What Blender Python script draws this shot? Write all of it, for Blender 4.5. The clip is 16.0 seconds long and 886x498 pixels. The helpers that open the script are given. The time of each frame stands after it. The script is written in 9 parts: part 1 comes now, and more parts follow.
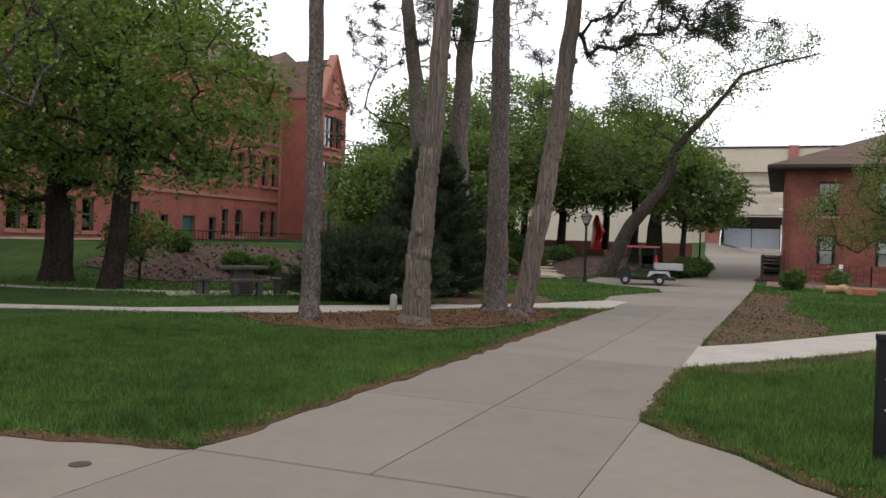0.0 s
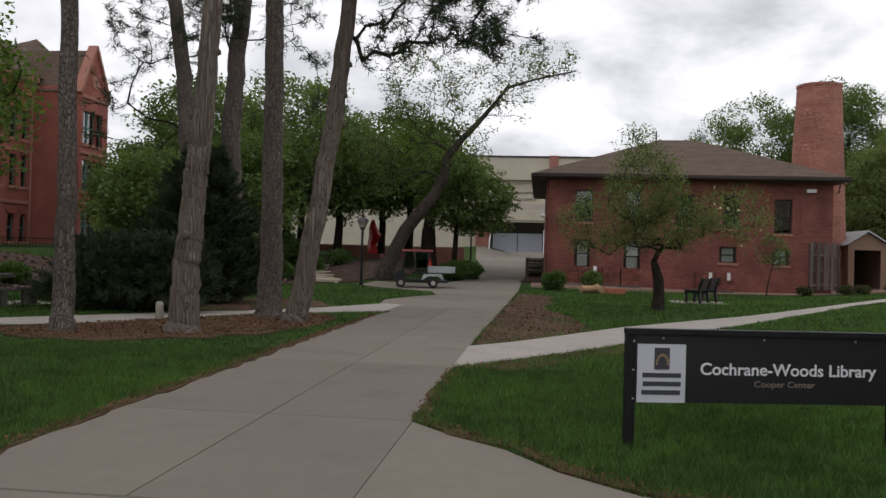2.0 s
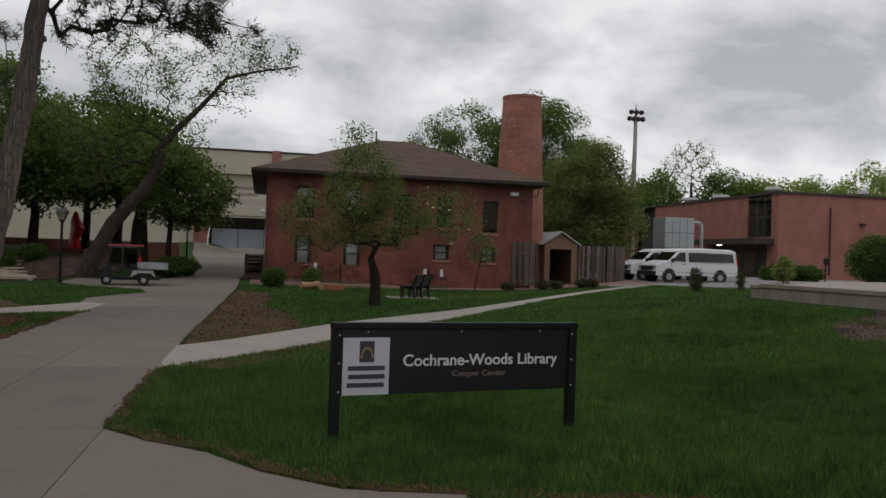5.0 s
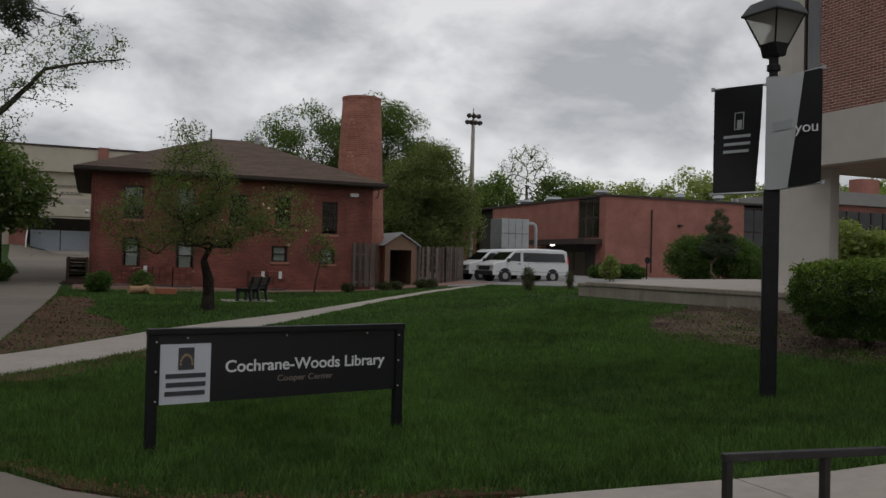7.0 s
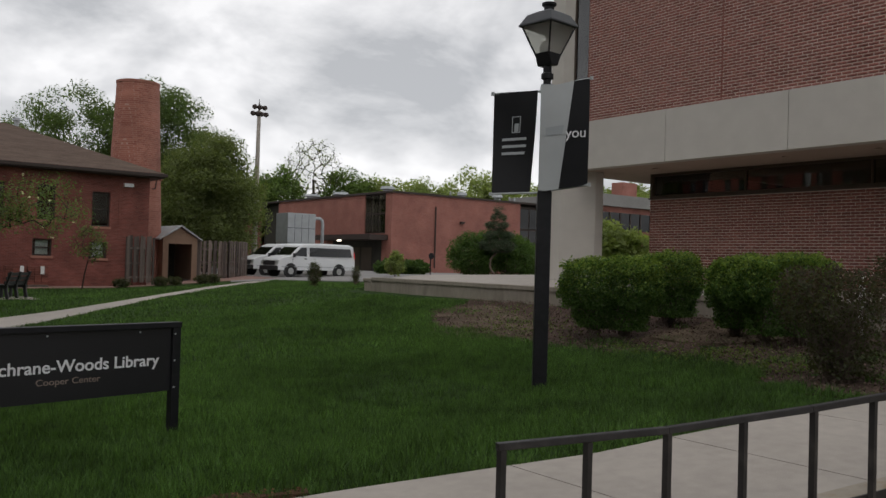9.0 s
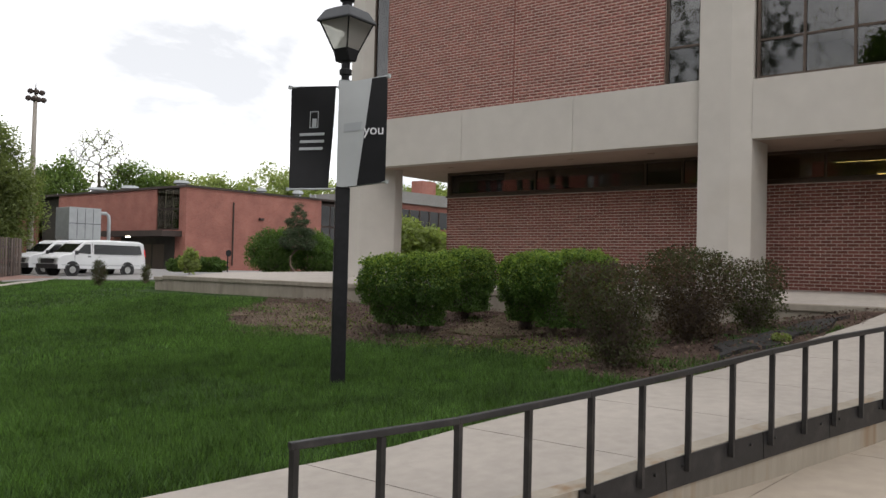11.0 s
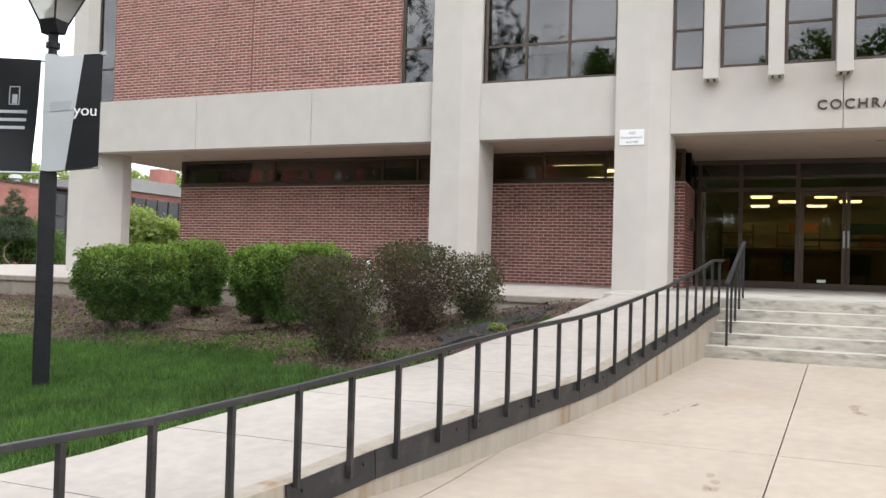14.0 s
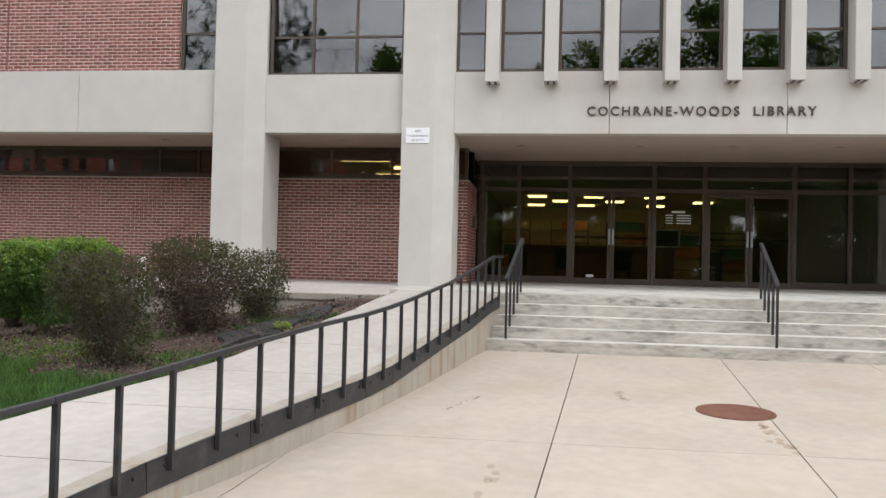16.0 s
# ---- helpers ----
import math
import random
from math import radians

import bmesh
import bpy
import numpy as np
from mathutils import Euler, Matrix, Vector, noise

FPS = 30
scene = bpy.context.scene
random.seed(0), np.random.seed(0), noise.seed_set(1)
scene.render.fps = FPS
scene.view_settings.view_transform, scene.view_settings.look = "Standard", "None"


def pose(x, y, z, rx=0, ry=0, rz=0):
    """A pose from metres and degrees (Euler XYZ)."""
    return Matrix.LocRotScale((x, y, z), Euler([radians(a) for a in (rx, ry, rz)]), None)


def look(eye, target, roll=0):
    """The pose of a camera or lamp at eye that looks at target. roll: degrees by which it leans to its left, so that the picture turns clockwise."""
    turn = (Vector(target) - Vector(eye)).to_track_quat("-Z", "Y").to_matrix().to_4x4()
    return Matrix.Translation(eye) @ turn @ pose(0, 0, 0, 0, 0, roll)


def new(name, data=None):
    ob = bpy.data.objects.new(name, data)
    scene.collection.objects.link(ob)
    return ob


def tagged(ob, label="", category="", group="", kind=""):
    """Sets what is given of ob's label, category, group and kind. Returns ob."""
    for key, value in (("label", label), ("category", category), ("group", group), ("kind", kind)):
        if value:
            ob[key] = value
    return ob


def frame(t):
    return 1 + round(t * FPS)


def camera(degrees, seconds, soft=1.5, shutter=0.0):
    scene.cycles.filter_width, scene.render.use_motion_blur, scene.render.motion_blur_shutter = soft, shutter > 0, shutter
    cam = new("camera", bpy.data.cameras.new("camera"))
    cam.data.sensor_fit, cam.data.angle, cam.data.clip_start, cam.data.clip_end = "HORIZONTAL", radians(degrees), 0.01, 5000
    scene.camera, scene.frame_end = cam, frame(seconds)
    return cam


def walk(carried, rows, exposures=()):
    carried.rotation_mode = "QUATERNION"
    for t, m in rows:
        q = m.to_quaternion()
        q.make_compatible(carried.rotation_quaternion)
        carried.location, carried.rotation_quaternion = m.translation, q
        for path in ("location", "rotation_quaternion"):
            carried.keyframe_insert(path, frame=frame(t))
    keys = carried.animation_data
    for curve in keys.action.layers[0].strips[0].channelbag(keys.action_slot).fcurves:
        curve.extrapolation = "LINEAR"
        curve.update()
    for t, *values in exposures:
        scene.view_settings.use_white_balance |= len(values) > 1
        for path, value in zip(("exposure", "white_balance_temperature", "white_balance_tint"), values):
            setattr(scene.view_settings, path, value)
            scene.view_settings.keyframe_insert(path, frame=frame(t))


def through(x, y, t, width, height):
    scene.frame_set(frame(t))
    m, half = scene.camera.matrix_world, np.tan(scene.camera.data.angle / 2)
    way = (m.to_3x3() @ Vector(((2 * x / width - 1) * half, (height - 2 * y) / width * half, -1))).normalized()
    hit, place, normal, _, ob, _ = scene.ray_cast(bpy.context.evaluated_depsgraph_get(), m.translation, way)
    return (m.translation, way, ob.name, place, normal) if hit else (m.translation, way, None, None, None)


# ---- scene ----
cam = camera(55.75, 16.0, 1.5)
# seconds, eye, point looked at, lean
ROWS = [
    (0, (0.075, -0.122, 1.618), (-0.6649, 1.7356, 1.6006), 1.72),
    (0.5, (0.060, -0.043, 1.598), (-0.5580, 1.8595, 1.5828), 1.42),
    (1, (0.057, -0.021, 1.596), (-0.4302, 1.9187, 1.5921), 1.56),
    (1.5, (0.069, -0.006, 1.596), (-0.2964, 1.9607, 1.6029), 1.60),
    (2, (0.092, 0.003, 1.596), (-0.1382, 1.9894, 1.6046), 1.50),
    (2.5, (0.102, 0.010, 1.595), (0.0090, 2.0073, 1.6053), 1.69),
    (3, (0.101, 0.025, 1.590), (0.1252, 2.0244, 1.6010), 1.82),
    (3.5, (0.096, 0.025, 1.587), (0.2302, 2.0205, 1.5972), 1.79),
    (4, (0.096, 0.030, 1.586), (0.3366, 2.0156, 1.5931), 1.83),
    (4.2, (0.121, 0.074, 1.575), (0.4059, 2.0539, 1.5809), 1.84),
    (6.3, (0.325, 0.020, 1.590), (0.9289, 1.9261, 1.6343), 1.60),
    (6.5, (0.338, 0.005, 1.591), (0.9806, 1.8988, 1.6290), 1.52),
    (7, (0.375, 0.023, 1.593), (1.1515, 1.8659, 1.6267), 1.42),
    (7.5, (0.388, 0.034, 1.605), (1.3066, 1.8100, 1.6372), 1.37),
    (8, (0.383, 0.027, 1.607), (1.4004, 1.7481, 1.6412), 1.46),
    (8.5, (0.382, 0.039, 1.606), (1.4842, 1.7074, 1.6417), 1.64),
    (9, (0.405, 0.044, 1.602), (1.6187, 1.6336, 1.6375), 1.64),
    (9.2, (0.406, 0.046, 1.607), (1.6726, 1.5938, 1.6384), 1.79),
    (11.3, (0.461, 0.038, 1.588), (2.0581, 1.2412, 1.6280), 1.56),
    (11.5, (0.464, 0.040, 1.580), (2.0953, 1.1962, 1.6176), 1.79),
    (12, (0.482, 0.037, 1.592), (2.1992, 1.0614, 1.6206), 1.90),
    (12.5, (0.494, -0.015, 1.588), (2.2601, 0.9224, 1.6140), 1.90),
    (13, (0.538, -0.033, 1.578), (2.3336, 0.8467, 1.6099), 1.84),
    (13.5, (0.586, -0.081, 1.588), (2.4173, 0.7225, 1.6260), 1.79),
    (14, (0.609, -0.143, 1.593), (2.4626, 0.6071, 1.6348), 1.59),
    (14.5, (0.652, -0.159, 1.598), (2.5308, 0.5263, 1.6388), 1.48),
    (15, (0.691, -0.138, 1.596), (2.6064, 0.4350, 1.6360), 1.35),
    (15.5, (0.695, -0.141, 1.600), (2.6481, 0.2882, 1.6397), 1.27),
    (16, (0.732, -0.130, 1.611), (2.7137, 0.1346, 1.6549), 1.39),
]
EXPOSURES = [(0.0, 0.06, 6480, 14), (0.8, -0.1, 6480, 14), (1.5, -0.45, 6450, 13), (2.5, -0.85, 6450, 12.5), (3.5, -1.15, 6480, 11), (4.2, -1.15, 6500, 10.5), (6.5, -1.3, 6480, 10.5), (7.2, -1.32, 6480, 10.5), (8.0, -1.2, 6500, 10), (9.2, -0.88, 6550, 10.5), (11.3, -0.08, 6580, 11), (12.5, 0.22, 6560, 11.5), (13.5, 0.73, 6350, 11), (14.5, 0.82, 6220, 10), (16.0, 0.66, 6180, 10)]
walk(cam, [(t, look(eye, target, lean)) for t, eye, target, lean in ROWS], EXPOSURES)

# ---- sky and sun ----
world = bpy.data.worlds.new("overcast_sky")
scene.world = world
world.use_nodes = True
wn, wl = world.node_tree.nodes, world.node_tree.links
wn.clear()
sky = wn.new("ShaderNodeTexSky")
sky.sky_type, sky.sun_disc = "NISHITA", False
sky.sun_elevation, sky.sun_rotation = radians(52), radians(215)
w_co = wn.new("ShaderNodeTexCoord")
w_sep = wn.new("ShaderNodeSeparateXYZ")
wl.new(w_co.outputs["Generated"], w_sep.inputs[0])


def w_math(op, a, b, c=None):
    """One step of arithmetic on sockets or numbers."""
    m = wn.new("ShaderNodeMath")
    m.operation = op
    for slot, val in zip(m.inputs, (a, b, c)):
        if isinstance(val, (int, float)):
            slot.default_value = val
        elif val is not None:
            wl.new(val, slot)
    return m.outputs[0]


# a flat cloud deck overhead: directions meet it ever farther off towards the horizon
w_up = w_math("MAXIMUM", w_sep.outputs["Z"], 0.0)
w_den = w_math("ADD", w_up, 0.38)
w_flat = wn.new("ShaderNodeCombineXYZ")
wl.new(w_math("DIVIDE", w_sep.outputs["X"], w_den), w_flat.inputs["X"])
wl.new(w_math("DIVIDE", w_sep.outputs["Y"], w_den), w_flat.inputs["Y"])
w_n1 = wn.new("ShaderNodeTexNoise")
w_n1.inputs["Scale"].default_value, w_n1.inputs["Detail"].default_value, w_n1.inputs["Roughness"].default_value = 2.6, 9.0, 0.56
w_n1.inputs["Distortion"].default_value = 0.25
wl.new(w_flat.outputs[0], w_n1.inputs["Vector"])
w_ramp = wn.new("ShaderNodeValToRGB")
w_ramp.color_ramp.elements[0].position, w_ramp.color_ramp.elements[0].color = 0.36, (0.56, 0.575, 0.60, 1)
w_ramp.color_ramp.elements[1].position, w_ramp.color_ramp.elements[1].color = 0.60, (1.10, 1.10, 1.115, 1)
wl.new(w_n1.outputs["Fac"], w_ramp.inputs["Fac"])
w_mix = wn.new("ShaderNodeMix")
w_mix.data_type = "RGBA"
w_mix.inputs[0].default_value = 0.95
w_sky = wn.new("ShaderNodeVectorMath")
w_sky.operation = "SCALE"
w_sky.inputs["Scale"].default_value = 0.10
wl.new(sky.outputs["Color"], w_sky.inputs[0])
wl.new(w_sky.outputs["Vector"], w_mix.inputs[6])
wl.new(w_ramp.outputs["Color"], w_mix.inputs[7])
# the deck is thickest overhead and thins towards the bright horizon
w_thick = wn.new("ShaderNodeMapRange")
w_thick.interpolation_type = "SMOOTHSTEP"
w_thick.inputs["From Min"].default_value, w_thick.inputs["From Max"].default_value = 0.12, 0.70
w_thick.inputs["To Min"].default_value, w_thick.inputs["To Max"].default_value = 1.25, 1.02
wl.new(w_sep.outputs["Z"], w_thick.inputs["Value"])
w_bg = wn.new("ShaderNodeBackground")
wl.new(w_math("MULTIPLY", w_thick.outputs["Result"], 1.45), w_bg.inputs["Strength"])
w_out = wn.new("ShaderNodeOutputWorld")
wl.new(w_mix.outputs[2], w_bg.inputs["Color"])
wl.new(w_bg.outputs["Background"], w_out.inputs["Surface"])

sun_data = bpy.data.lights.new("sun", "SUN")
sun_data.energy, sun_data.angle, sun_data.color = 0.6, radians(25), (1.0, 0.96, 0.90)
sun = new("sun", sun_data)
sun.matrix_world = look((-30, -35, 60), (0, 0, 0))

# ---- materials ----
MATS = {}


def material(name, colour, rough=0.8, metal=0.0, vary=0.15, scale=6.0, bump=0.0, bump_scale=40.0, second=None, spots=0.0, spot_colour=None, spot_scale=1.2, spec=0.5, rand=0.0, stretch=(1, 1, 1)):
    """A surface with variation at two scales: broad stains and fine grain."""
    m = bpy.data.materials.new(name)
    m.use_nodes = True
    n, l = m.node_tree.nodes, m.node_tree.links
    b = n["Principled BSDF"]
    b.inputs["Roughness"].default_value, b.inputs["Metallic"].default_value = rough, metal
    b.inputs["Specular IOR Level"].default_value = spec
    co = n.new("ShaderNodeTexCoord")
    mp = n.new("ShaderNodeMapping")
    mp.inputs["Scale"].default_value = stretch
    l.new(co.outputs["Object"], mp.inputs["Vector"])
    fine = n.new("ShaderNodeTexNoise")
    fine.inputs["Scale"].default_value, fine.inputs["Detail"].default_value = scale, 6.0
    broad = n.new("ShaderNodeTexNoise")
    broad.inputs["Scale"].default_value, broad.inputs["Detail"].default_value = scale * 0.13, 3.0
    l.new(mp.outputs["Vector"], fine.inputs["Vector"])
    l.new(mp.outputs["Vector"], broad.inputs["Vector"])
    add = n.new("ShaderNodeMath")
    add.operation = "ADD"
    l.new(fine.outputs["Fac"], add.inputs[0])
    l.new(broad.outputs["Fac"], add.inputs[1])
    rng = n.new("ShaderNodeMapRange")
    rng.inputs["From Min"].default_value, rng.inputs["From Max"].default_value = 0.7, 1.3
    l.new(add.outputs["Value"], rng.inputs["Value"])
    mix = n.new("ShaderNodeMix")
    mix.data_type = "RGBA"
    c = Vector(colour)
    a_col = second if second else tuple(c * (1 - vary))
    b_col = colour if second else tuple(c * (1 + vary))
    mix.inputs[6].default_value, mix.inputs[7].default_value = (*a_col, 1), (*b_col, 1)
    l.new(rng.outputs["Result"], mix.inputs[0])
    last = mix.outputs[2]
    if spots:
        sp = n.new("ShaderNodeTexNoise")
        sp.inputs["Scale"].default_value, sp.inputs["Detail"].default_value = spot_scale, 8.0
        l.new(mp.outputs["Vector"], sp.inputs["Vector"])
        sr = n.new("ShaderNodeMapRange")
        sr.inputs["From Min"].default_value, sr.inputs["From Max"].default_value = 0.55, 0.72
        sr.inputs["To Max"].default_value = spots
        l.new(sp.outputs["Fac"], sr.inputs["Value"])
        mx = n.new("ShaderNodeMix")
        mx.data_type = "RGBA"
        l.new(sr.outputs["Result"], mx.inputs[0])
        l.new(last, mx.inputs[6])
        mx.inputs[7].default_value = (*spot_colour, 1)
        last = mx.outputs[2]
    if rand:
        inf = n.new("ShaderNodeObjectInfo")
        geo = n.new("ShaderNodeNewGeometry")
        ra = n.new("ShaderNodeMath")
        ra.operation = "ADD"
        l.new(inf.outputs["Random"], ra.inputs[0])
        l.new(geo.outputs["Random Per Island"], ra.inputs[1])
        fr = n.new("ShaderNodeMath")
        fr.operation = "FRACT"
        l.new(ra.outputs["Value"], fr.inputs[0])
        rr = n.new("ShaderNodeMapRange")
        rr.inputs["To Min"].default_value, rr.inputs["To Max"].default_value = 1 - rand, 1 + rand
        l.new(fr.outputs["Value"], rr.inputs["Value"])
        sc = n.new("ShaderNodeVectorMath")
        sc.operation = "SCALE"
        l.new(last, sc.inputs[0])
        l.new(rr.outputs["Result"], sc.inputs["Scale"])
        last = sc.outputs["Vector"]
    l.new(last, b.inputs["Base Color"])
    if bump:
        bn = n.new("ShaderNodeTexNoise")
        bn.inputs["Scale"].default_value, bn.inputs["Detail"].default_value = bump_scale, 5.0
        l.new(mp.outputs["Vector"], bn.inputs["Vector"])
        bp = n.new("ShaderNodeBump")
        bp.inputs["Strength"].default_value, bp.inputs["Distance"].default_value = bump, 0.02
        l.new(bn.outputs["Fac"], bp.inputs["Height"])
        l.new(bp.outputs["Normal"], b.inputs["Normal"])
    MATS[name] = m
    return m


def leaf_material(name, colour, rand=0.22, through=0.45, patch=0.15, grain=1.2):
    """Leaves: matt, with some light coming through, each leaf a little different."""
    m = material(name, colour, 0.6, vary=patch, scale=grain, rand=rand, spec=0.25)
    n, l = m.node_tree.nodes, m.node_tree.links
    b = n["Principled BSDF"]
    tr = n.new("ShaderNodeBsdfTranslucent")
    src = b.inputs["Base Color"].links[0].from_socket
    warm = n.new("ShaderNodeMix")
    warm.data_type, warm.blend_type = "RGBA", "MULTIPLY"
    warm.inputs[0].default_value = 1.0
    warm.inputs[7].default_value = (1.5, 1.6, 0.6, 1)
    l.new(src, warm.inputs[6])
    l.new(warm.outputs[2], tr.inputs["Color"])
    ms = n.new("ShaderNodeMixShader")
    ms.inputs[0].default_value = through
    l.new(b.outputs["BSDF"], ms.inputs[1])
    l.new(tr.outputs["BSDF"], ms.inputs[2])
    l.new(ms.outputs["Shader"], n["Material Output"].inputs["Surface"])
    return m


def brick_material(name, brick1, brick2, mortar, size=(0.203, 0.0677), face="x", rough=0.85, joint=0.010, vary=0.18, bump=0.5):
    """Brickwork seen from far: bricks at true size in a running bond on an upright wall."""
    m = bpy.data.materials.new(name)
    m.use_nodes = True
    n, l = m.node_tree.nodes, m.node_tree.links
    b = n["Principled BSDF"]
    b.inputs["Roughness"].default_value = rough
    b.inputs["Specular IOR Level"].default_value = 0.3
    co = n.new("ShaderNodeTexCoord")
    sep = n.new("ShaderNodeSeparateXYZ")
    l.new(co.outputs["Object"], sep.inputs[0])
    along = n.new("ShaderNodeMath")
    along.operation = "ADD"
    l.new(sep.outputs["X"], along.inputs[0])
    l.new(sep.outputs["Y"], along.inputs[1])
    com = n.new("ShaderNodeCombineXYZ")
    l.new(along.outputs["Value"], com.inputs["X"])
    l.new(sep.outputs["Z"], com.inputs["Y"])
    br = n.new("ShaderNodeTexBrick")
    br.inputs["Color1"].default_value, br.inputs["Color2"].default_value, br.inputs["Mortar"].default_value = (*brick1, 1), (*brick2, 1), (*mortar, 1)
    br.inputs["Scale"].default_value = 1.0
    br.inputs["Brick Width"].default_value, br.inputs["Row Height"].default_value = size
    br.inputs["Mortar Size"].default_value = joint / 2
    br.inputs["Mortar Smooth"].default_value = 0.3
    l.new(com.outputs[0], br.inputs["Vector"])
    st = n.new("ShaderNodeTexNoise")
    st.inputs["Scale"].default_value, st.inputs["Detail"].default_value = 0.7, 6.0
    l.new(co.outputs["Object"], st.inputs["Vector"])
    rg = n.new("ShaderNodeMapRange")
    rg.inputs["From Min"].default_value, rg.inputs["From Max"].default_value = 0.3, 0.7
    rg.inputs["To Min"].default_value, rg.inputs["To Max"].default_value = 1 - vary, 1 + vary
    l.new(st.outputs["Fac"], rg.inputs["Value"])
    sc = n.new("ShaderNodeVectorMath")
    sc.operation = "SCALE"
    l.new(br.outputs["Color"], sc.inputs[0])
    l.new(rg.outputs["Result"], sc.inputs["Scale"])
    l.new(sc.outputs["Vector"], b.inputs["Base Color"])
    bp = n.new("ShaderNodeBump")
    bp.inputs["Strength"].default_value, bp.inputs["Distance"].default_value = bump, 0.008
    bp.invert = True
    l.new(br.outputs["Fac"], bp.inputs["Height"])
    l.new(bp.outputs["Normal"], b.inputs["Normal"])
    MATS[name] = m
    return m


def glass_material(name, tint=(0.75, 0.78, 0.76), ior=1.5, rough=0.0):
    """A pane: clear body under a mirror gloss that grows towards grazing views."""
    m = bpy.data.materials.new(name)
    m.use_nodes = True
    n, l = m.node_tree.nodes, m.node_tree.links
    n.remove(n["Principled BSDF"])
    fr = n.new("ShaderNodeFresnel")
    fr.inputs["IOR"].default_value = ior
    tr = n.new("ShaderNodeBsdfTransparent")
    tr.inputs["Color"].default_value = (*tint, 1)
    gl = n.new("ShaderNodeBsdfGlossy")
    gl.inputs["Roughness"].default_value = rough
    ms = n.new("ShaderNodeMixShader")
    l.new(fr.outputs["Fac"], ms.inputs[0])
    l.new(tr.outputs["BSDF"], ms.inputs[1])
    l.new(gl.outputs["BSDF"], ms.inputs[2])
    l.new(ms.outputs["Shader"], n["Material Output"].inputs["Surface"])
    MATS[name] = m
    return m


def glow_material(name, colour, strength):
    m = bpy.data.materials.new(name)
    m.use_nodes = True
    b = m.node_tree.nodes["Principled BSDF"]
    b.inputs["Base Color"].default_value = (*colour, 1)
    b.inputs["Emission Color"].default_value = (*colour, 1)
    b.inputs["Emission Strength"].default_value = strength
    MATS[name] = m
    return m


def bark_material(name, dark, light, scale=9.0, rise=0.30):
    """Furrowed bark: plates stretched up the trunk, dark in the cracks."""
    m = material(name, light, 0.95, second=dark, scale=14.0, stretch=(1, 1, rise), spec=0.15)
    n, l = m.node_tree.nodes, m.node_tree.links
    b = n["Principled BSDF"]
    co = n["Mapping"].outputs["Vector"]
    vo = n.new("ShaderNodeTexVoronoi")
    vo.feature = "DISTANCE_TO_EDGE"
    vo.inputs["Scale"].default_value = scale
    no = n.new("ShaderNodeTexNoise")
    no.inputs["Scale"].default_value = 5.0
    av = n.new("ShaderNodeMix")
    av.data_type, av.blend_type = "RGBA", "LINEAR_LIGHT"
    av.inputs[0].default_value = 0.08
    l.new(co, no.inputs["Vector"])
    l.new(co, av.inputs[6])
    l.new(no.outputs["Color"], av.inputs[7])
    l.new(av.outputs[2], vo.inputs["Vector"])
    mr = n.new("ShaderNodeMapRange")
    mr.inputs["From Max"].default_value = 0.16
    l.new(vo.outputs["Distance"], mr.inputs["Value"])
    mx = n.new("ShaderNodeMix")
    mx.data_type = "RGBA"
    l.new(mr.outputs["Result"], mx.inputs[0])
    mx.inputs[6].default_value = (*tuple(Vector(dark) * 0.75), 1)
    l.new(b.inputs["Base Color"].links[0].from_socket, mx.inputs[7])
    l.new(mx.outputs[2], b.inputs["Base Color"])
    bp = n.new("ShaderNodeBump")
    bp.inputs["Strength"].default_value, bp.inputs["Distance"].default_value = 0.9, 0.03
    l.new(mr.outputs["Result"], bp.inputs["Height"])
    l.new(bp.outputs["Normal"], b.inputs["Normal"])
    return m


M_GRASS = material("grass_ground", (0.046, 0.090, 0.021), 0.95, second=(0.022, 0.042, 0.011), scale=5.0, bump=0.6, bump_scale=60, spots=0.35, spot_colour=(0.07, 0.080, 0.026), spot_scale=0.35, spec=0.1)
M_BLADE = leaf_material("grass_blade", (0.071, 0.134, 0.034), rand=0.60, through=0.3, patch=0.45, grain=3.0)
M_PATH = material("worn_concrete", (0.215, 0.187, 0.156), 0.9, vary=0.06, scale=5.0, bump=0.10, bump_scale=90, spots=0.5, spot_colour=(0.150, 0.128, 0.111), spot_scale=0.9, spec=0.3, rand=0.09)
M_PLAZA = material("tan_concrete", (0.418, 0.355, 0.288), 0.88, vary=0.08, scale=7.0, bump=0.2, bump_scale=110, spots=0.40, spot_colour=(0.37, 0.28, 0.19), spot_scale=0.8, spec=0.3, rand=0.03)
M_WALK = material("pale_concrete", (0.405, 0.365, 0.325), 0.9, vary=0.10, scale=9.0, bump=0.2, bump_scale=90, spots=0.25, spot_colour=(0.42, 0.38, 0.33), spot_scale=0.8, spec=0.3)
M_STAIR = material("weathered_concrete", (0.50, 0.475, 0.42), 0.92, vary=0.16, scale=6.0, bump=0.3, bump_scale=60, spots=0.85, spot_colour=(0.15, 0.15, 0.13), spot_scale=3.6, spec=0.3, stretch=(1, 0.35, 2.2))
M_RISER = material("stained_riser_concrete", (0.42, 0.39, 0.335), 0.92, vary=0.28, scale=9.0, bump=0.3, bump_scale=60, spots=0.95, spot_colour=(0.14, 0.14, 0.125), spot_scale=4.4, spec=0.3, stretch=(1, 0.6, 2.0))
M_KERB = material("weathered_kerb_concrete", (0.29, 0.255, 0.21), 0.92, vary=0.15, scale=6.0, bump=0.3, bump_scale=60, spots=0.7, spot_colour=(0.17, 0.15, 0.12), spot_scale=1.2, spec=0.3, stretch=(1.5, 1.5, 0.6))
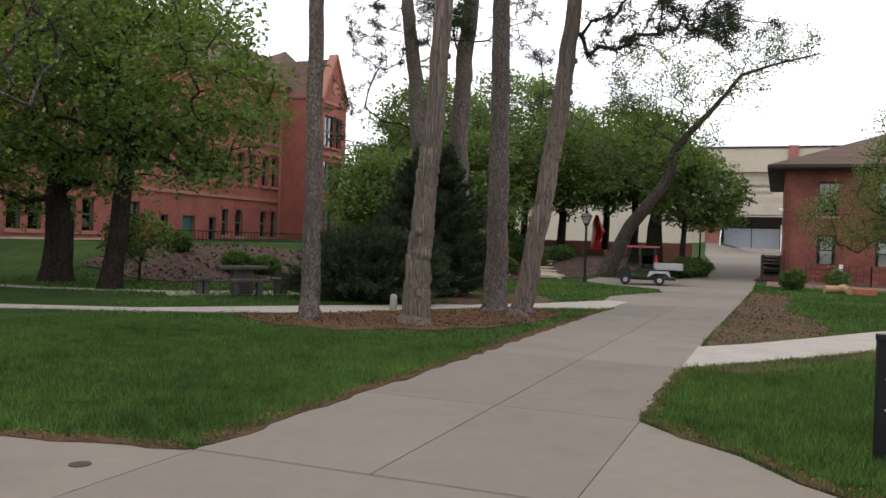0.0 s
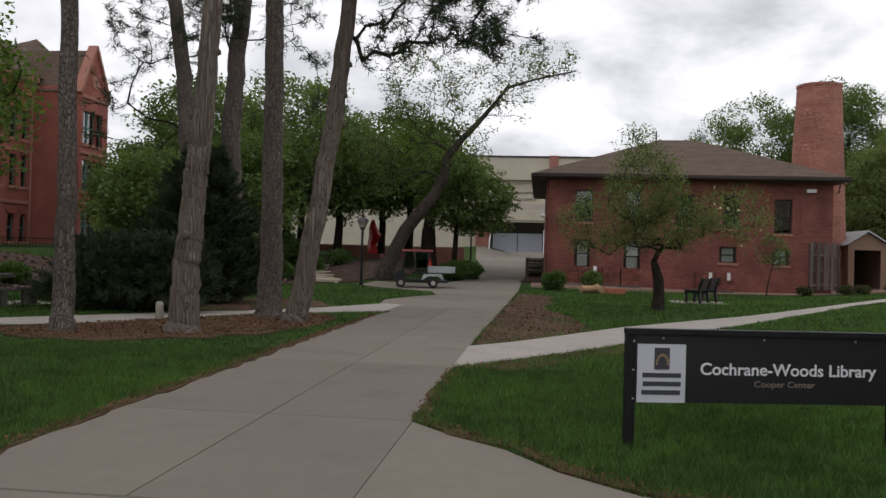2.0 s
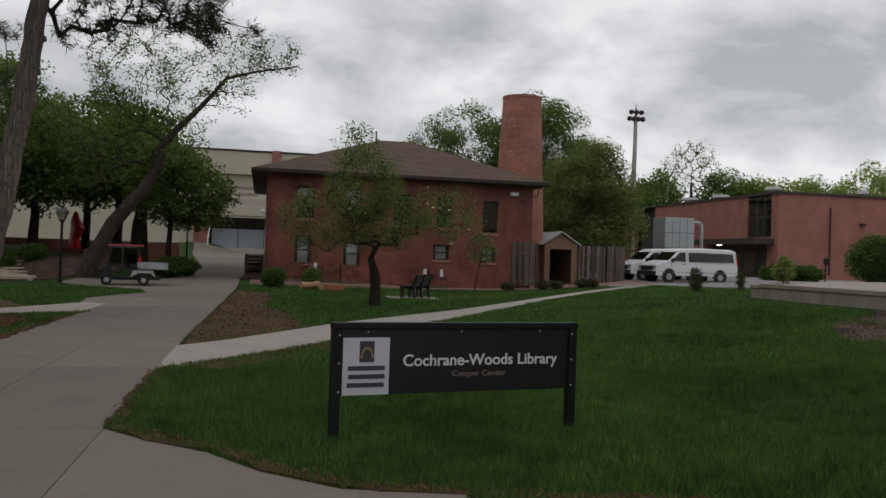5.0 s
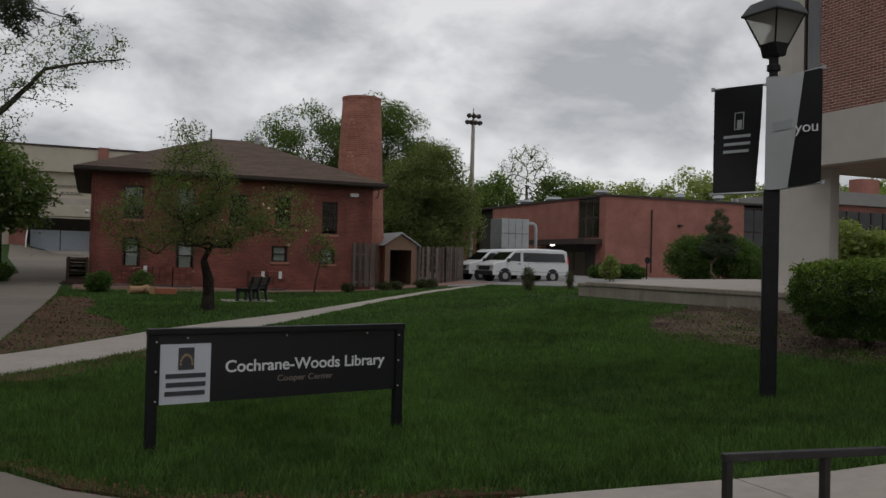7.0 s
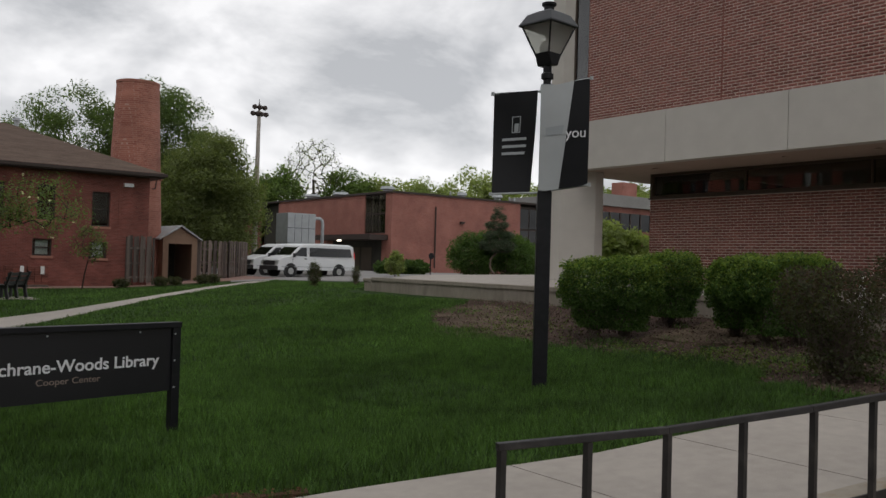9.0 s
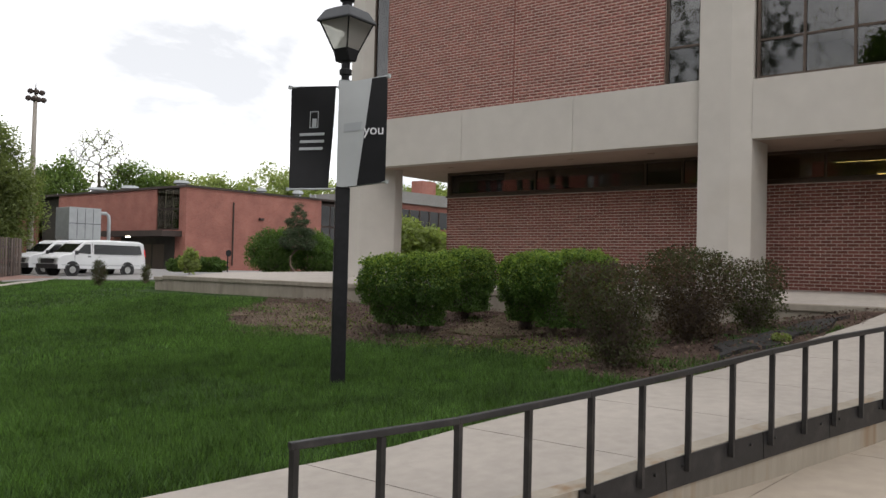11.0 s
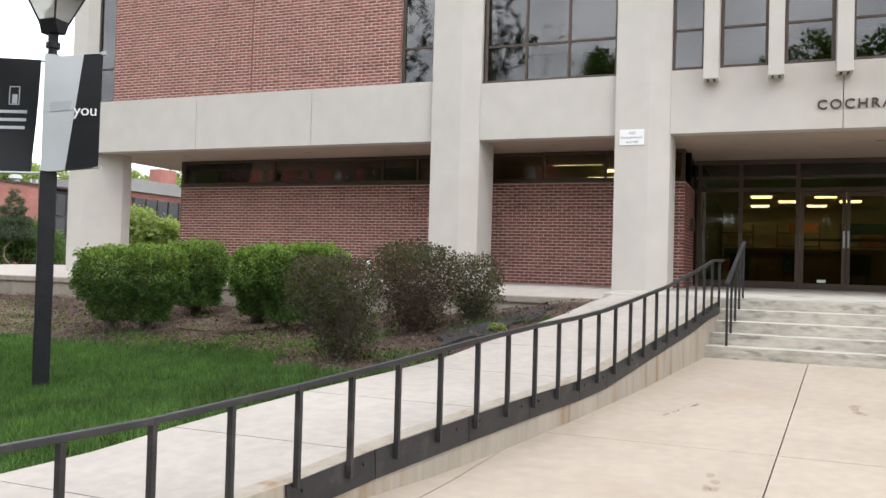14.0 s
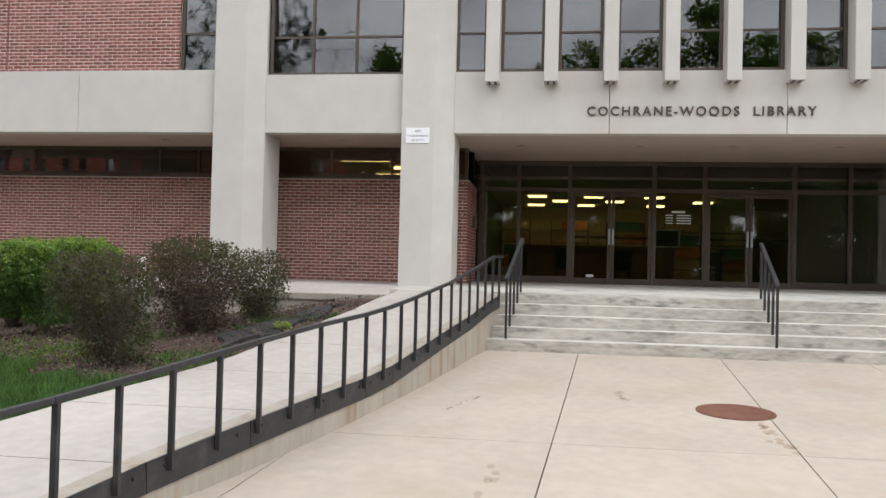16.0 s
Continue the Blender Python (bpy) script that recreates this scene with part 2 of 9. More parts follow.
M_EDGE = material("edge_soil", (0.135, 0.080, 0.048), 1.0, second=(0.060, 0.036, 0.024), scale=14.0, bump=0.9, bump_scale=40, spec=0.1)
M_RUSTWALL = material("stained_concrete_wall", (0.345, 0.305, 0.25), 0.92, vary=0.12, scale=6.0, bump=0.3, bump_scale=60, spots=0.75, spot_colour=(0.25, 0.15, 0.075), spot_scale=1.9, spec=0.3, stretch=(2.5, 2.5, 0.3))
M_JOINT = material("dark_joint", (0.10, 0.085, 0.07), 1.0, vary=0.3, scale=20)
M_SOIL = material("bare_soil", (0.150, 0.092, 0.063), 1.0, second=(0.082, 0.050, 0.035), scale=7.0, bump=0.9, bump_scale=30, spots=0.5, spot_colour=(0.05, 0.09, 0.02), spot_scale=1.0, spec=0.1)
M_DRYSOIL = material("dry_soil", (0.195, 0.150, 0.108), 1.0, second=(0.085, 0.062, 0.046), scale=9.0, bump=0.8, bump_scale=30, spots=0.6, spot_colour=(0.07, 0.09, 0.03), spot_scale=1.6, spec=0.1)
M_MULCH = material("bark_mulch", (0.108, 0.074, 0.060), 1.0, second=(0.048, 0.032, 0.027), scale=22.0, bump=1.0, bump_scale=35, spots=0.4, spot_colour=(0.20, 0.15, 0.11), spot_scale=1.5, spec=0.1)
M_CHIP = material("mulch_chip", (0.122, 0.086, 0.068), 0.95, vary=0.3, scale=3.0, rand=0.6, spec=0.1)
M_CLOD = material("soil_clod", (0.135, 0.080, 0.055), 1.0, vary=0.3, scale=5.0, rand=0.5, spec=0.1)
M_LITTER = material("needle_litter", (0.165, 0.092, 0.050), 1.0, vary=0.3, scale=3.0, rand=0.5, spec=0.1)
M_FACADE = material("cast_concrete", (0.510, 0.480, 0.438), 0.85, vary=0.06, scale=2.5, bump=0.12, bump_scale=50, spots=0.35, spot_colour=(0.43, 0.38, 0.32), spot_scale=0.7, spec=0.3)
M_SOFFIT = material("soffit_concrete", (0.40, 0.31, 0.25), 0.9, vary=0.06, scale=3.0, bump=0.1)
M_BRICK = material("wire_cut_brick", (0.250, 0.100, 0.082), 0.85, vary=0.16, scale=26.0, bump=0.35, bump_scale=160, rand=0.20, spec=0.3)
M_MORTAR = material("mortar", (0.66, 0.54, 0.48), 0.95, vary=0.1, scale=15.0)
M_BRONZE = material("bronze_anodised_frame", (0.085, 0.062, 0.048), 0.45, 0.4, vary=0.15, scale=8.0)
M_BLACK = material("black_painted_steel", (0.012, 0.012, 0.014), 0.5, 0.0, vary=0.35, scale=14.0, bump=0.08, bump_scale=120, spec=0.25)
M_RAIL = material("worn_black_rail_paint", (0.017, 0.016, 0.017), 0.5, 0.0, vary=0.4, scale=18.0, bump=0.12, bump_scale=90, spots=0.3, spot_colour=(0.10, 0.09, 0.085), spot_scale=6.0)
M_GLASS = glass_material("window_glass", (0.68, 0.68, 0.63), 1.72)
M_COAT = glass_material("coated_window_glass", (0.36, 0.36, 0.34), 1.95)
M_OLDPANE = glass_material("old_sash_glass", (0.45, 0.50, 0.48), 2.7)
M_CLEAR = glass_material("clear_glass", (0.80, 0.82, 0.80), 1.5)
M_DARK = material("dark_interior", (0.045, 0.040, 0.033), 0.9, vary=0.25, scale=2.0)
M_INNER = material("interior_wall", (0.45, 0.38, 0.26), 0.9, vary=0.1, scale=2.0)
M_CARPET = material("interior_floor", (0.20, 0.16, 0.11), 0.9, vary=0.15, scale=6.0)
M_TUBE = glow_material("lit_diffuser", (1.0, 0.74, 0.30), 4.0)
M_WHITE = material("white_paint", (0.78, 0.78, 0.78), 0.4, vary=0.03, scale=4.0)
M_REDBRICK = brick_material("old_red_brick", (0.225, 0.070, 0.054), (0.150, 0.045, 0.036), (0.27, 0.14, 0.115), vary=0.34, joint=0.014)
M_GYMBRICK = brick_material("plain_red_brick", (0.35, 0.142, 0.112), (0.28, 0.108, 0.085), (0.37, 0.20, 0.165), vary=0.16, joint=0.014)
M_OLDMAIN = brick_material("orange_red_brick", (0.33, 0.105, 0.080), (0.28, 0.085, 0.066), (0.33, 0.15, 0.12), vary=0.16)
M_STACK = brick_material("chimney_brick", (0.36, 0.150, 0.110), (0.27, 0.100, 0.073), (0.40, 0.24, 0.19), size=(0.24, 0.115), joint=0.018, vary=0.20, bump=0.9)
M_TRIM = material("sandstone_trim", (0.36, 0.165, 0.12), 0.9, vary=0.12, scale=5.0)
M_SHINGLE = material("brown_shingles", (0.115, 0.080, 0.062), 0.95, vary=0.28, scale=9.0, bump=0.5, bump_scale=14, spots=0.3, spot_colour=(0.17, 0.13, 0.10), spot_scale=0.8, spec=0.2, stretch=(1, 1, 6))
M_EAVE = material("dark_brown_eave", (0.045, 0.030, 0.025), 0.7, vary=0.2, scale=6.0)
M_BEIGE = material("beige_precast", (0.50, 0.45, 0.36), 0.9, vary=0.06, scale=1.5, spots=0.2, spot_colour=(0.38, 0.34, 0.28), spot_scale=0.4)
M_GREYDOOR = material("grey_metal_door", (0.36, 0.40, 0.45), 0.5, vary=0.05, scale=2.0)
M_GALV = material("galvanised_sheet", (0.42, 0.44, 0.45), 0.55, 0.3, vary=0.12, scale=3.0)
M_BARK_P = bark_material("pine_bark", (0.130, 0.106, 0.092), (0.270, 0.230, 0.203), 23.0, 0.36)
M_BARK_J = bark_material("juniper_bark", (0.165, 0.132, 0.110), (0.285, 0.235, 0.198), 30.0, 0.035)
M_BARK_D = bark_material("dark_bark", (0.030, 0.024, 0.020), (0.085, 0.068, 0.055), 22.0)
M_BARK_N = bark_material("shaded_brown_bark", (0.048, 0.039, 0.032), (0.120, 0.100, 0.084), 20.0)
M_BARK_G = bark_material("grey_bark", (0.075, 0.062, 0.050), (0.19, 0.165, 0.14), 20.0)
M_LEAF = leaf_material("maple_leaf", (0.132, 0.192, 0.067), rand=0.38, through=0.45, patch=0.3)
M_LEAF_L = leaf_material("light_green_leaf", (0.112, 0.162, 0.058), rand=0.26, through=0.38, patch=0.28)
M_LEAF_O = leaf_material("olive_spring_leaf", (0.170, 0.205, 0.088), rand=0.2, through=0.42, patch=0.25)
M_LEAF_N = leaf_material("dull_green_leaf", (0.105, 0.145, 0.058), rand=0.3)
# paler leaf for far trees: distance haze is mixed into the colour
M_LEAF_HAZE = leaf_material("hazed_far_leaf", (0.270, 0.315, 0.150), rand=0.2, through=0.5)
M_LEAF_Y = leaf_material("spring_leaf", (0.225, 0.270, 0.105), rand=0.3)
M_LEAF_A = leaf_material("apple_leaf", (0.125, 0.165, 0.070), rand=0.32)
M_LEAF_D = leaf_material("deep_green_leaf", (0.080, 0.135, 0.040))
M_NEEDLE = leaf_material("pine_needle", (0.045, 0.062, 0.032), rand=0.4, through=0.15)
M_JUNI = leaf_material("juniper_foliage", (0.044, 0.062, 0.032), rand=0.5, through=0.1)
M_SHRUB = leaf_material("clipped_shrub_leaf", (0.088, 0.158, 0.048), rand=0.42)
M_SHRUB_Y = leaf_material("fresh_shrub_tip", (0.200, 0.275, 0.070), rand=0.35)
M_WEED = leaf_material("bed_weed_leaf", (0.110, 0.150, 0.045), rand=0.4)
M_CONIFER = leaf_material("young_pine_needle", (0.062, 0.088, 0.048), rand=0.4, through=0.15)
M_SHRUB_D = leaf_material("dull_shrub_leaf", (0.068, 0.074, 0.040), rand=0.4)
M_SHRUB_P = leaf_material("purplish_shrub_leaf", (0.076, 0.055, 0.044), rand=0.4)
M_STEM = material("grey_brown_stem", (0.155, 0.118, 0.095), 0.95, vary=0.25, scale=10.0)
M_TWIG = material("twig", (0.16, 0.115, 0.085), 0.95, vary=0.3, scale=10.0)
M_BLOSSOM = leaf_material("white_blossom", (0.70, 0.68, 0.62), rand=0.1)
M_TYRE = material("tyre_rubber", (0.020, 0.020, 0.020), 0.85, vary=0.2, scale=10.0)
M_RIM = material("wheel_steel", (0.45, 0.45, 0.44), 0.4, 0.7, vary=0.2, scale=10.0)
M_VAN = material("van_white_paint", (0.72, 0.73, 0.74), 0.25, vary=0.03, scale=1.5)
M_VGLASS = glass_material("dark_vehicle_glass", (0.10, 0.10, 0.11), 1.6)
M_BLACKPL = material("black_plastic", (0.02, 0.02, 0.021), 0.5, vary=0.2, scale=8.0)
M_FENCE = material("weathered_fence_wood", (0.150, 0.118, 0.102), 0.9, vary=0.3, scale=8.0, bump=0.4, bump_scale=30, stretch=(6, 6, 0.6), rand=0.55)
M_SIDING = material("tan_siding", (0.24, 0.155, 0.105), 0.8, vary=0.08, scale=5.0)
M_RUST = material("rusty_iron", (0.20, 0.085, 0.052), 0.85, 0.2, second=(0.13, 0.05, 0.03), scale=14.0, bump=0.4, bump_scale=60)
M_CLOTH = material("black_banner_vinyl", (0.012, 0.012, 0.014), 0.6, spec=0.25, vary=0.2, scale=4.0)
M_CLOTHG = material("grey_banner_vinyl", (0.45, 0.47, 0.48), 0.5, vary=0.05, scale=4.0)
M_INKG = material("pale_grey_ink", (0.36, 0.38, 0.40), 0.6, vary=0.05)
M_INKW = material("white_ink", (0.80, 0.80, 0.82), 0.5, vary=0.02)
M_INKD = material("dark_ink", (0.05, 0.05, 0.06), 0.6, vary=0.1)
M_INKT = material("tan_ink", (0.35, 0.24, 0.13), 0.6, vary=0.1)
M_INKR = material("dull_pink_ink", (0.27, 0.21, 0.18), 0.6, vary=0.1)
M_SIGNB = material("black_sign_panel", (0.010, 0.0095, 0.012), 0.45, vary=0.2, scale=3.0)
M_SIGNW = material("white_sign_panel", (0.62, 0.64, 0.70), 0.5, vary=0.03, scale=3.0)
M_RED = material("red_painted_metal", (0.75, 0.012, 0.010), 0.45, vary=0.08, scale=3.0)
M_STONE = material("dark_granite_slab", (0.080, 0.073, 0.063), 0.8, vary=0.3, scale=20.0, bump=0.3, bump_scale=60)
M_GREENDOOR = material("green_painted_wood", (0.030, 0.105, 0.095), 0.6, vary=0.1, scale=4.0)
M_LIME = material("limestone_block", (0.42, 0.36, 0.28), 0.95, vary=0.2, scale=3.0, bump=0.5, bump_scale=12)
M_PAVER = material("red_pavers", (0.27, 0.16, 0.13), 0.9, vary=0.2, scale=12.0, bump=0.3)
M_ASPH = material("grey_lot", (0.26, 0.25, 0.24), 0.9, vary=0.1, scale=4.0, bump=0.3, bump_scale=60)
M_CLAY = material("terracotta", (0.36, 0.13, 0.07), 0.9, vary=0.2, scale=8.0)
M_WOOD = material("cut_log", (0.36, 0.22, 0.12), 0.9, vary=0.25, scale=9.0)

# ---- building helpers ----
class Geo:
    """Collects boxes, tubes and quads; becomes one mesh."""

    def __init__(self):
        self.v, self.f = [], []

    def quad(self, *pts):
        k = len(self.v)
        self.v += [tuple(p) for p in pts]
        self.f.append(tuple(range(k, k + len(pts))))
        return self

    def box(self, x0, x1, y0, y1, z0, z1):
        k = len(self.v)
        self.v += [(x0, y0, z0), (x1, y0, z0), (x1, y1, z0), (x0, y1, z0), (x0, y0, z1), (x1, y0, z1), (x1, y1, z1), (x0, y1, z1)]
        for q in ((3, 2, 1, 0), (4, 5, 6, 7), (0, 1, 5, 4), (1, 2, 6, 5), (2, 3, 7, 6), (3, 0, 4, 7)):
            self.f.append(tuple(k + i for i in q))
        return self

    def slant(self, p0, p1, w, h, up=(0, 0, 1)):
        """A bar of width w and height h from p0 to p1."""
        p0, p1 = Vector(p0), Vector(p1)
        d = (p1 - p0).normalized()
        s = d.cross(Vector(up))
        s = s.normalized() if s.length > 1e-4 else Vector((1, 0, 0))
        u = s.cross(d).normalized()
        k = len(self.v)
        for p in (p0, p1):
            for a, b in ((-1, -1), (1, -1), (1, 1), (-1, 1)):
                self.v.append(tuple(p + s * (a * w / 2) + u * (b * h / 2)))
        for q in ((0, 1, 2, 3), (7, 6, 5, 4), (0, 4, 5, 1), (1, 5, 6, 2), (2, 6, 7, 3), (3, 7, 4, 0)):
            self.f.append(tuple(k + i for i in q))
        return self

    def tube(self, pts, radii, n=8, wob=0.0, seed=0, caps=True):
        """A round, tapering tube along a line of points."""
        rnd = random.Random(seed)
        k = len(self.v)
        pts = [Vector(p) for p in pts]
        ref = Vector((0.31, 0.95, 0.05)).normalized()
        for i, p in enumerate(pts):
            d = (pts[min(i + 1, len(pts) - 1)] - pts[max(i - 1, 0)]).normalized()
            s = d.cross(ref)
            s = s.normalized() if s.length > 1e-3 else Vector((0, 0, 1))
            u = s.cross(d).normalized()
            for j in range(n):
                a = 2 * math.pi * j / n
                r = radii[i] * (1 + wob * (rnd.random() - 0.5) + (wob * 0.6 * math.sin(3 * a + i * 0.6) if wob else 0))
                self.v.append(tuple(p + s * (r * math.cos(a)) + u * (r * math.sin(a))))
        for i in range(len(pts) - 1):
            for j in range(n):
                a, b = k + i * n + j, k + i * n + (j + 1) % n
                self.f.append((a, b, b + n, a + n))
        if caps:
            self.f.append(tuple(k + j for j in reversed(range(n))))
            e = k + (len(pts) - 1) * n
            self.f.append(tuple(e + j for j in range(n)))
        return self

    def lathe(self, c, prof, n=20):
        """A turned shape round the upright through c: prof holds (radius, height)."""
        k = len(self.v)
        for r, h in prof:
            for j in range(n):
                a = 2 * math.pi * j / n
                self.v.append((c[0] + r * math.cos(a), c[1] + r * math.sin(a), c[2] + h))
        for i in range(len(prof) - 1):
            for j in range(n):
                a, b = k + i * n + j, k + i * n + (j + 1) % n
                self.f.append((a, b, b + n, a + n))
        self.f.append(tuple(k + j for j in reversed(range(n))))
        e = k + (len(prof) - 1) * n
        self.f.append(tuple(e + j for j in range(n)))
        return self

    def wheel(self, c, r, w, axis="y", n=20, bevel=0.25):
        """A disc with rounded shoulders, turned round x or y."""
        k = len(self.v)
        prof = [(r * (1 - bevel * 0.35), -w / 2), (r, -w / 2 + w * bevel), (r, w / 2 - w * bevel), (r * (1 - bevel * 0.35), w / 2)]
        for rr, h in prof:
            for j in range(n):
                a = 2 * math.pi * j / n
                if axis == "y":
                    self.v.append((c[0] + rr * math.cos(a), c[1] + h, c[2] + rr * math.sin(a)))
                else:
                    self.v.append((c[0] + h, c[1] + rr * math.cos(a), c[2] + rr * math.sin(a)))
        for i in range(3):
            for j in range(n):
                a, b = k + i * n + j, k + i * n + (j + 1) % n
                self.f.append((a, b, b + n, a + n))
        self.f.append(tuple(k + j for j in range(n)))
        self.f.append(tuple(k + 3 * n + j for j in range(n)))
        return self

    def prism(self, outline, axis, a, b):
        """An outline in the plane across the axis, drawn out from a to b."""
        k, n = len(self.v), len(outline)
        for t in (a, b):
            for p, q in outline:
                self.v.append({"x": (t, p, q), "y": (p, t, q), "z": (p, q, t)}[axis])
        self.f.append(tuple(k + i for i in range(n)))
        self.f.append(tuple(k + n + i for i in reversed(range(n))))
        for i in range(n):
            j = (i + 1) % n
            self.f.append((k + i, k + n + i, k + n + j, k + j))
        return self

    def mesh(self, name, mat, smooth=False, bevel=0.0, weld=False):
        me = bpy.data.meshes.new(name)
        me.from_pydata(self.v, [], self.f)
        bm = bmesh.new()
        bm.from_mesh(me)
        if weld:
            bmesh.ops.remove_doubles(bm, verts=bm.verts, dist=1e-4)
        bmesh.ops.recalc_face_normals(bm, faces=bm.faces)
        if bevel:
            edges = [e for e in bm.edges if len(e.link_faces) == 2 and e.calc_face_angle(0) > 0.6]
            bmesh.ops.bevel(bm, geom=edges, offset=bevel, segments=2, affect="EDGES", profile=0.6)
        bm.to_mesh(me)
        bm.free()
        me.materials.append(mat)
        if smooth:
            me.shade_smooth()
        return me


def thing(name, at, label, category, group="", kind="", rz=0.0):
    """An empty at a thing's base, to parent its parts."""
    ob = new(name)
    ob.empty_display_size = 0.2
    ob.matrix_world = pose(*at, 0, 0, rz)
    return tagged(ob, label, category, group, kind)


def part(name, geo, mat, parent, label="", smooth=False, bevel=0.0, weld=False):
    """One mesh under a thing or a part, in the thing's own frame."""
    ob = new(name, geo if isinstance(geo, bpy.types.Mesh) else geo.mesh(name, mat, smooth, bevel, weld))
    ob.parent = parent
    top = parent
    while top.parent:
        top = top.parent
    if top.get("world_frame"):
        ob.matrix_parent_inverse = top.matrix_basis.inverted() if parent == top else Matrix.Identity(4)
    return tagged(ob, label)


def anchored(*args, **kw):
    """A thing whose parts are given in world places."""
    ob = thing(*args, **kw)
    ob["world_frame"] = 1
    return ob


def solid(name, geo, mat, label, category, kind="", smooth=False, bevel=0.0, group=""):
    """A thing of one mesh in world places."""
    return tagged(new(name, geo.mesh(name, mat, smooth, bevel)), label, category, group, kind)


def fast_mesh(name, verts, faces, mat, smooth=False):
    """A mesh from whole arrays, for foliage and other masses."""
    me = bpy.data.meshes.new(name)
    verts, faces = np.asarray(verts, np.float32), np.asarray(faces, np.int32)
    n, k = len(faces), faces.shape[1]
    me.vertices.add(len(verts))
    me.vertices.foreach_set("co", verts.ravel())
    me.loops.add(n * k)
    me.loops.foreach_set("vertex_index", faces.ravel())
    me.polygons.add(n)
    me.polygons.foreach_set("loop_start", np.arange(0, n * k, k, dtype=np.int32))
    me.update(calc_edges=True)
    me.materials.append(mat)
    if smooth:
        me.shade_smooth()
    return me


def letters(name, words, mat, parent, at, size, rx, rz, spread=1.0, depth=0.004, align="LEFT", label="", gap=1.0, bold=0.0):
    """Raised lettering, one mesh a word, set in the parent's frame."""
    def outline(text):
        cu = bpy.data.curves.new(name, "FONT")
        cu.body, cu.size, cu.extrude, cu.align_x, cu.space_character, cu.offset = text, size, depth, align, gap, bold
        tmp = bpy.data.objects.new(name, cu)
        scene.collection.objects.link(tmp)
        me = bpy.data.meshes.new_from_object(tmp.evaluated_get(bpy.context.evaluated_depsgraph_get()))
        bpy.data.objects.remove(tmp)
        me.transform(Matrix.Diagonal((spread, 1, 1, 1)))
        me.materials.clear()
        me.materials.append(mat)
        return me

    def right(text):
        return max(v.co.x for v in outline(text).vertices)

    done = ""
    for word in words.split():
        k = words.index(word, len(done))
        me = outline(word)
        if k:
            me.transform(Matrix.Translation((right(words[:k] + word) - max(v.co.x for v in me.vertices), 0, 0)))
        done = words[:k] + word
        ob = new(name, me)
        ob.parent = parent
        if parent.get("world_frame"):
            ob.matrix_parent_inverse = parent.matrix_basis.inverted()
        ob.matrix_basis = pose(*at, rx, 0, rz)
        tagged(ob, label)
    return ob


def ramp01(a, b, x):
    t = min(1.0, max(0.0, (x - a) / (b - a)))
    return t * t * (3 - 2 * t)


def lerp(x, xs, ys):
    return float(np.interp(x, xs, ys))


# ---- the lie of the land ----
RAIL_X = [2.0, 3.15, 4.07, 4.975, 5.9, 6.825, 7.76, 8.7, 9.64, 10.58, 11.52, 12.0, 14.6]
RAIL_Y = [3.48, 3.155, 2.881, 2.585, 2.361, 2.109, 1.902, 1.711, 1.538, 1.372, 1.221, 1.151, 0.745]


def rail_y(x):
    """The gently bending line of the ramp's railing."""
    return lerp(x, RAIL_X, RAIL_Y)


def ramp_width(x):
    return lerp(x, [2.9, 4.3, 6.0, 7.3, 9.0, 10.4, 14.2], [1.55, 1.61, 1.67, 1.75, 1.86, 1.83, 1.76])


def plaza_z(x):
    return lerp(x, [3, 6.3, 8.4, 10.5, 13.7], [0.0, 0.03, 0.115, 0.205, 0.355])


def ramp_z(x):
    return lerp(x, [1.8, 3.15, 4.0, 5.14, 5.74, 6.3, 7.3, 8.2, 8.8, 9.5, 10.4, 11.58, 12.7, 13.1, 13.8, 14.88],
                [0.02, 0.13, 0.185, 0.268, 0.335, 0.385, 0.455, 0.483, 0.505, 0.55, 0.67, 0.815, 0.935, 1.0, 1.10, 1.21])


def land(x, y):
    x0 = lerp(y, [4, 7.5, 22, 45], [2.5, 5, 5, 13])
    amp = lerp(y, [24, 38], [0.72, 0.5])
    amp += (0.75 - amp) * ramp01(24, 32, x)
    e = amp * min(1.0, max(0.0, (x - x0) / 9)) ** 1.3
    if y < 7 and 1.6 < x < 14:
        w = ramp01(1.8, 4.3, y - rail_y(x))
        e = e * w + (ramp_z(x) - 0.03) * (1 - w)
    e += lerp(y, [36, 80, 100], [0, 1.25, 1.5]) * lerp(x, [-12, -6, 3, 8], [0.6, 1, 1, 0])
    e += 1.1 * ramp01(0, 6, -(x + 17.5) - 0.25 * (30 - y)) * ramp01(21, 28, y)
    e += 0.75 * ramp01(38.5, 43.5, y + 0.35 * (x + 9)) * ramp01(0, 1.8, -(x + 5.8)) * ramp01(0, 2, x + 16) * (1 - ramp01(52, 58, y))
    return e


def ground_z(x, y):
    """The turf; it lies low under the paved court and the ramp."""
    if x > 1.5 and y < rail_y(x) + ramp_width(x) - 0.08 and x < 15.0:
        return plaza_z(x) - 0.25
    if x >= 14.1 and y < 24 and x < 45:
        return 0.3
    return land(x, y) + 0.012 * noise.noise((x * 0.5, y * 0.5, 3.0))


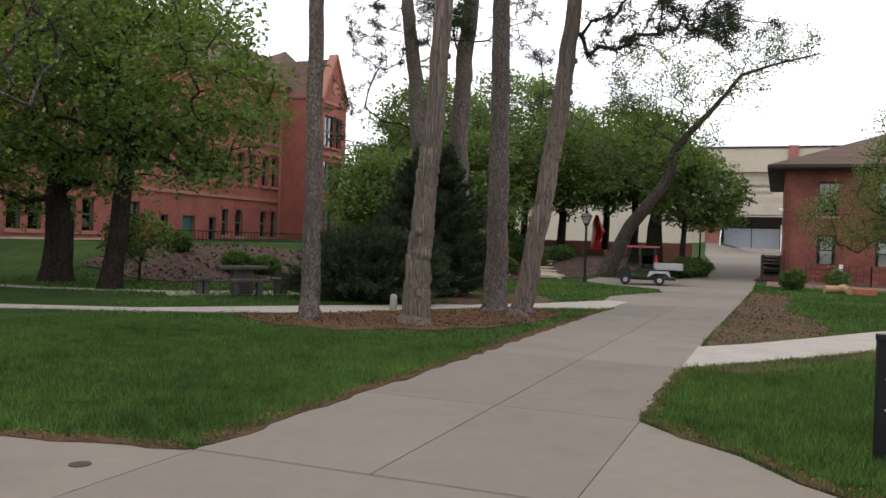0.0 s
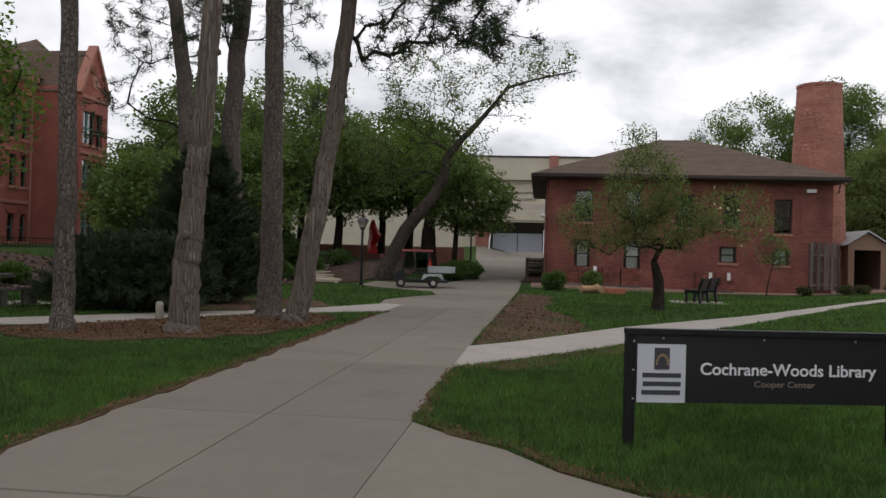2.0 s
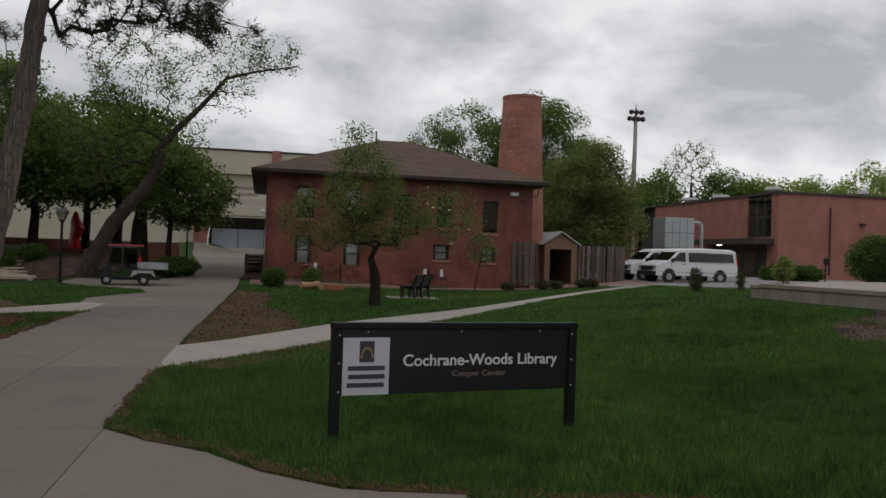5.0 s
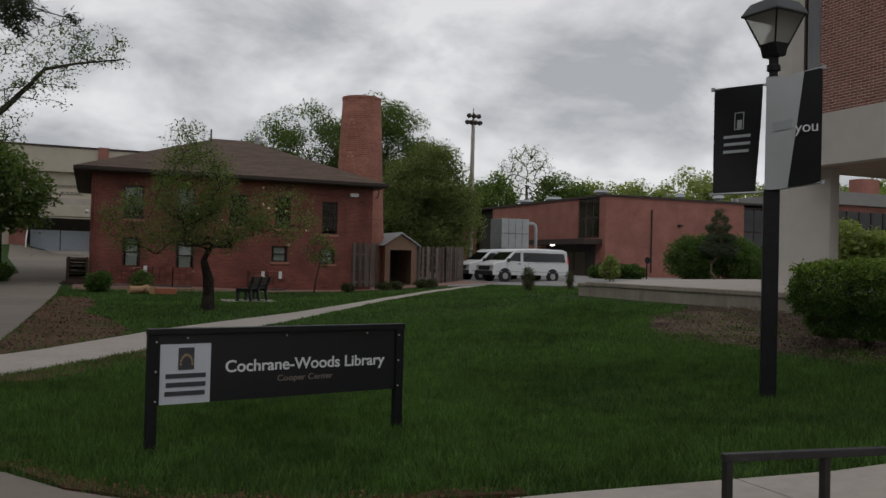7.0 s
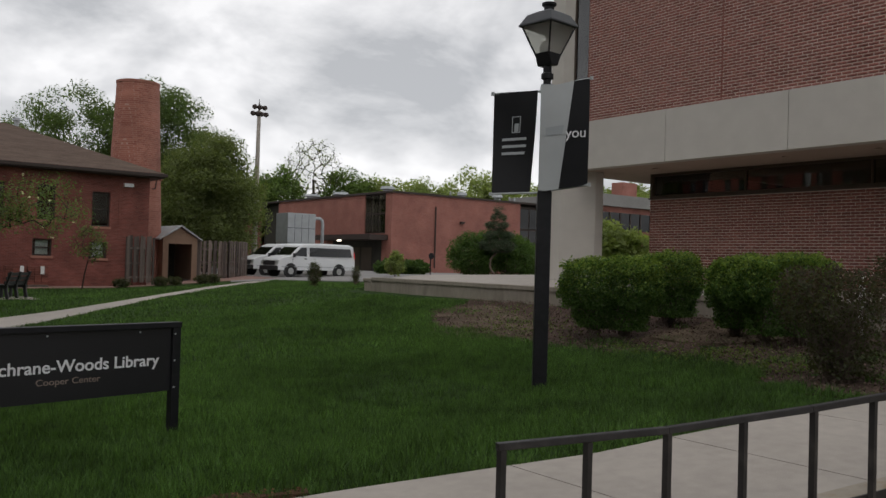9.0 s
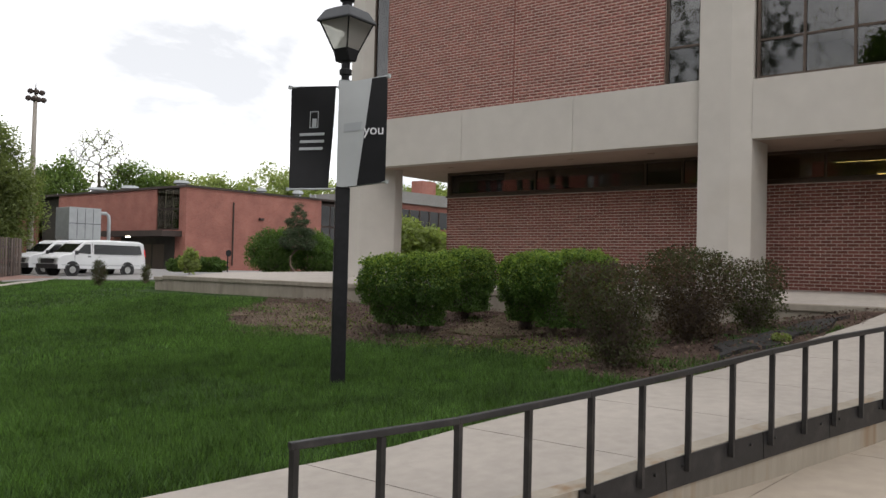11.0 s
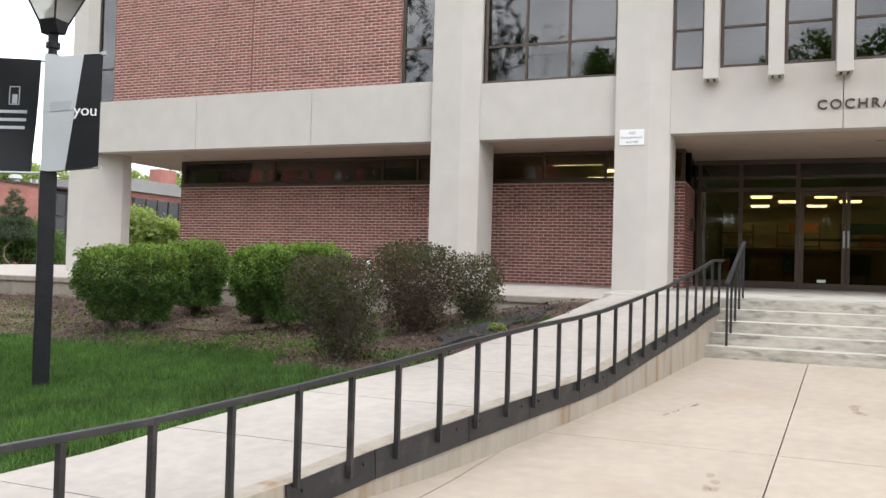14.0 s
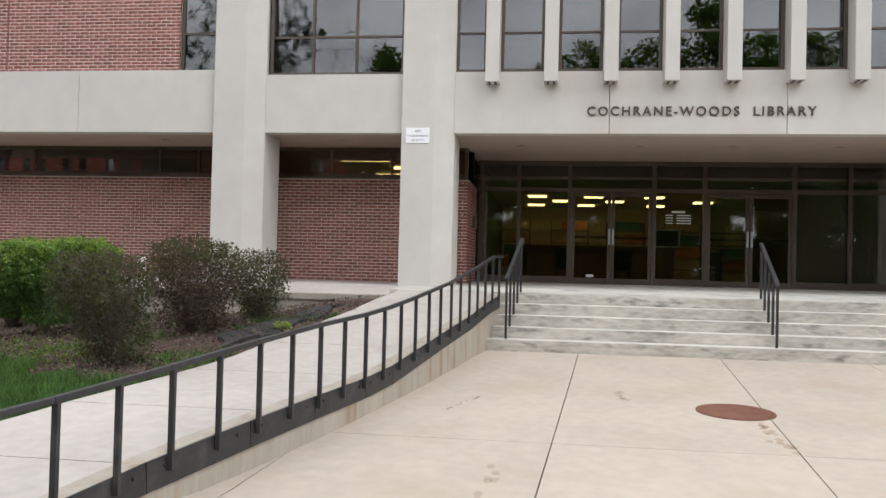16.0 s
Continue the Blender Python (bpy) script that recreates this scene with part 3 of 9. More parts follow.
def drape(name, outline, dz, mat, step, label, category, height=None, skirt=0.10, kind="structure", rough=0.0, joints=False):
    """A thin layer cut to an outline, laid over the land, with edges that go down."""
    height = height or land
    bm = bmesh.new()
    f = bm.faces.new([bm.verts.new((x, y, 0)) for x, y in outline])
    xs, ys = [p[0] for p in outline], [p[1] for p in outline]
    for lo, hi, nrm, i in ((min(xs), max(xs), (1, 0, 0), 0), (min(ys), max(ys), (0, 1, 0), 1)):
        k = math.floor(lo / step) + 1
        while k * step < hi:
            co = [0, 0, 0]
            co[i] = k * step
            bmesh.ops.bisect_plane(bm, geom=bm.verts[:] + bm.edges[:] + bm.faces[:], plane_co=co, plane_no=nrm)
            k += 1
    for v in bm.verts:
        v.co.z = height(v.co.x, v.co.y) + dz + rough * noise.noise((v.co.x * 1.7, v.co.y * 1.7, 9.0))
    edges = [e for e in bm.edges if e.is_boundary]
    ext = bmesh.ops.extrude_edge_only(bm, edges=edges)["geom"]
    for v in ext:
        if isinstance(v, bmesh.types.BMVert):
            v.co.z -= skirt
    bmesh.ops.recalc_face_normals(bm, faces=bm.faces)
    up = [f for f in bm.faces if abs(f.normal.z) > 0.5]
    if up and up[0].normal.z < 0:
        bmesh.ops.reverse_faces(bm, faces=bm.faces)
    me = bpy.data.meshes.new(name)
    bm.to_mesh(me)
    bm.free()
    me.materials.append(mat)
    return tagged(new(name, me), label, category, "", kind)


def inside(x, y, poly):
    hit, j = False, len(poly) - 1
    for i in range(len(poly)):
        (xi, yi), (xj, yj) = poly[i], poly[j]
        if (yi > y) != (yj > y) and x < (xj - xi) * (y - yi) / (yj - yi) + xi:
            hit = not hit
        j = i
    return hit


def wavy(poly, amp=0.08, step=0.35, seed=0):
    """An outline with its edges broken into small uneven bends."""
    rnd = random.Random(seed)
    out = []
    for (x0, y0), (x1, y1) in zip(poly, poly[1:] + poly[:1]):
        n = max(1, int(math.hypot(x1 - x0, y1 - y0) / step))
        for i in range(n):
            t = i / n
            out.append((x0 + (x1 - x0) * t + rnd.uniform(-amp, amp), y0 + (y1 - y0) * t + rnd.uniform(-amp, amp)))
    return out

# ---- ground, paving and beds ----
def axis_steps(marks):
    out = []
    for a, b, s in marks:
        out += list(np.arange(a, b, s))
    return out + [marks[-1][1]]


def make_ground():
    gx = axis_steps([(-1500, -300, 150), (-300, -60, 20), (-60, -30, 3), (-30, 16, 0.5), (16, 60, 2), (60, 300, 20), (300, 1500, 150)])
    gy = axis_steps([(-1500, -300, 150), (-300, -40, 20), (-40, -6, 3), (-6, 28, 0.5), (28, 60, 1.0), (60, 120, 4), (120, 300, 20), (300, 1500, 150)])
    verts = [(x, y, ground_z(x, y)) for y in gy for x in gx]
    nx = len(gx)
    faces = [(j * nx + i, j * nx + i + 1, (j + 1) * nx + i + 1, (j + 1) * nx + i) for j in range(len(gy) - 1) for i in range(nx - 1)]
    tagged(new("ground", fast_mesh("ground", verts, faces, M_GRASS, True)), "green lawn ground with worn patches", "lawn", "", "structure")


make_ground()

DRIVE = [(-3.9, 5.0), (-3.9, 20.2), (-3.75, 21.6), (-4.6, 24.5), (-4.9, 27.0), (-4.3, 29.4), (-3.7, 31.0), (-4.2, 33.5), (-6.6, 35.6), (-8.2, 37.6), (-7.6, 39.0), (-5.2, 39.6), (-3.9, 42.0), (-3.6, 47.0), (-3.2, 52.0), (-4.0, 60.0), (-5.8, 77.0), (-7.0, 94.0),
         (0.8, 94.0), (0.2, 77.0), (-0.4, 55.0), (-0.8, 42.0), (-0.8, 35.0), (-1.05, 16.0), (-1.05, 5.0)]
APRON = [(-16, -14), (1.6, -14), (1.6, 5.46), (0.8, 5.67), (0.27, 6.16), (-0.14, 6.78), (-0.63, 7.22), (-1.08, 7.75), (-1.08, 5.0), (-3.9, 5.0), (-3.94, 4.96), (-5.44, 4.62), (-16, 2.2)]
CROSS = [(-3.92, 21.5), (-6.2, 19.9), (-9.14, 15.27), (-12.1, 13.5), (-19, 10.2), (-30, 6.5), (-30, 7.4), (-19, 11.2), (-12.54, 14.1), (-8.9, 18.4), (-5.9, 22.0), (-4.5, 24.9), (-3.92, 24.5)]
BRANCH = [(-1.07, 11.5), (0.67, 13.9), (4.5, 20.3), (10.5, 29.3), (15.5, 35.6), (19.9, 40.2), (18.6, 40.4), (15.3, 37.0), (7.7, 26.9), (2.04, 19.3), (-0.3, 15.2), (-1.07, 14.2)]
drive = drape("road", DRIVE, 0.012, M_JOINT, 1.0, "worn pale concrete campus drive of large slabs", "driveway")


def pave(parent, outline, cuts_x, cuts_y, dz, mat, height):
    """Lays slabs cut to an outline, with open joints between them."""
    for i in range(len(cuts_x) - 1):
        for j in range(len(cuts_y) - 1):
            bm = bmesh.new()
            bm.faces.new([bm.verts.new((x, y, 0)) for x, y in outline])
            for co, no in (((cuts_x[i] + 0.006, 0, 0), (-1, 0, 0)), ((cuts_x[i + 1] - 0.006, 0, 0), (1, 0, 0)), ((0, cuts_y[j] + 0.006, 0), (0, -1, 0)), ((0, cuts_y[j + 1] - 0.006, 0), (0, 1, 0))):
                bmesh.ops.bisect_plane(bm, geom=bm.verts[:] + bm.edges[:] + bm.faces[:], plane_co=co, plane_no=no, clear_outer=True)
            if not bm.faces:
                bm.free()
                continue
            for lo, hi, nrm, ax in ((cuts_x[i], cuts_x[i + 1], (1, 0, 0), 0), (cuts_y[j], cuts_y[j + 1], (0, 1, 0), 1)):
                k = 1
                while lo + k * 1.5 < hi:
                    co = [0, 0, 0]
                    co[ax] = lo + k * 1.5
                    bmesh.ops.bisect_plane(bm, geom=bm.verts[:] + bm.edges[:] + bm.faces[:], plane_co=co, plane_no=nrm)
                    k += 1
            for v in bm.verts:
                v.co.z = height(v.co.x, v.co.y) + dz
            ext = bmesh.ops.extrude_edge_only(bm, edges=[e for e in bm.edges if e.is_boundary])["geom"]
            for v in ext:
                if isinstance(v, bmesh.types.BMVert):
                    v.co.z -= 0.05
            bmesh.ops.recalc_face_normals(bm, faces=bm.faces)
            up = [f for f in bm.faces if abs(f.normal.z) > 0.5]
            if up and up[0].normal.z < 0:
                bmesh.ops.reverse_faces(bm, faces=bm.faces)
            me = bpy.data.meshes.new("slab")
            bm.to_mesh(me)
            bm.free()
            me.materials.append(mat)
            new("slab", me).parent = parent


pave(drive, DRIVE, [-9, -2.45, 2], [5.0, 7.75, 11.55, 15.6, 19.7, 23.8], 0.020, M_PATH, land)
pave(drive, DRIVE, [-9, 2], [23.8, 28.0, 32.3, 36.6, 41, 45.5, 50, 55, 60, 66, 72, 78, 86, 94.2], 0.020, M_PATH, land)
apron = drape("pavement_apron", APRON, 0.004, M_JOINT, 2.0, "worn concrete crossing of campus walks", "pavement")
pave(apron, APRON, [-16, -13, -8.5, -3.9, -1.05, 1.61], [-14, -9, -6, -3, -0.2, 2.4, 4.98, 8.0], 0.018, M_PATH, lambda x, y: land(min(x, 1.5), y))
drape("pavement_corner", [(0.9, 5.60), (1.62, 5.42), (2.3, 5.08), (3.0, 4.74), (3.0, 4.45), (1.62, 4.4), (0.9, 4.4)], 0.022, M_PATH, 0.5, "worn concrete corner of the campus walk", "pavement")
drape("pavement_branch", BRANCH, 0.026, M_WALK, 1.0, "pale concrete footpath across the lawn", "footpath")
drape("pavement_cross", CROSS, 0.024, M_WALK, 1.0, "narrow concrete footpath through the lawn", "footpath")
drape("pavement_patio", [(-0.3, 39.0), (4, 38.6), (10, 40.4), (18, 43.6), (22, 43.4), (22, 50), (-0.3, 50)], 0.03, M_PAVER, 1.5, "red paver strip along the brick building", "paving")
drape("pavement_lot", [(18.2, 41.5), (21.5, 39.6), (30, 38.5), (60, 36), (75, 60), (60, 75), (20, 72), (15.5, 50.2), (22.3, 50.2), (22.3, 43.4), (19, 43.4)], 0.034, M_ASPH, 2.0, "pale grey parking lot surface", "parking lot")
drape("pavement_slab", [(-14.6, 17.5), (-12.2, 20.2), (-13.4, 21.2), (-15.7, 18.6)], 0.03, M_WALK, 1.0, "concrete pad under the picnic table", "pad")
drape("pavement_pad", [(4.9, 30.8), (6.8, 30.8), (6.8, 32.4), (4.9, 32.4)], 0.03, M_WALK, 1.0, "concrete pad under the bench", "pad")
drape("pavement_walk", [(-40, 15.6), (-19, 17.1), (-15.2, 18.4), (-15.7, 18.9), (-19, 17.7), (-40, 16.3)], 0.02, M_WALK, 1.0, "short concrete walk to the picnic table", "footpath")

PINE_BED = [(-9.9, 13.9), (-8.6, 13.0), (-7.0, 12.9), (-5.6, 13.9), (-4.7, 15.4), (-4.35, 17.4), (-4.6, 19.2), (-5.6, 20.0), (-6.4, 19.0), (-8.8, 15.4)]
DIRT = [(-1.02, 14.4), (-0.1, 15.6), (1.3, 18.5), (0.9, 22.0), (0.2, 25.0), (0.6, 29.0), (0.4, 33.0), (-0.75, 34.5), (-0.95, 24.0)]
LIB_BED = [(8.4, 3.66), (8.2, 4.3), (8.75, 5.0), (10.2, 6.9), (9.9, 9.4), (10.2, 12.8), (11.4, 15.0), (13.9, 16.2), (13.9, 2.66), (12.2, 2.98), (10.4, 3.26)]
LIB_BED = wavy(LIB_BED, 0.22, 0.4, 3)
BACK_BED = [(-12.2, 20.4), (-8.4, 18.9), (-6.4, 21.2), (-5.6, 23.2), (-7.2, 25.6), (-11.0, 24.4)]
BANK = [(-18.6, 22.3), (-16.2, 25.5), (-13.4, 29.4), (-11.0, 36.5), (-10.2, 45.0), (-14.5, 45.0), (-17.5, 37), (-22.0, 33.0), (-25.5, 29.5), (-24.0, 24.0)]
CART_BANK = [(-10.9, 37.6), (-9.6, 37.8), (-8.4, 38.8), (-7.2, 40.2), (-6.5, 42.0), (-6.6, 47.0), (-10.2, 47.0), (-10.2, 45.0)]
BED_LIST = [PINE_BED, DIRT, LIB_BED, BACK_BED, BANK, CART_BANK]
EDGES = [[(-4.07, 5.1), (-3.86, 5.1), (-3.86, 20.6), (-4.05, 20.4)], [(-16, 2.18), (-5.44, 4.60), (-3.95, 4.94), (-4.05, 5.10), (-5.5, 4.76), (-16, 2.36)], [(-1.10, 11.4), (-1.08, 7.85), (-0.62, 7.26), (-0.13, 6.82), (0.28, 6.20), (0.82, 5.71), (1.6, 5.48), (2.3, 5.11), (2.98, 4.76), (3.05, 4.88), (2.4, 5.23), (1.65, 5.63), (0.9, 5.84), (0.42, 6.32), (-0.02, 6.95), (-0.5, 7.4), (-0.92, 8.0), (-0.97, 9.0), (-1.0, 11.3)], [(-0.95, 11.35), (0.78, 13.8), (1.9, 15.6), (2.2, 15.4), (1.3, 13.6), (-0.2, 11.4)]]
for i, e in enumerate(EDGES):
    drape("ground_edge_soil", wavy(e, 0.05, 0.22, 60 + i), 0.026, M_EDGE, 1.0, "thin strip of brown soil along the lawn edge", "soil", rough=0.012)
drape("ground_pine_bed", wavy(PINE_BED, 0.15, 0.5, 1), 0.035, M_SOIL, 0.5, "bare brown soil and needles under the pines", "bed", rough=0.03)
drape("ground_dirt", wavy(DIRT, 0.18, 0.5, 2), 0.012, M_SOIL, 0.5, "worn bare dirt beside the drive", "dirt", rough=0.02)
drape("ground_library_bed", LIB_BED, 0.016, M_MULCH, 0.5, "dark bark mulch bed with pale litter", "mulch bed", rough=0.05)
drape("ground_bare_patch", wavy([(9.5, 11.4), (10.5, 10.7), (11.6, 11.6), (12.6, 13.2), (13.3, 15.2), (12.2, 15.4), (10.6, 13.6)], 0.28, 0.4, 9), 0.030, M_DRYSOIL, 0.5, "dry pale bare soil at the bed edge", "soil", rough=0.02)
M_FABRIC = material("black_weed_fabric", (0.022, 0.021, 0.021), 0.8, vary=0.3, scale=10.0, bump=0.4, bump_scale=20)
drape("ground_weed_fabric", wavy([(9.95, 3.62), (10.6, 3.95), (11.6, 3.62), (12.9, 3.45), (13.3, 3.1), (12.2, 3.12), (10.9, 3.34)], 0.07, 0.25, 12), 0.062, M_FABRIC, 0.4, "bare black weed fabric between mulch", "weed fabric", rough=0.03)
drape("ground_pale_soil", wavy([(11.2, 8.9), (11.6, 7.5), (12.3, 7.0), (13.2, 7.6), (13.3, 8.9), (12.2, 9.0)], 0.16, 0.3, 13), 0.050, M_DRYSOIL, 0.5, "pale dry soil between the bushes", "soil", rough=0.03)
drape("ground_back_bed", wavy(BACK_BED, 0.15, 0.6, 4), 0.03, M_SOIL, 1.0, "brown needle bed under the junipers", "bed", rough=0.03)
drape("ground_bank", wavy(CART_BANK, 0.12, 0.6, 6), 0.062, M_MULCH, 0.7, "red-brown mulched bank behind the parked cart", "mulch bank", rough=0.05)
drape("ground_bank", wavy(BANK, 0.2, 0.8, 5), 0.05, M_MULCH, 1.0, "brown mulched bank below the brick hall", "mulch bank", rough=0.05)


# ---- paved court, ramp, steps and terrace before the library ----
def make_court():
    court = tagged(new("floor_court", Geo().box(1.55, 14.0, -13, 2.9, -0.6, -0.30).mesh("floor_court", M_JOINT)), "tan concrete court of large jointed slabs", "court", "", "structure")
    cuts_x = [1.62, 4.6, 8.115, 14.0]
    rows = [-13.5, -10.84, -8.76, -6.68, -4.60, -2.52, -0.44, 1.64, 3.72, 4.9]
    skew = lambda c, x: c - 0.069 * (x - 12.5)
    edge = lambda x: rail_y(x) + (0.02 if x > 3.0 else 0.02 + (3.0 - x) * 2.6)
    for x0, x1 in zip(cuts_x, cuts_x[1:]):
        for c0, c1 in zip(rows, rows[1:]):
            g = Geo()
            n = 13
            cols = []
            for i in range(n):
                x = x0 + 0.005 + (x1 - x0 - 0.010) * i / (n - 1)
                lo, hi = skew(c0, x) + 0.006, min(skew(c1, x) - 0.006, edge(x))
                if hi > lo + 0.01:
                    cols.append((x, lo, hi))
            if len(cols) < 2:
                continue
            for x, lo, hi in cols:
                z = plaza_z(x)
                g.v += [(x, lo, z), (x, hi, z), (x, lo, z - 0.25), (x, hi, z - 0.25)]
            for k in range(len(cols) - 1):
                q = k * 4
                g.f += [(q, q + 4, q + 5, q + 1), (q + 2, q + 3, q + 7, q + 6), (q, q + 2, q + 6, q + 4), (q + 1, q + 5, q + 7, q + 3)]
            e = (len(cols) - 1) * 4
            g.f += [(0, 1, 3, 2), (e, e + 2, e + 3, e + 1)]
            part("slab", g, M_PLAZA, court)


make_court()

def ramp_edge(x, off):
    """A point of the ramp's surface, off metres in from the rail side."""
    return (x, rail_y(x) + off, ramp_z(x))


def make_ramp():
    ramp = thing("walkway_ramp", (0, 0, 0), "pale concrete access ramp with a low stained side wall", "ramp", kind="structure")
    cuts = [1.75, 2.95, 4.37, 5.72, 7.14, 8.92, 10.4, 12.1, 13.4, 14.88]
    for a, b in zip(cuts, cuts[1:]):
        g = Geo()
        xs = [a + 0.006 + (b - a - 0.012) * i / 4 for i in range(5)]
        for x in xs:
            p, q = ramp_edge(x, 0.16), ramp_edge(x, ramp_width(x))
            g.v += [p, q, (p[0], p[1], p[2] - 0.5), (q[0], q[1], q[2] - 0.5)]
        for i in range(4):
            k = i * 4
            g.f += [(k, k + 4, k + 5, k + 1), (k + 2, k + 3, k + 7, k + 6), (k, k + 2, k + 6, k + 4), (k + 1, k + 5, k + 7, k + 3)]
        g.f += [(0, 1, 3, 2), (16, 18, 19, 17)]
        part("slab", g, M_WALK, ramp)
    g = Geo()
    xs = [3.1 + 0.4 * i for i in range(30)]
    for x in xs:
        p, q = ramp_edge(x, 0.0), ramp_edge(x, 0.155)
        g.v += [(p[0], p[1], p[2] + 0.004), (q[0], q[1], q[2] + 0.004), (p[0], p[1], -0.3), (q[0], q[1], -0.3)]
    for i in range(len(xs) - 1):
        k = i * 4
        g.f += [(k, k + 4, k + 5, k + 1), (k + 2, k + 3, k + 7, k + 6), (k, k + 2, k + 6, k + 4), (k + 1, k + 5, k + 7, k + 3)]
    e = (len(xs) - 1) * 4
    g.f += [(0, 1, 3, 2), (e, e + 2, e + 3, e + 1)]
    part("side_wall", g, M_RUSTWALL, ramp, "rust-streaked concrete side wall")


make_ramp()



def make_terrace():
    t = thing("floor_terrace", (0, 0, 0), "grey concrete library terrace with a raised kerb wall", "terrace", kind="structure")
    g = Geo()
    ys = [-14, 0.72, 2.2, 8, 24]
    g.prism([(14.885, 0.2), (14.885, 1.215), (16.2, 1.255), (20.6, 1.32), (20.6, 0.2)], "y", -14, 2.66)
    part("slab", g, M_STAIR, t)
    part("slab", Geo().prism([(14.35, 0.2), (14.35, 1.10), (16.2, 1.250), (20.6, 1.315), (20.6, 0.2)], "y", 2.67, 21.4), M_WALK, t)
    part("planter_wall", Geo().box(14.035, 14.34, 2.62, 21.4, 0.2, 1.03), M_KERB, t, "weathered concrete planter wall")
    part("planter_wall", Geo().box(14.035, 40, 21.42, 21.8, 0.2, 1.00), M_KERB, t, "weathered concrete planter wall")
    for k in range(5):
        part("coping", Geo().box(14.0, 14.345, 2.62 + k * 3.756, 2.62 + k * 3.756 + 3.744, 1.032, 1.14), M_KERB, t, "weathered concrete coping", bevel=0.015)
    part("coping", Geo().box(14.0, 40, 21.41, 21.83, 1.002, 1.10), M_KERB, t, "weathered concrete coping", bevel=0.015)
    steps = thing("steps_entrance", (0, 0, 0), "five weathered concrete entrance steps with dark water stains", "steps", kind="structure")
    n, rise, run = 5, 0.172, 0.305
    for i in range(n):
        x0 = 13.66 + run * i
        z1 = 0.355 + rise * (i + 1)
        part("step", Geo().box(x0, x0 + run + (0.04 if i < n - 1 else 0.0) - (0.0 if i < n - 1 else 0.03), -14, rail_y(x0) + 0.01, z1 - rise - 0.06, z1 - 0.003 * (i == n - 1)), M_STAIR, steps, bevel=0.012)
        me = steps.children[-1].data
        me.materials.append(M_RISER)
        for p in me.polygons:
            p.material_index = 1 if p.normal.x < -0.8 else 0


make_terrace()

# ---- the library ----
LIB = anchored("library_building", (16.6, 1.0, 1.2), "two-storey brick and cast concrete library with overhanging upper floor", "library")
COLS = [(15.52, 16.15), (5.87, 6.50), (2.16, 2.78), (-9.3, -8.68)]


def make_column(y0, y1):
    out = [(16.2, y0), (16.2, y1), (17.25, y1), (17.25, y0 - 0.37), (16.345, y0 - 0.37)]
    part("column", Geo().prism(out, "z", 1.18, 9.4), M_FACADE, LIB, "tapered cast concrete column", bevel=0.015)


for cy in COLS[1:]:
    make_column(*cy)
part("column", Geo().prism([(16.2, 15.70), (16.2, 16.15), (17.25, 16.15), (17.25, 15.15), (16.95, 15.15)], "z", 1.18, 9.4), M_FACADE, LIB, "tapered cast concrete corner column", bevel=0.015)


def make_band():
    joints = [15.60, 12.45, 9.38, 6.50]
    for a, b in zip(joints, joints[1:]):
        part("spandrel_panel", Geo().box(16.31, 16.62, b + 0.006, a - 0.006, 4.14, 5.37), M_FACADE, LIB, "pale cast concrete spandrel", bevel=0.006)
    part("spandrel_panel", Geo().box(16.33, 16.62, 2.79, 5.50, 4.14, 5.27), M_FACADE, LIB, bevel=0.006)
    joints = [1.80, -1.07, -4.20, -8.3]
    for a, b in zip(joints, joints[1:]):
        part("spandrel_panel", Geo().box(16.33, 16.62, b + 0.006, a - 0.006, 4.14, 5.30), M_FACADE, LIB, bevel=0.006)
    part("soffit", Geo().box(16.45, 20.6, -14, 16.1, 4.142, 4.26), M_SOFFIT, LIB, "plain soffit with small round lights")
    for y in (13.5, 10.0, 8.0, 4.2, 0.6, -1.8, -3.6, -5.6):
        part("soffit_light", Geo().lathe((17.3 if y > 2 else 17.9, y, 4.10), [(0.07, 0.045), (0.08, 0.035), (0.075, 0.022), (0.05, 0.028)], 14), M_SOFFIT, LIB, smooth=True)


make_band()


def brick_course_wall(parent, x_face, y0, y1, z0, z1, loose, depth=0.05):
    """Bricks one by one on a wall that faces -x. Bricks within the stretch 'loose' are pieces of their own."""
    bw, bh, j = 0.2032, 0.0677, 0.0125
    one = Geo().box(0, depth, 0, bw - j, 0, bh - j)
    me = one.mesh("brick", M_BRICK)
    rnd = random.Random(11)
    rest_v, rest_f = [], []
    rows = int((z1 - z0) / bh)
    made = 0
    for r in range(rows):
        y = y0 - (bw / 2 if r % 2 else 0.0)
        z = z0 + r * bh
        while y < y1 - 0.02:
            a, b = max(y, y0), min(y + bw - j, y1)
            if b - a > 0.03:
                dx = rnd.uniform(0, 0.003)
                if loose and loose[0] <= a and b <= loose[1] and loose[2] <= z <= loose[3] and b - a > 0.19 and made < 298:
                    ob = new("brick", me)
                    ob.parent = parent
                    ob.location = (x_face + dx, a, z)
                    made += 1
                else:
                    k = len(rest_v)
                    xa, xb = x_face + dx, x_face + depth
                    zz = z + bh - j
                    rest_v += [(xa, a, z), (xa, b, z), (xa, b, zz), (xa, a, zz), (xb, a, z), (xb, b, z), (xb, b, zz), (xb, a, zz)]
                    rest_f += [(k, k + 3, k + 2, k + 1), (k, k + 1, k + 5, k + 4), (k + 3, k + 7, k + 6, k + 2), (k, k + 4, k + 7, k + 3), (k + 1, k + 2, k + 6, k + 5)]
            y += bw
    if rest_v:
        ob = new("brick_courses", fast_mesh("brick_courses", rest_v, rest_f, M_BRICK))
        ob.parent = parent
        tagged(ob, "running bond of red-brown bricks", kind="stuff")


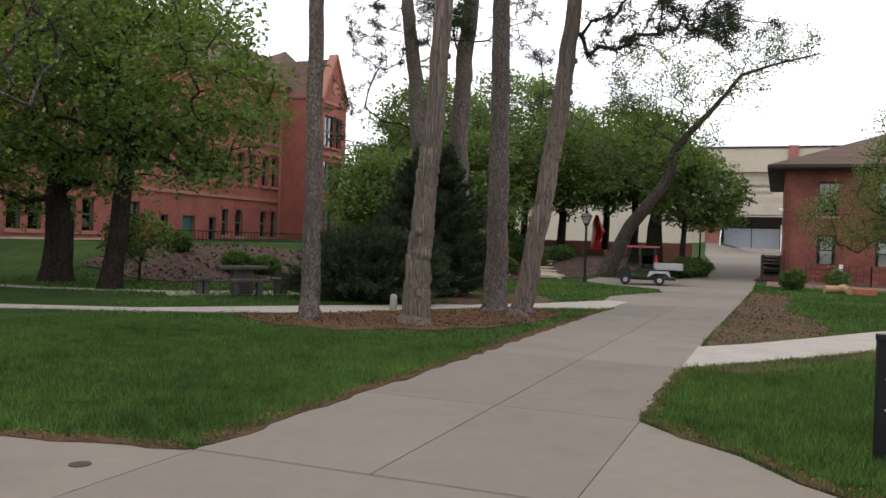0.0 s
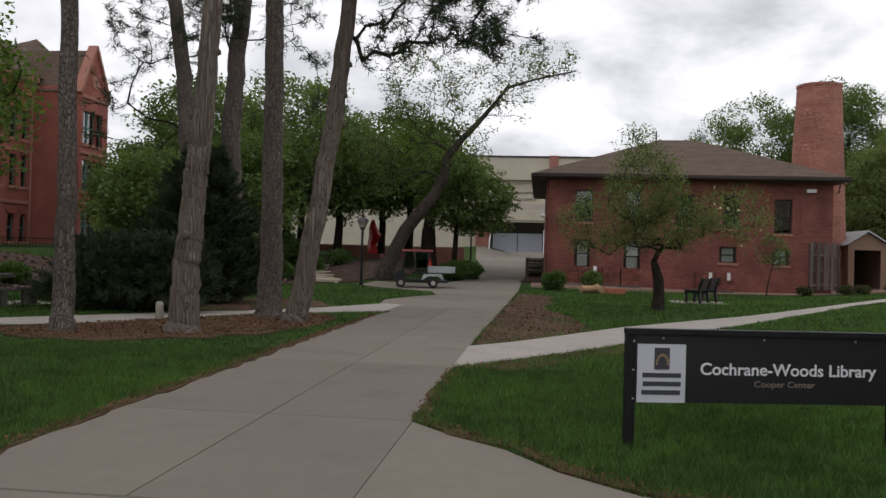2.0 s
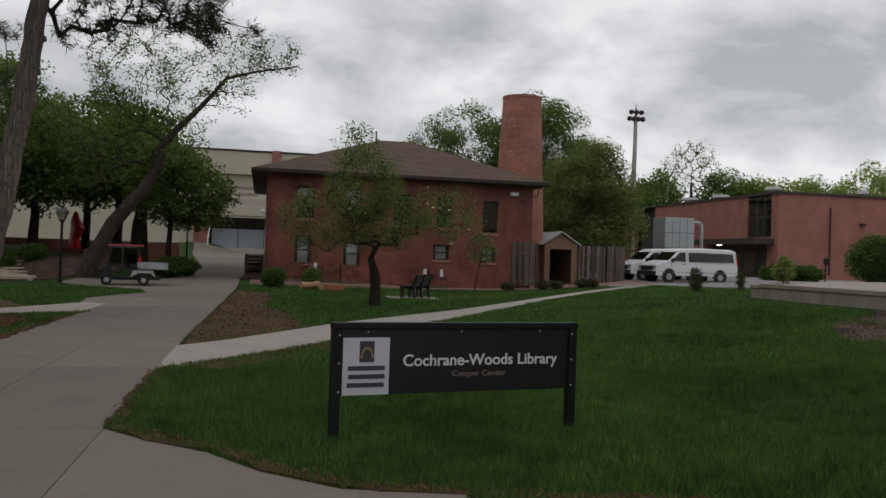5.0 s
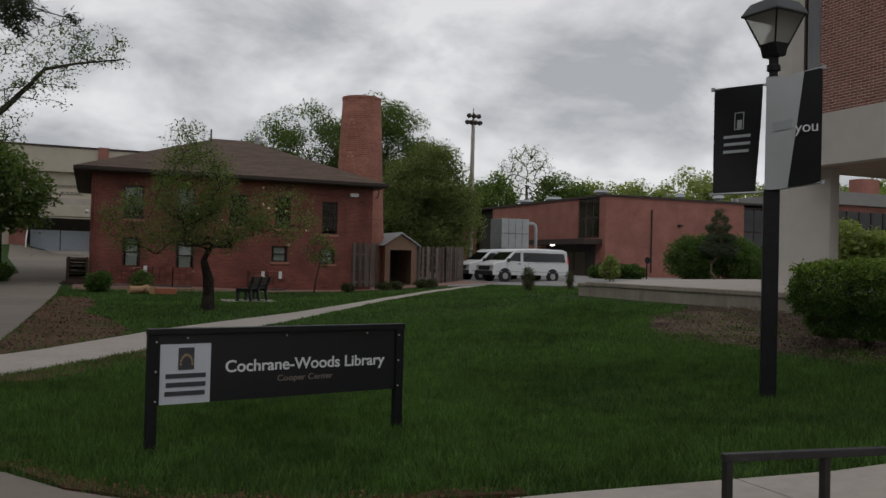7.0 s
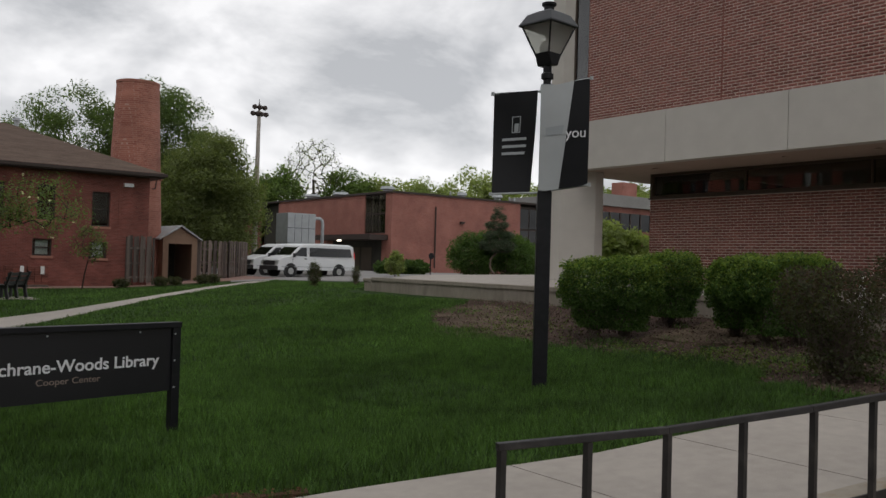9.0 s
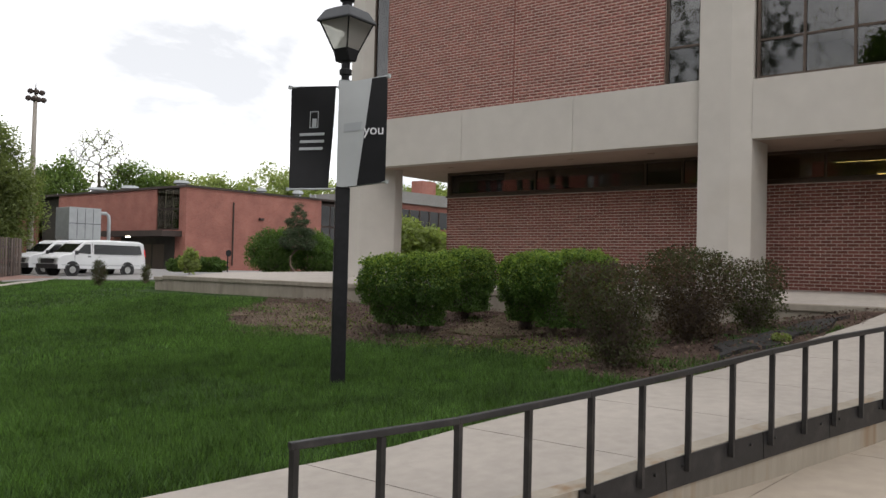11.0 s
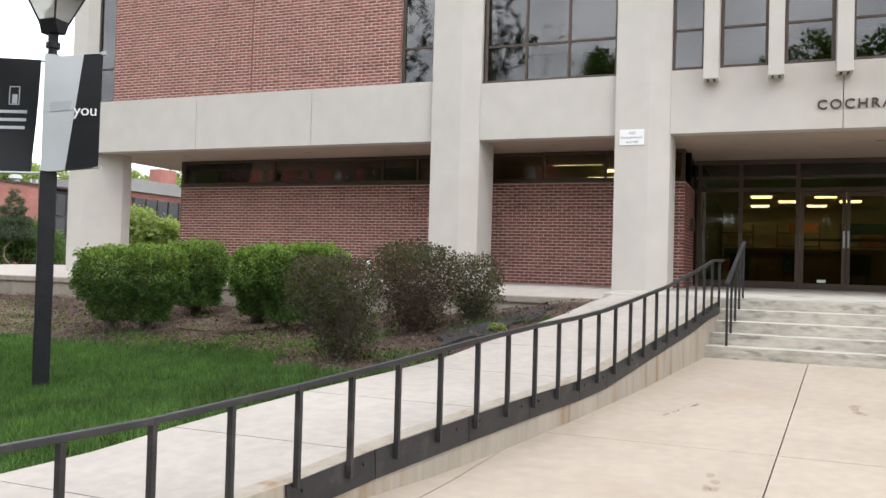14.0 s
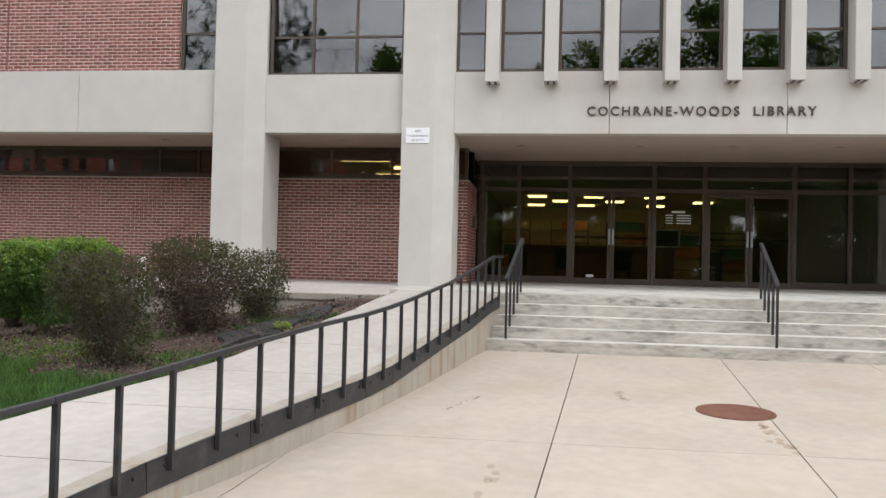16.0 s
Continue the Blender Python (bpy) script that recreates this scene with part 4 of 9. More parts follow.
def brick_wall(name, x_face, y0, y1, z0, z1, loose=None):
    w = tagged(new(name, Geo().box(x_face + 0.004, x_face + 0.22, y0, y1, z0 - 0.01, z1).mesh(name, M_MORTAR)), "red-brown running-bond brick wall with pale mortar", "brick wall", "", "structure")
    brick_course_wall(w, x_face, y0, y1, z0, z1, loose)
    return w


def make_window(y0, y1, z0, z1, x, splits_y, bars_z, parent=None, depth=0.10, frame=0.06, pane=M_GLASS):
    """A bronze framed window that faces -x."""
    parent = parent or LIB
    g = Geo()
    g.box(x, x + depth, y0, y0 + frame, z0, z1).box(x, x + depth, y1 - frame, y1, z0, z1)
    g.box(x, x + depth, y0 + frame, y1 - frame, z0, z0 + frame).box(x, x + depth, y0 + frame, y1 - frame, z1 - frame, z1)
    win = part("window", g, M_BRONZE, parent, "bronze-framed window with dark reflecting glass", bevel=0.006)
    for s in splits_y:
        part("mullion", Geo().box(x + 0.01, x + depth - 0.02, s - 0.025, s + 0.025, z0 + frame, z1 - frame), M_BRONZE, win)
    cols = [y0 + frame] + [v for s in sorted(splits_y) for v in (s - 0.025, s + 0.025)] + [y1 - frame]
    for a, b in zip(cols[::2], cols[1::2]):
        lv = [z0 + frame] + [v for s in bars_z for v in (s - 0.02, s + 0.02)] + [z1 - frame]
        for s in bars_z:
            part("glazing_bar", Geo().box(x + 0.015, x + depth - 0.03, a, b, s - 0.02, s + 0.02), M_BRONZE, win)
        for lo, hi in zip(lv[::2], lv[1::2]):
            p = part("pane", Geo().box(x + 0.04, x + 0.046, a - 0.004, b + 0.004, lo - 0.004, hi + 0.004), pane, win)
            p.visible_shadow = False
    return win


make_window(6.54, 7.30, 5.27, 9.2, 16.42, [], [6.12, 7.9], pane=M_COAT)
make_window(2.79, 5.46, 5.27, 9.2, 16.42, [4.60, 3.74], [6.02, 7.9], pane=M_COAT)
make_window(14.98, 15.56, 5.37, 9.2, 16.42, [], [6.2], pane=M_COAT)
bays = [1.80] + [1.08 - 1.075 * i for i in range(9)]
for a, b in zip(bays, bays[1:]):
    make_window(b + 0.13, a - (0.13 if a < 1.5 else 0.0), 5.31, 9.2, 16.42, [], [6.06, 7.9], pane=M_COAT)
for i in range(8):
    fy = 1.08 - 1.075 * i
    fin = part("fin", Geo().box(16.02, 16.60, fy - 0.128, fy + 0.128, 5.05, 9.3), M_FACADE, LIB, "slim cast concrete fin", bevel=0.01)
    for k in (-0.055, 0.055):
        part("slot", Geo().box(16.06, 16.26, fy + k - 0.022, fy + k + 0.022, 5.035, 5.049), M_INKD, fin)
part("parapet", Geo().box(16.2, 16.62, -14, 16.1, 9.4, 10.2), M_FACADE, LIB)
part("roof", Geo().box(16.3, 44, -24.8, 16.0, 9.9, 10.0), M_SHINGLE, LIB)
part("end_wall", Geo().box(16.62, 44, 15.3, 15.6, 4.2, 9.9), M_FACADE, LIB, "north end wall")
part("back_wall", Geo().box(43.8, 44, -25, 15.3, 1.2, 9.9), M_FACADE, LIB)
part("south_wall", Geo().box(16.62, 43.8, -25, -24.8, 1.2, 9.9), M_FACADE, LIB)
part("south_front", Geo().box(16.62, 16.8, -24.8, -9.6, 1.2, 9.9), M_FACADE, LIB)

# rooms behind the glass
part("upper_floor", Geo().box(16.62, 43.8, -24.8, 15.3, 4.9, 5.2), M_CARPET, LIB)
part("upper_ceiling", Geo().box(16.62, 43.8, -24.8, 15.3, 8.6, 8.7), M_INNER, LIB)
part("upper_back", Geo().box(27.0, 27.1, -24.8, 15.3, 5.2, 8.6), M_INNER, LIB)
part("lower_ceiling", Geo().box(18.5, 43.8, 1.72, 14.3, 4.30, 4.36), M_INNER, LIB)
part("lower_back", Geo().box(30.0, 30.1, -14, 14.3, 1.3, 4.3), M_INNER, LIB)
part("hall_ceiling", Geo().box(20.62, 30.0, -14, 1.70, 3.76, 3.82), M_INNER, LIB)
# added dark screen: keeps the side room's lights out of the hall panes
part("hall_wall", Geo().box(20.62, 29.99, 1.705, 1.76, 1.26, 4.29), M_DARK, LIB)
part("lower_floor", Geo().box(18.6, 30.0, -14, 14.3, 1.10, 1.26), M_CARPET, LIB)
part("lower_north", Geo().box(18.5, 30.0, 14.22, 14.40, 1.3, 4.3), M_DARK, LIB)


def clerestory(y0, y1, splits):
    make_window(y0, y1, 3.50, 4.14, 18.27, splits, [], frame=0.07, depth=0.12)
    part("sill", Geo().box(18.17, 18.45, y0, y1, 3.46, 3.498), M_BRONZE, LIB)


clerestory(1.72, 14.40, [11.6, 8.6, 7.7, 4.7, 3.35, 2.2])
part("mullion", Geo().box(18.3, 18.42, 14.30, 14.45, 3.44, 4.14), M_BRONZE, LIB)

# entrance glazing
ENT_X = 20.30


def make_door(y0, y1, hinge):
    z0, z1 = 1.335, 3.42
    g = Geo()
    s = 0.075
    g.box(ENT_X, ENT_X + 0.05, y0, y0 + s, z0, z1).box(ENT_X, ENT_X + 0.05, y1 - s, y1, z0, z1)
    g.box(ENT_X, ENT_X + 0.05, y0 + s, y1 - s, z0, z0 + 0.11).box(ENT_X, ENT_X + 0.05, y0 + s, y1 - s, z1 - 0.09, z1)
    d = part("door", g, M_BRONZE, LIB, "bronze-framed glass entrance door, shut", bevel=0.005)
    p = part("pane", Geo().box(ENT_X + 0.02, ENT_X + 0.026, y0 + s - 0.004, y1 - s + 0.004, z0 + 0.10, z1 - 0.08), M_GLASS, d)
    p.visible_shadow = False
    hy = y0 + s / 2 if hinge > 0 else y1 - s / 2
    part("handle", Geo().box(ENT_X - 0.06, ENT_X - 0.035, hy - 0.02, hy + 0.02, 2.22, 2.58).box(ENT_X - 0.05, ENT_X, hy - 0.012, hy + 0.012, 2.25, 2.28).box(ENT_X - 0.05, ENT_X, hy - 0.012, hy + 0.012, 2.52, 2.55), M_GALV, d, "bright metal pull handle")
    part("push_bar", Geo().box(ENT_X + 0.055, ENT_X + 0.09, y0 + s, y1 - s, 2.36, 2.42), M_BRONZE, d)


def jamb(y, z0=1.30, z1=4.15, w=0.09):
    part("jamb", Geo().box(ENT_X - 0.03, ENT_X + 0.10, y - w / 2, y + w / 2, z0, z1), M_BRONZE, LIB)


for jy in (1.60, 0.72, -0.45, -2.36, -3.48, -5.42, -6.6, -8.3):
    jamb(jy)
make_door(-1.395, -0.50, 1)
make_door(-2.31, -1.405, -1)
make_door(-4.45, -3.53, 1)
make_door(-5.375, -4.46, -1)
part("head_rail", Geo().box(ENT_X - 0.02, ENT_X + 0.09, -14, 1.70, 3.43, 3.52), M_BRONZE, LIB)
part("head_rail", Geo().box(ENT_X - 0.02, ENT_X + 0.09, -14, 1.70, 4.04, 4.15), M_BRONZE, LIB)
part("threshold", Geo().box(ENT_X - 0.05, ENT_X + 0.12, -14, 1.70, 1.29, 1.335), M_BRONZE, LIB)
spans = [1.555, 0.765, 0.675, -0.405, -0.495, -2.315, -2.405, -3.435, -3.525, -5.375, -5.465, -6.555, -6.645, -8.255, -8.345, -14]
for a, b in zip(spans[::2], spans[1::2]):
    part("pane", Geo().box(ENT_X + 0.02, ENT_X + 0.026, b, a, 3.52, 4.04), M_GLASS, LIB).visible_shadow = False
    if a not in (-0.495, -3.525):
        part("pane", Geo().box(ENT_X + 0.02, ENT_X + 0.026, b, a, 1.34, 3.43), M_GLASS, LIB).visible_shadow = False
        part("kick_plate", Geo().box(ENT_X, ENT_X + 0.06, b, a, 1.336, 1.47), M_BRONZE, LIB)

# brick walls, one brick at a time
brick_wall("wall_upper", 16.36, 7.30, 14.98, 5.37, 9.3)
part("control_joint", Geo().box(16.352, 16.361, 10.98, 11.005, 5.37, 9.3), M_BRICK, LIB)
brick_wall("wall_lower", 18.25, 1.72, 14.40, 1.285, 3.46, loose=(2.9, 5.6, 1.2, 2.9))
ret = tagged(new("wall_return", Geo().box(18.47, 20.28, 1.712, 1.90, 1.28, 3.46).mesh("wall_return", M_MORTAR)), "brick return wall beside the entrance", "brick wall", "", "structure")
g = Geo()
for r in range(32):
    x = 18.26 - (0.1 if r % 2 else 0)
    while x < 20.25:
        a, b = max(x, 18.26), min(x + 0.193, 20.27)
        if b - a > 0.02:
            g.box(a, b, 1.706, 1.74, 1.285 + r * 0.0677, 1.285 + r * 0.0677 + 0.0577)
        x += 0.2032
part("brick_courses", g, M_BRICK, ret)
make_window(1.66, 1.72, 3.50, 4.14, 18.9, [], [])
part("return_window", Geo().box(18.45, 20.28, 1.72, 1.80, 3.50, 4.14), M_VGLASS, LIB)

# raised letters on the spandrel
letters("lettering", "COCHRANE-WOODS  LIBRARY", M_BRONZE, LIB, (16.315, -0.66, 4.475), 0.235, 90, -90, spread=1.0, depth=0.012, label="dark raised building letters", gap=1.28, bold=0.003)


def interior_lights():
    for x, y, l in ((21.0, 3.1, 1.2), (21.0, 4.6, 1.2), (22.6, 3.6, 1.2), (24.4, 4.4, 1.2)):
        o = anchored("ceiling_light", (x, y, 4.2), "lit fluorescent ceiling fixture", "ceiling light", group="fixtures inside the library")
        part("diffuser", Geo().box(x - 0.10, x + 0.10, y - l / 2, y + l / 2, 4.20, 4.25), M_TUBE, o)
        part("housing", Geo().box(x - 0.13, x + 0.13, y - l / 2 - 0.03, y + l / 2 + 0.03, 4.25, 4.30), M_WHITE, o)
    for x, y in ((25.0, 0.4), (25.0, -1.2), (26.6, -0.3), (26.6, -1.9), (25.0, -2.9), (28.2, -1.1), (28.2, -3.3), (26.6, -4.5), (28.2, 0.5)):
        o = anchored("ceiling_light", (x, y, 3.7), "lit recessed ceiling panel", "ceiling light", group="fixtures inside the library")
        part("diffuser", Geo().box(x - 0.20, x + 0.20, y - 0.26, y + 0.26, 3.705, 3.742), M_TUBE, o)
        part("frame", Geo().box(x - 0.23, x + 0.23, y - 0.29, y + 0.29, 3.742, 3.76), M_WHITE, o)


interior_lights()


# ---- what shows through the entrance glass ----
# added grey backing: stands in for the grey reflection in the right-hand panes
M_PANE_BACK = material("grey_pane_backing", (0.36, 0.32, 0.295), 0.9, vary=0.08, scale=3.0)
blind = anchored("vertical_blind", (20.95, -5.6, 1.3), "closed grey vertical blind behind the fixed panes", "blind")
part("head_rail", Geo().box(20.90, 21.00, -9.8, -5.55, 3.62, 3.70), M_BRONZE, blind)
for i in range(33):
    y = -5.6 - i * 0.127
    part("slat", Geo().slant((20.95, y - 0.06, 1.34), (20.95, y - 0.06, 3.62), 0.135, 0.008, (1.0, 0.12, 0)), M_PANE_BACK, blind)

def make_hall_things():
    desk = anchored("service_desk", (26.0, -1.0, 1.26), "long dark wooden service desk inside the library hall", "desk")
    part("front", Geo().box(25.9, 26.0, -3.6, 1.0, 1.26, 2.30), M_WOODD, desk)
    part("top", Geo().box(25.8, 26.6, -3.7, 1.1, 2.30, 2.36), M_WOODD, desk)
    for i, y in enumerate((1.3, -0.6, -2.4, -4.2, -5.6)):
        sh = anchored("bookcase", (28.5, y, 1.26), "tall bookcase half full of books", "bookcase", group="bookcases in the hall")
        part("side", Geo().box(28.4, 28.8, y - 0.62, y - 0.58, 1.26, 3.2), M_WOODD, sh)
        part("side", Geo().box(28.4, 28.8, y + 0.58, y + 0.62, 1.26, 3.2), M_WOODD, sh)
        rnd = random.Random(i)
        for k in range(5):
            part("shelf", Geo().box(28.4, 28.8, y - 0.58, y + 0.58, 1.30 + k * 0.40, 1.33 + k * 0.40), M_WOODD, sh)
            part("book_row", Geo().box(28.45, 28.75, y - 0.55, y - 0.55 + rnd.uniform(0.6, 1.05), 1.335 + k * 0.40, 1.62 + k * 0.40), (M_INNER, M_CLAY, M_GREENDOOR, M_INKT)[(i + k) % 4], sh)
    for x, y in ((23.2, -0.4), (23.6, -1.9), (23.0, -4.1), (24.6, 0.9)):
        ch = anchored("hall_chair", (x, y, 1.26), "dark upholstered chair in the library hall", "chair", group="chairs in the hall")
        part("seat", Geo().box(x - 0.25, x + 0.25, y - 0.25, y + 0.25, 1.64, 1.74), M_DARK, ch, bevel=0.02)
        part("backrest", Geo().box(x - 0.28, x - 0.22, y - 0.25, y + 0.25, 1.74, 2.15), M_DARK, ch, bevel=0.02)
        for sx in (-0.2, 0.2):
            for sy in (-0.2, 0.2):
                part("leg", Geo().box(x + sx - 0.02, x + sx + 0.02, y + sy - 0.02, y + sy + 0.02, 1.26, 1.64), M_DARK, ch)
    board = anchored("notice_board", (22.6, -2.95, 1.26), "white-framed dark notice board on a stand", "notice board")
    part("frame", Geo().box(22.6, 22.64, -3.28, -2.62, 2.25, 2.72), M_WHITE, board)
    part("panel", Geo().box(22.59, 22.599, -3.23, -2.67, 2.29, 2.68), M_INKD, board)
    part("stand", Geo().tube([(22.62, -2.95, 1.26), (22.62, -2.95, 2.25)], [0.025, 0.025], 8), M_BRONZE, board)
    hours = anchored("hours_decal", (20.31, -2.9, 2.7), "white lettered opening hours on the glass", "decal")
    part("heading_bar", Geo().box(20.312, 20.318, -3.05, -2.75, 2.98, 3.02), M_INKW, hours)
    for i in range(4):
        part("line_bar", Geo().box(20.312, 20.318, -2.78, -2.62, 2.73 + i * 0.06, 2.755 + i * 0.06), M_INKW, hours)
        part("line_bar", Geo().box(20.312, 20.318, -3.18, -2.86, 2.73 + i * 0.06, 2.755 + i * 0.06), M_INKW, hours)
    sticker = anchored("door_sticker", (20.31, -0.95, 1.5), "small white sticker low on the door glass", "sticker")
    part("label_plate", Geo().box(20.312, 20.318, -1.02, -0.85, 1.47, 1.53), M_WHITE, sticker)
    lamp = anchored("wall_lantern", (19.4, 1.66, 2.6), "small dark wall plaque light beside the entrance", "wall light")
    part("body", Geo().box(19.3, 19.52, 1.62, 1.705, 2.50, 2.78), M_BRONZE, lamp, bevel=0.01)


M_WOODD = material("dark_oak", (0.13, 0.075, 0.04), 0.6, vary=0.2, scale=6.0, stretch=(1, 1, 0.2))
make_hall_things()

# ---- the old boiler house with its chimney ----
BH = anchored("boiler_house", (7.4, 50.0, 0.1), "low red brick hall with a brown hipped shingle roof", "building")


def wall_with_holes(u0, u1, z0, z1, holes, put):
    """Fills a wall rectangle round its openings: put(a, b, lo, hi) adds a block."""
    us = sorted({u0, u1, *[h[0] for h in holes], *[h[1] for h in holes]})
    for a, b in zip(us, us[1:]):
        cuts = sorted([(h[2], h[3]) for h in holes if h[0] <= a + 1e-6 and h[1] >= b - 1e-6])
        z = z0
        for lo, hi in cuts:
            if lo > z:
                put(a, b, z, lo)
            z = hi
        if z < z1:
            put(a, b, z, z1)


BH_W = [(2.05, 2.95, 3.15, 4.75), (4.55, 5.35, 3.2, 4.75), (7.0, 7.9, 3.0, 4.6), (9.3, 10.1, 2.95, 4.6), (11.75, 12.6, 2.75, 4.45),
        (2.05, 2.85, 0.85, 2.25), (4.5, 5.35, 0.75, 2.15), (9.15, 10.0, 1.25, 2.05), (11.7, 12.5, 1.2, 2.0)]
BH_W = [(a - 0.25, b - 0.25, lo + 0.2, hi + 0.2) for a, b, lo, hi in BH_W]
BH_Y = 42.8
g = Geo()
wall_with_holes(0.35, 14.25, -0.3, 5.8, BH_W, lambda a, b, lo, hi: g.box(a, b, BH_Y, BH_Y + 0.35, lo, hi))
part("wall", g, M_REDBRICK, BH, weld=True)
part("wall", Geo().box(0.35, 0.70, BH_Y + 0.35, 58, -0.3, 5.8), M_REDBRICK, BH)
part("wall", Geo().box(13.9, 14.25, BH_Y + 0.35, 58, -0.3, 5.8), M_REDBRICK, BH)
part("wall", Geo().box(0.7, 13.9, 57.65, 58, -0.3, 5.8), M_REDBRICK, BH)
part("floor", Geo().box(0.7, 13.9, BH_Y + 0.35, 57.6, -0.3, 0.0), M_DARK, BH)
for a, b, lo, hi in BH_W:
    fr = Geo().box(a, a + 0.07, BH_Y + 0.12, BH_Y + 0.2, lo, hi).box(b - 0.07, b, BH_Y + 0.12, BH_Y + 0.2, lo, hi)
    fr.box(a + 0.07, b - 0.07, BH_Y + 0.12, BH_Y + 0.2, lo, lo + 0.07).box(a + 0.07, b - 0.07, BH_Y + 0.12, BH_Y + 0.2, hi - 0.07, hi)
    fr.box(a + 0.07, b - 0.07, BH_Y + 0.13, BH_Y + 0.19, (lo + hi) / 2 - 0.03, (lo + hi) / 2 + 0.03)
    w = part("window", fr, M_EAVE, BH, "dark sash window")
    papered = lo < 2.6 and (a < 6 or a > 8.5)
    part("pane", Geo().box(a + 0.06, b - 0.06, BH_Y + 0.16, BH_Y + 0.166, lo + 0.06, hi - 0.06), M_CLEAR if papered else M_GLASS, w).visible_shadow = False
    part("window_sill", Geo().box(a - 0.06, b + 0.06, BH_Y - 0.06, BH_Y + 0.12, lo - 0.12, lo), M_TRIM, w)
    if papered:
        part("blind", Geo().box(a + 0.16, b - 0.14, BH_Y + 0.19, BH_Y + 0.20, lo + 0.05, hi - 0.05), M_WHITE, w, "white paper blind")
for a, b in ((0.35, 14.25),):
    part("belt_course", Geo().box(a, b, BH_Y - 0.05, BH_Y, 5.0, 5.12), M_REDBRICK, BH)
for x in (12.75,):
    part("blocked_opening", Geo().box(x, x + 0.95, BH_Y - 0.03, BH_Y + 0.01, 2.5, 4.5), M_REDBRICK, BH)
g = Geo()
ex0, ex1, ey0, ey1, ez = -0.35, 14.8, 42.1, 58.7, 5.72
rz_, ry_ = 8.55, 50.4
rx0, rx1 = 6.9, 8.9
A, B, C, D = (ex0, ey0, ez), (ex1, ey0, ez), (ex1, ey1, ez), (ex0, ey1, ez)
E_, F_ = (rx0, ry_, rz_), (rx1, ry_, rz_)
g.quad(A, B, F_, E_).quad(C, D, E_, F_).quad(B, C, F_).quad(D, A, E_)
part("roof", g, M_SHINGLE, BH, "brown shingled hip roof")
part("eave", Geo().box(ex0, ex1, ey0, ey1, 5.50, 5.705), M_EAVE, BH, "deep dark eave")
part("gutter", Geo().box(ex0 - 0.08, ex1 + 0.08, ey0 - 0.10, ey0 - 0.002, 5.56, 5.70), M_EAVE, BH)
part("gutter", Geo().box(ex0 - 0.10, ex0 - 0.002, ey0 - 0.002, ey1, 5.56, 5.70), M_EAVE, BH)
part("downpipe", Geo().tube([(0.5, 42.72, 5.5), (0.5, 42.72, 0.0)], [0.05, 0.05], 8), M_REDBRICK, BH)
part("roof_vent", Geo().lathe((9.4, 50.4, 8.4), [(0.13, 0), (0.13, 0.30), (0.22, 0.33), (0.18, 0.47), (0.04, 0.52)], 12), M_GALV, BH)
part("vent_pipe", Geo().tube([(6.6, 49.5, 8.2), (6.6, 49.5, 8.95)], [0.05, 0.05], 6), M_EAVE, BH)
part("wall_lamp", Geo().box(12.95, 13.4, BH_Y - 0.22, BH_Y, 4.98, 5.15), M_WHITE, BH)
part("wall_lamp", Geo().lathe((0.2, 42.6, 3.5), [(0.05, 0), (0.11, 0.06), (0.11, 0.14), (0.04, 0.2)], 10), M_WHITE, BH)

stack = anchored("brick_chimney", (15.3, 48.5, 0.2), "tall round tapering red brick chimney stack", "chimney")
part("shaft", Geo().lathe((15.25, 48.5, 0.0), [(1.62, -0.3), (1.55, 2.0), (1.16, 11.22), (1.19, 11.27), (1.19, 11.4), (0.97, 11.4), (0.95, 10.0)], 40), M_STACK, stack, smooth=False)
part("band", Geo().lathe((15.25, 48.5, 0.0), [(1.47, 5.9), (1.47, 6.05)], 40), M_STACK, stack)
part("lamp_bracket", Geo().tube([(15.75, 46.9, 5.3), (15.75, 46.5, 5.3), (15.75, 46.3, 5.75)], [0.03, 0.03, 0.03], 6).lathe((15.75, 46.3, 5.75), [(0.05, 0), (0.2, 0.2), (0.22, 0.24), (0.04, 0.3)], 10), M_EAVE, stack)


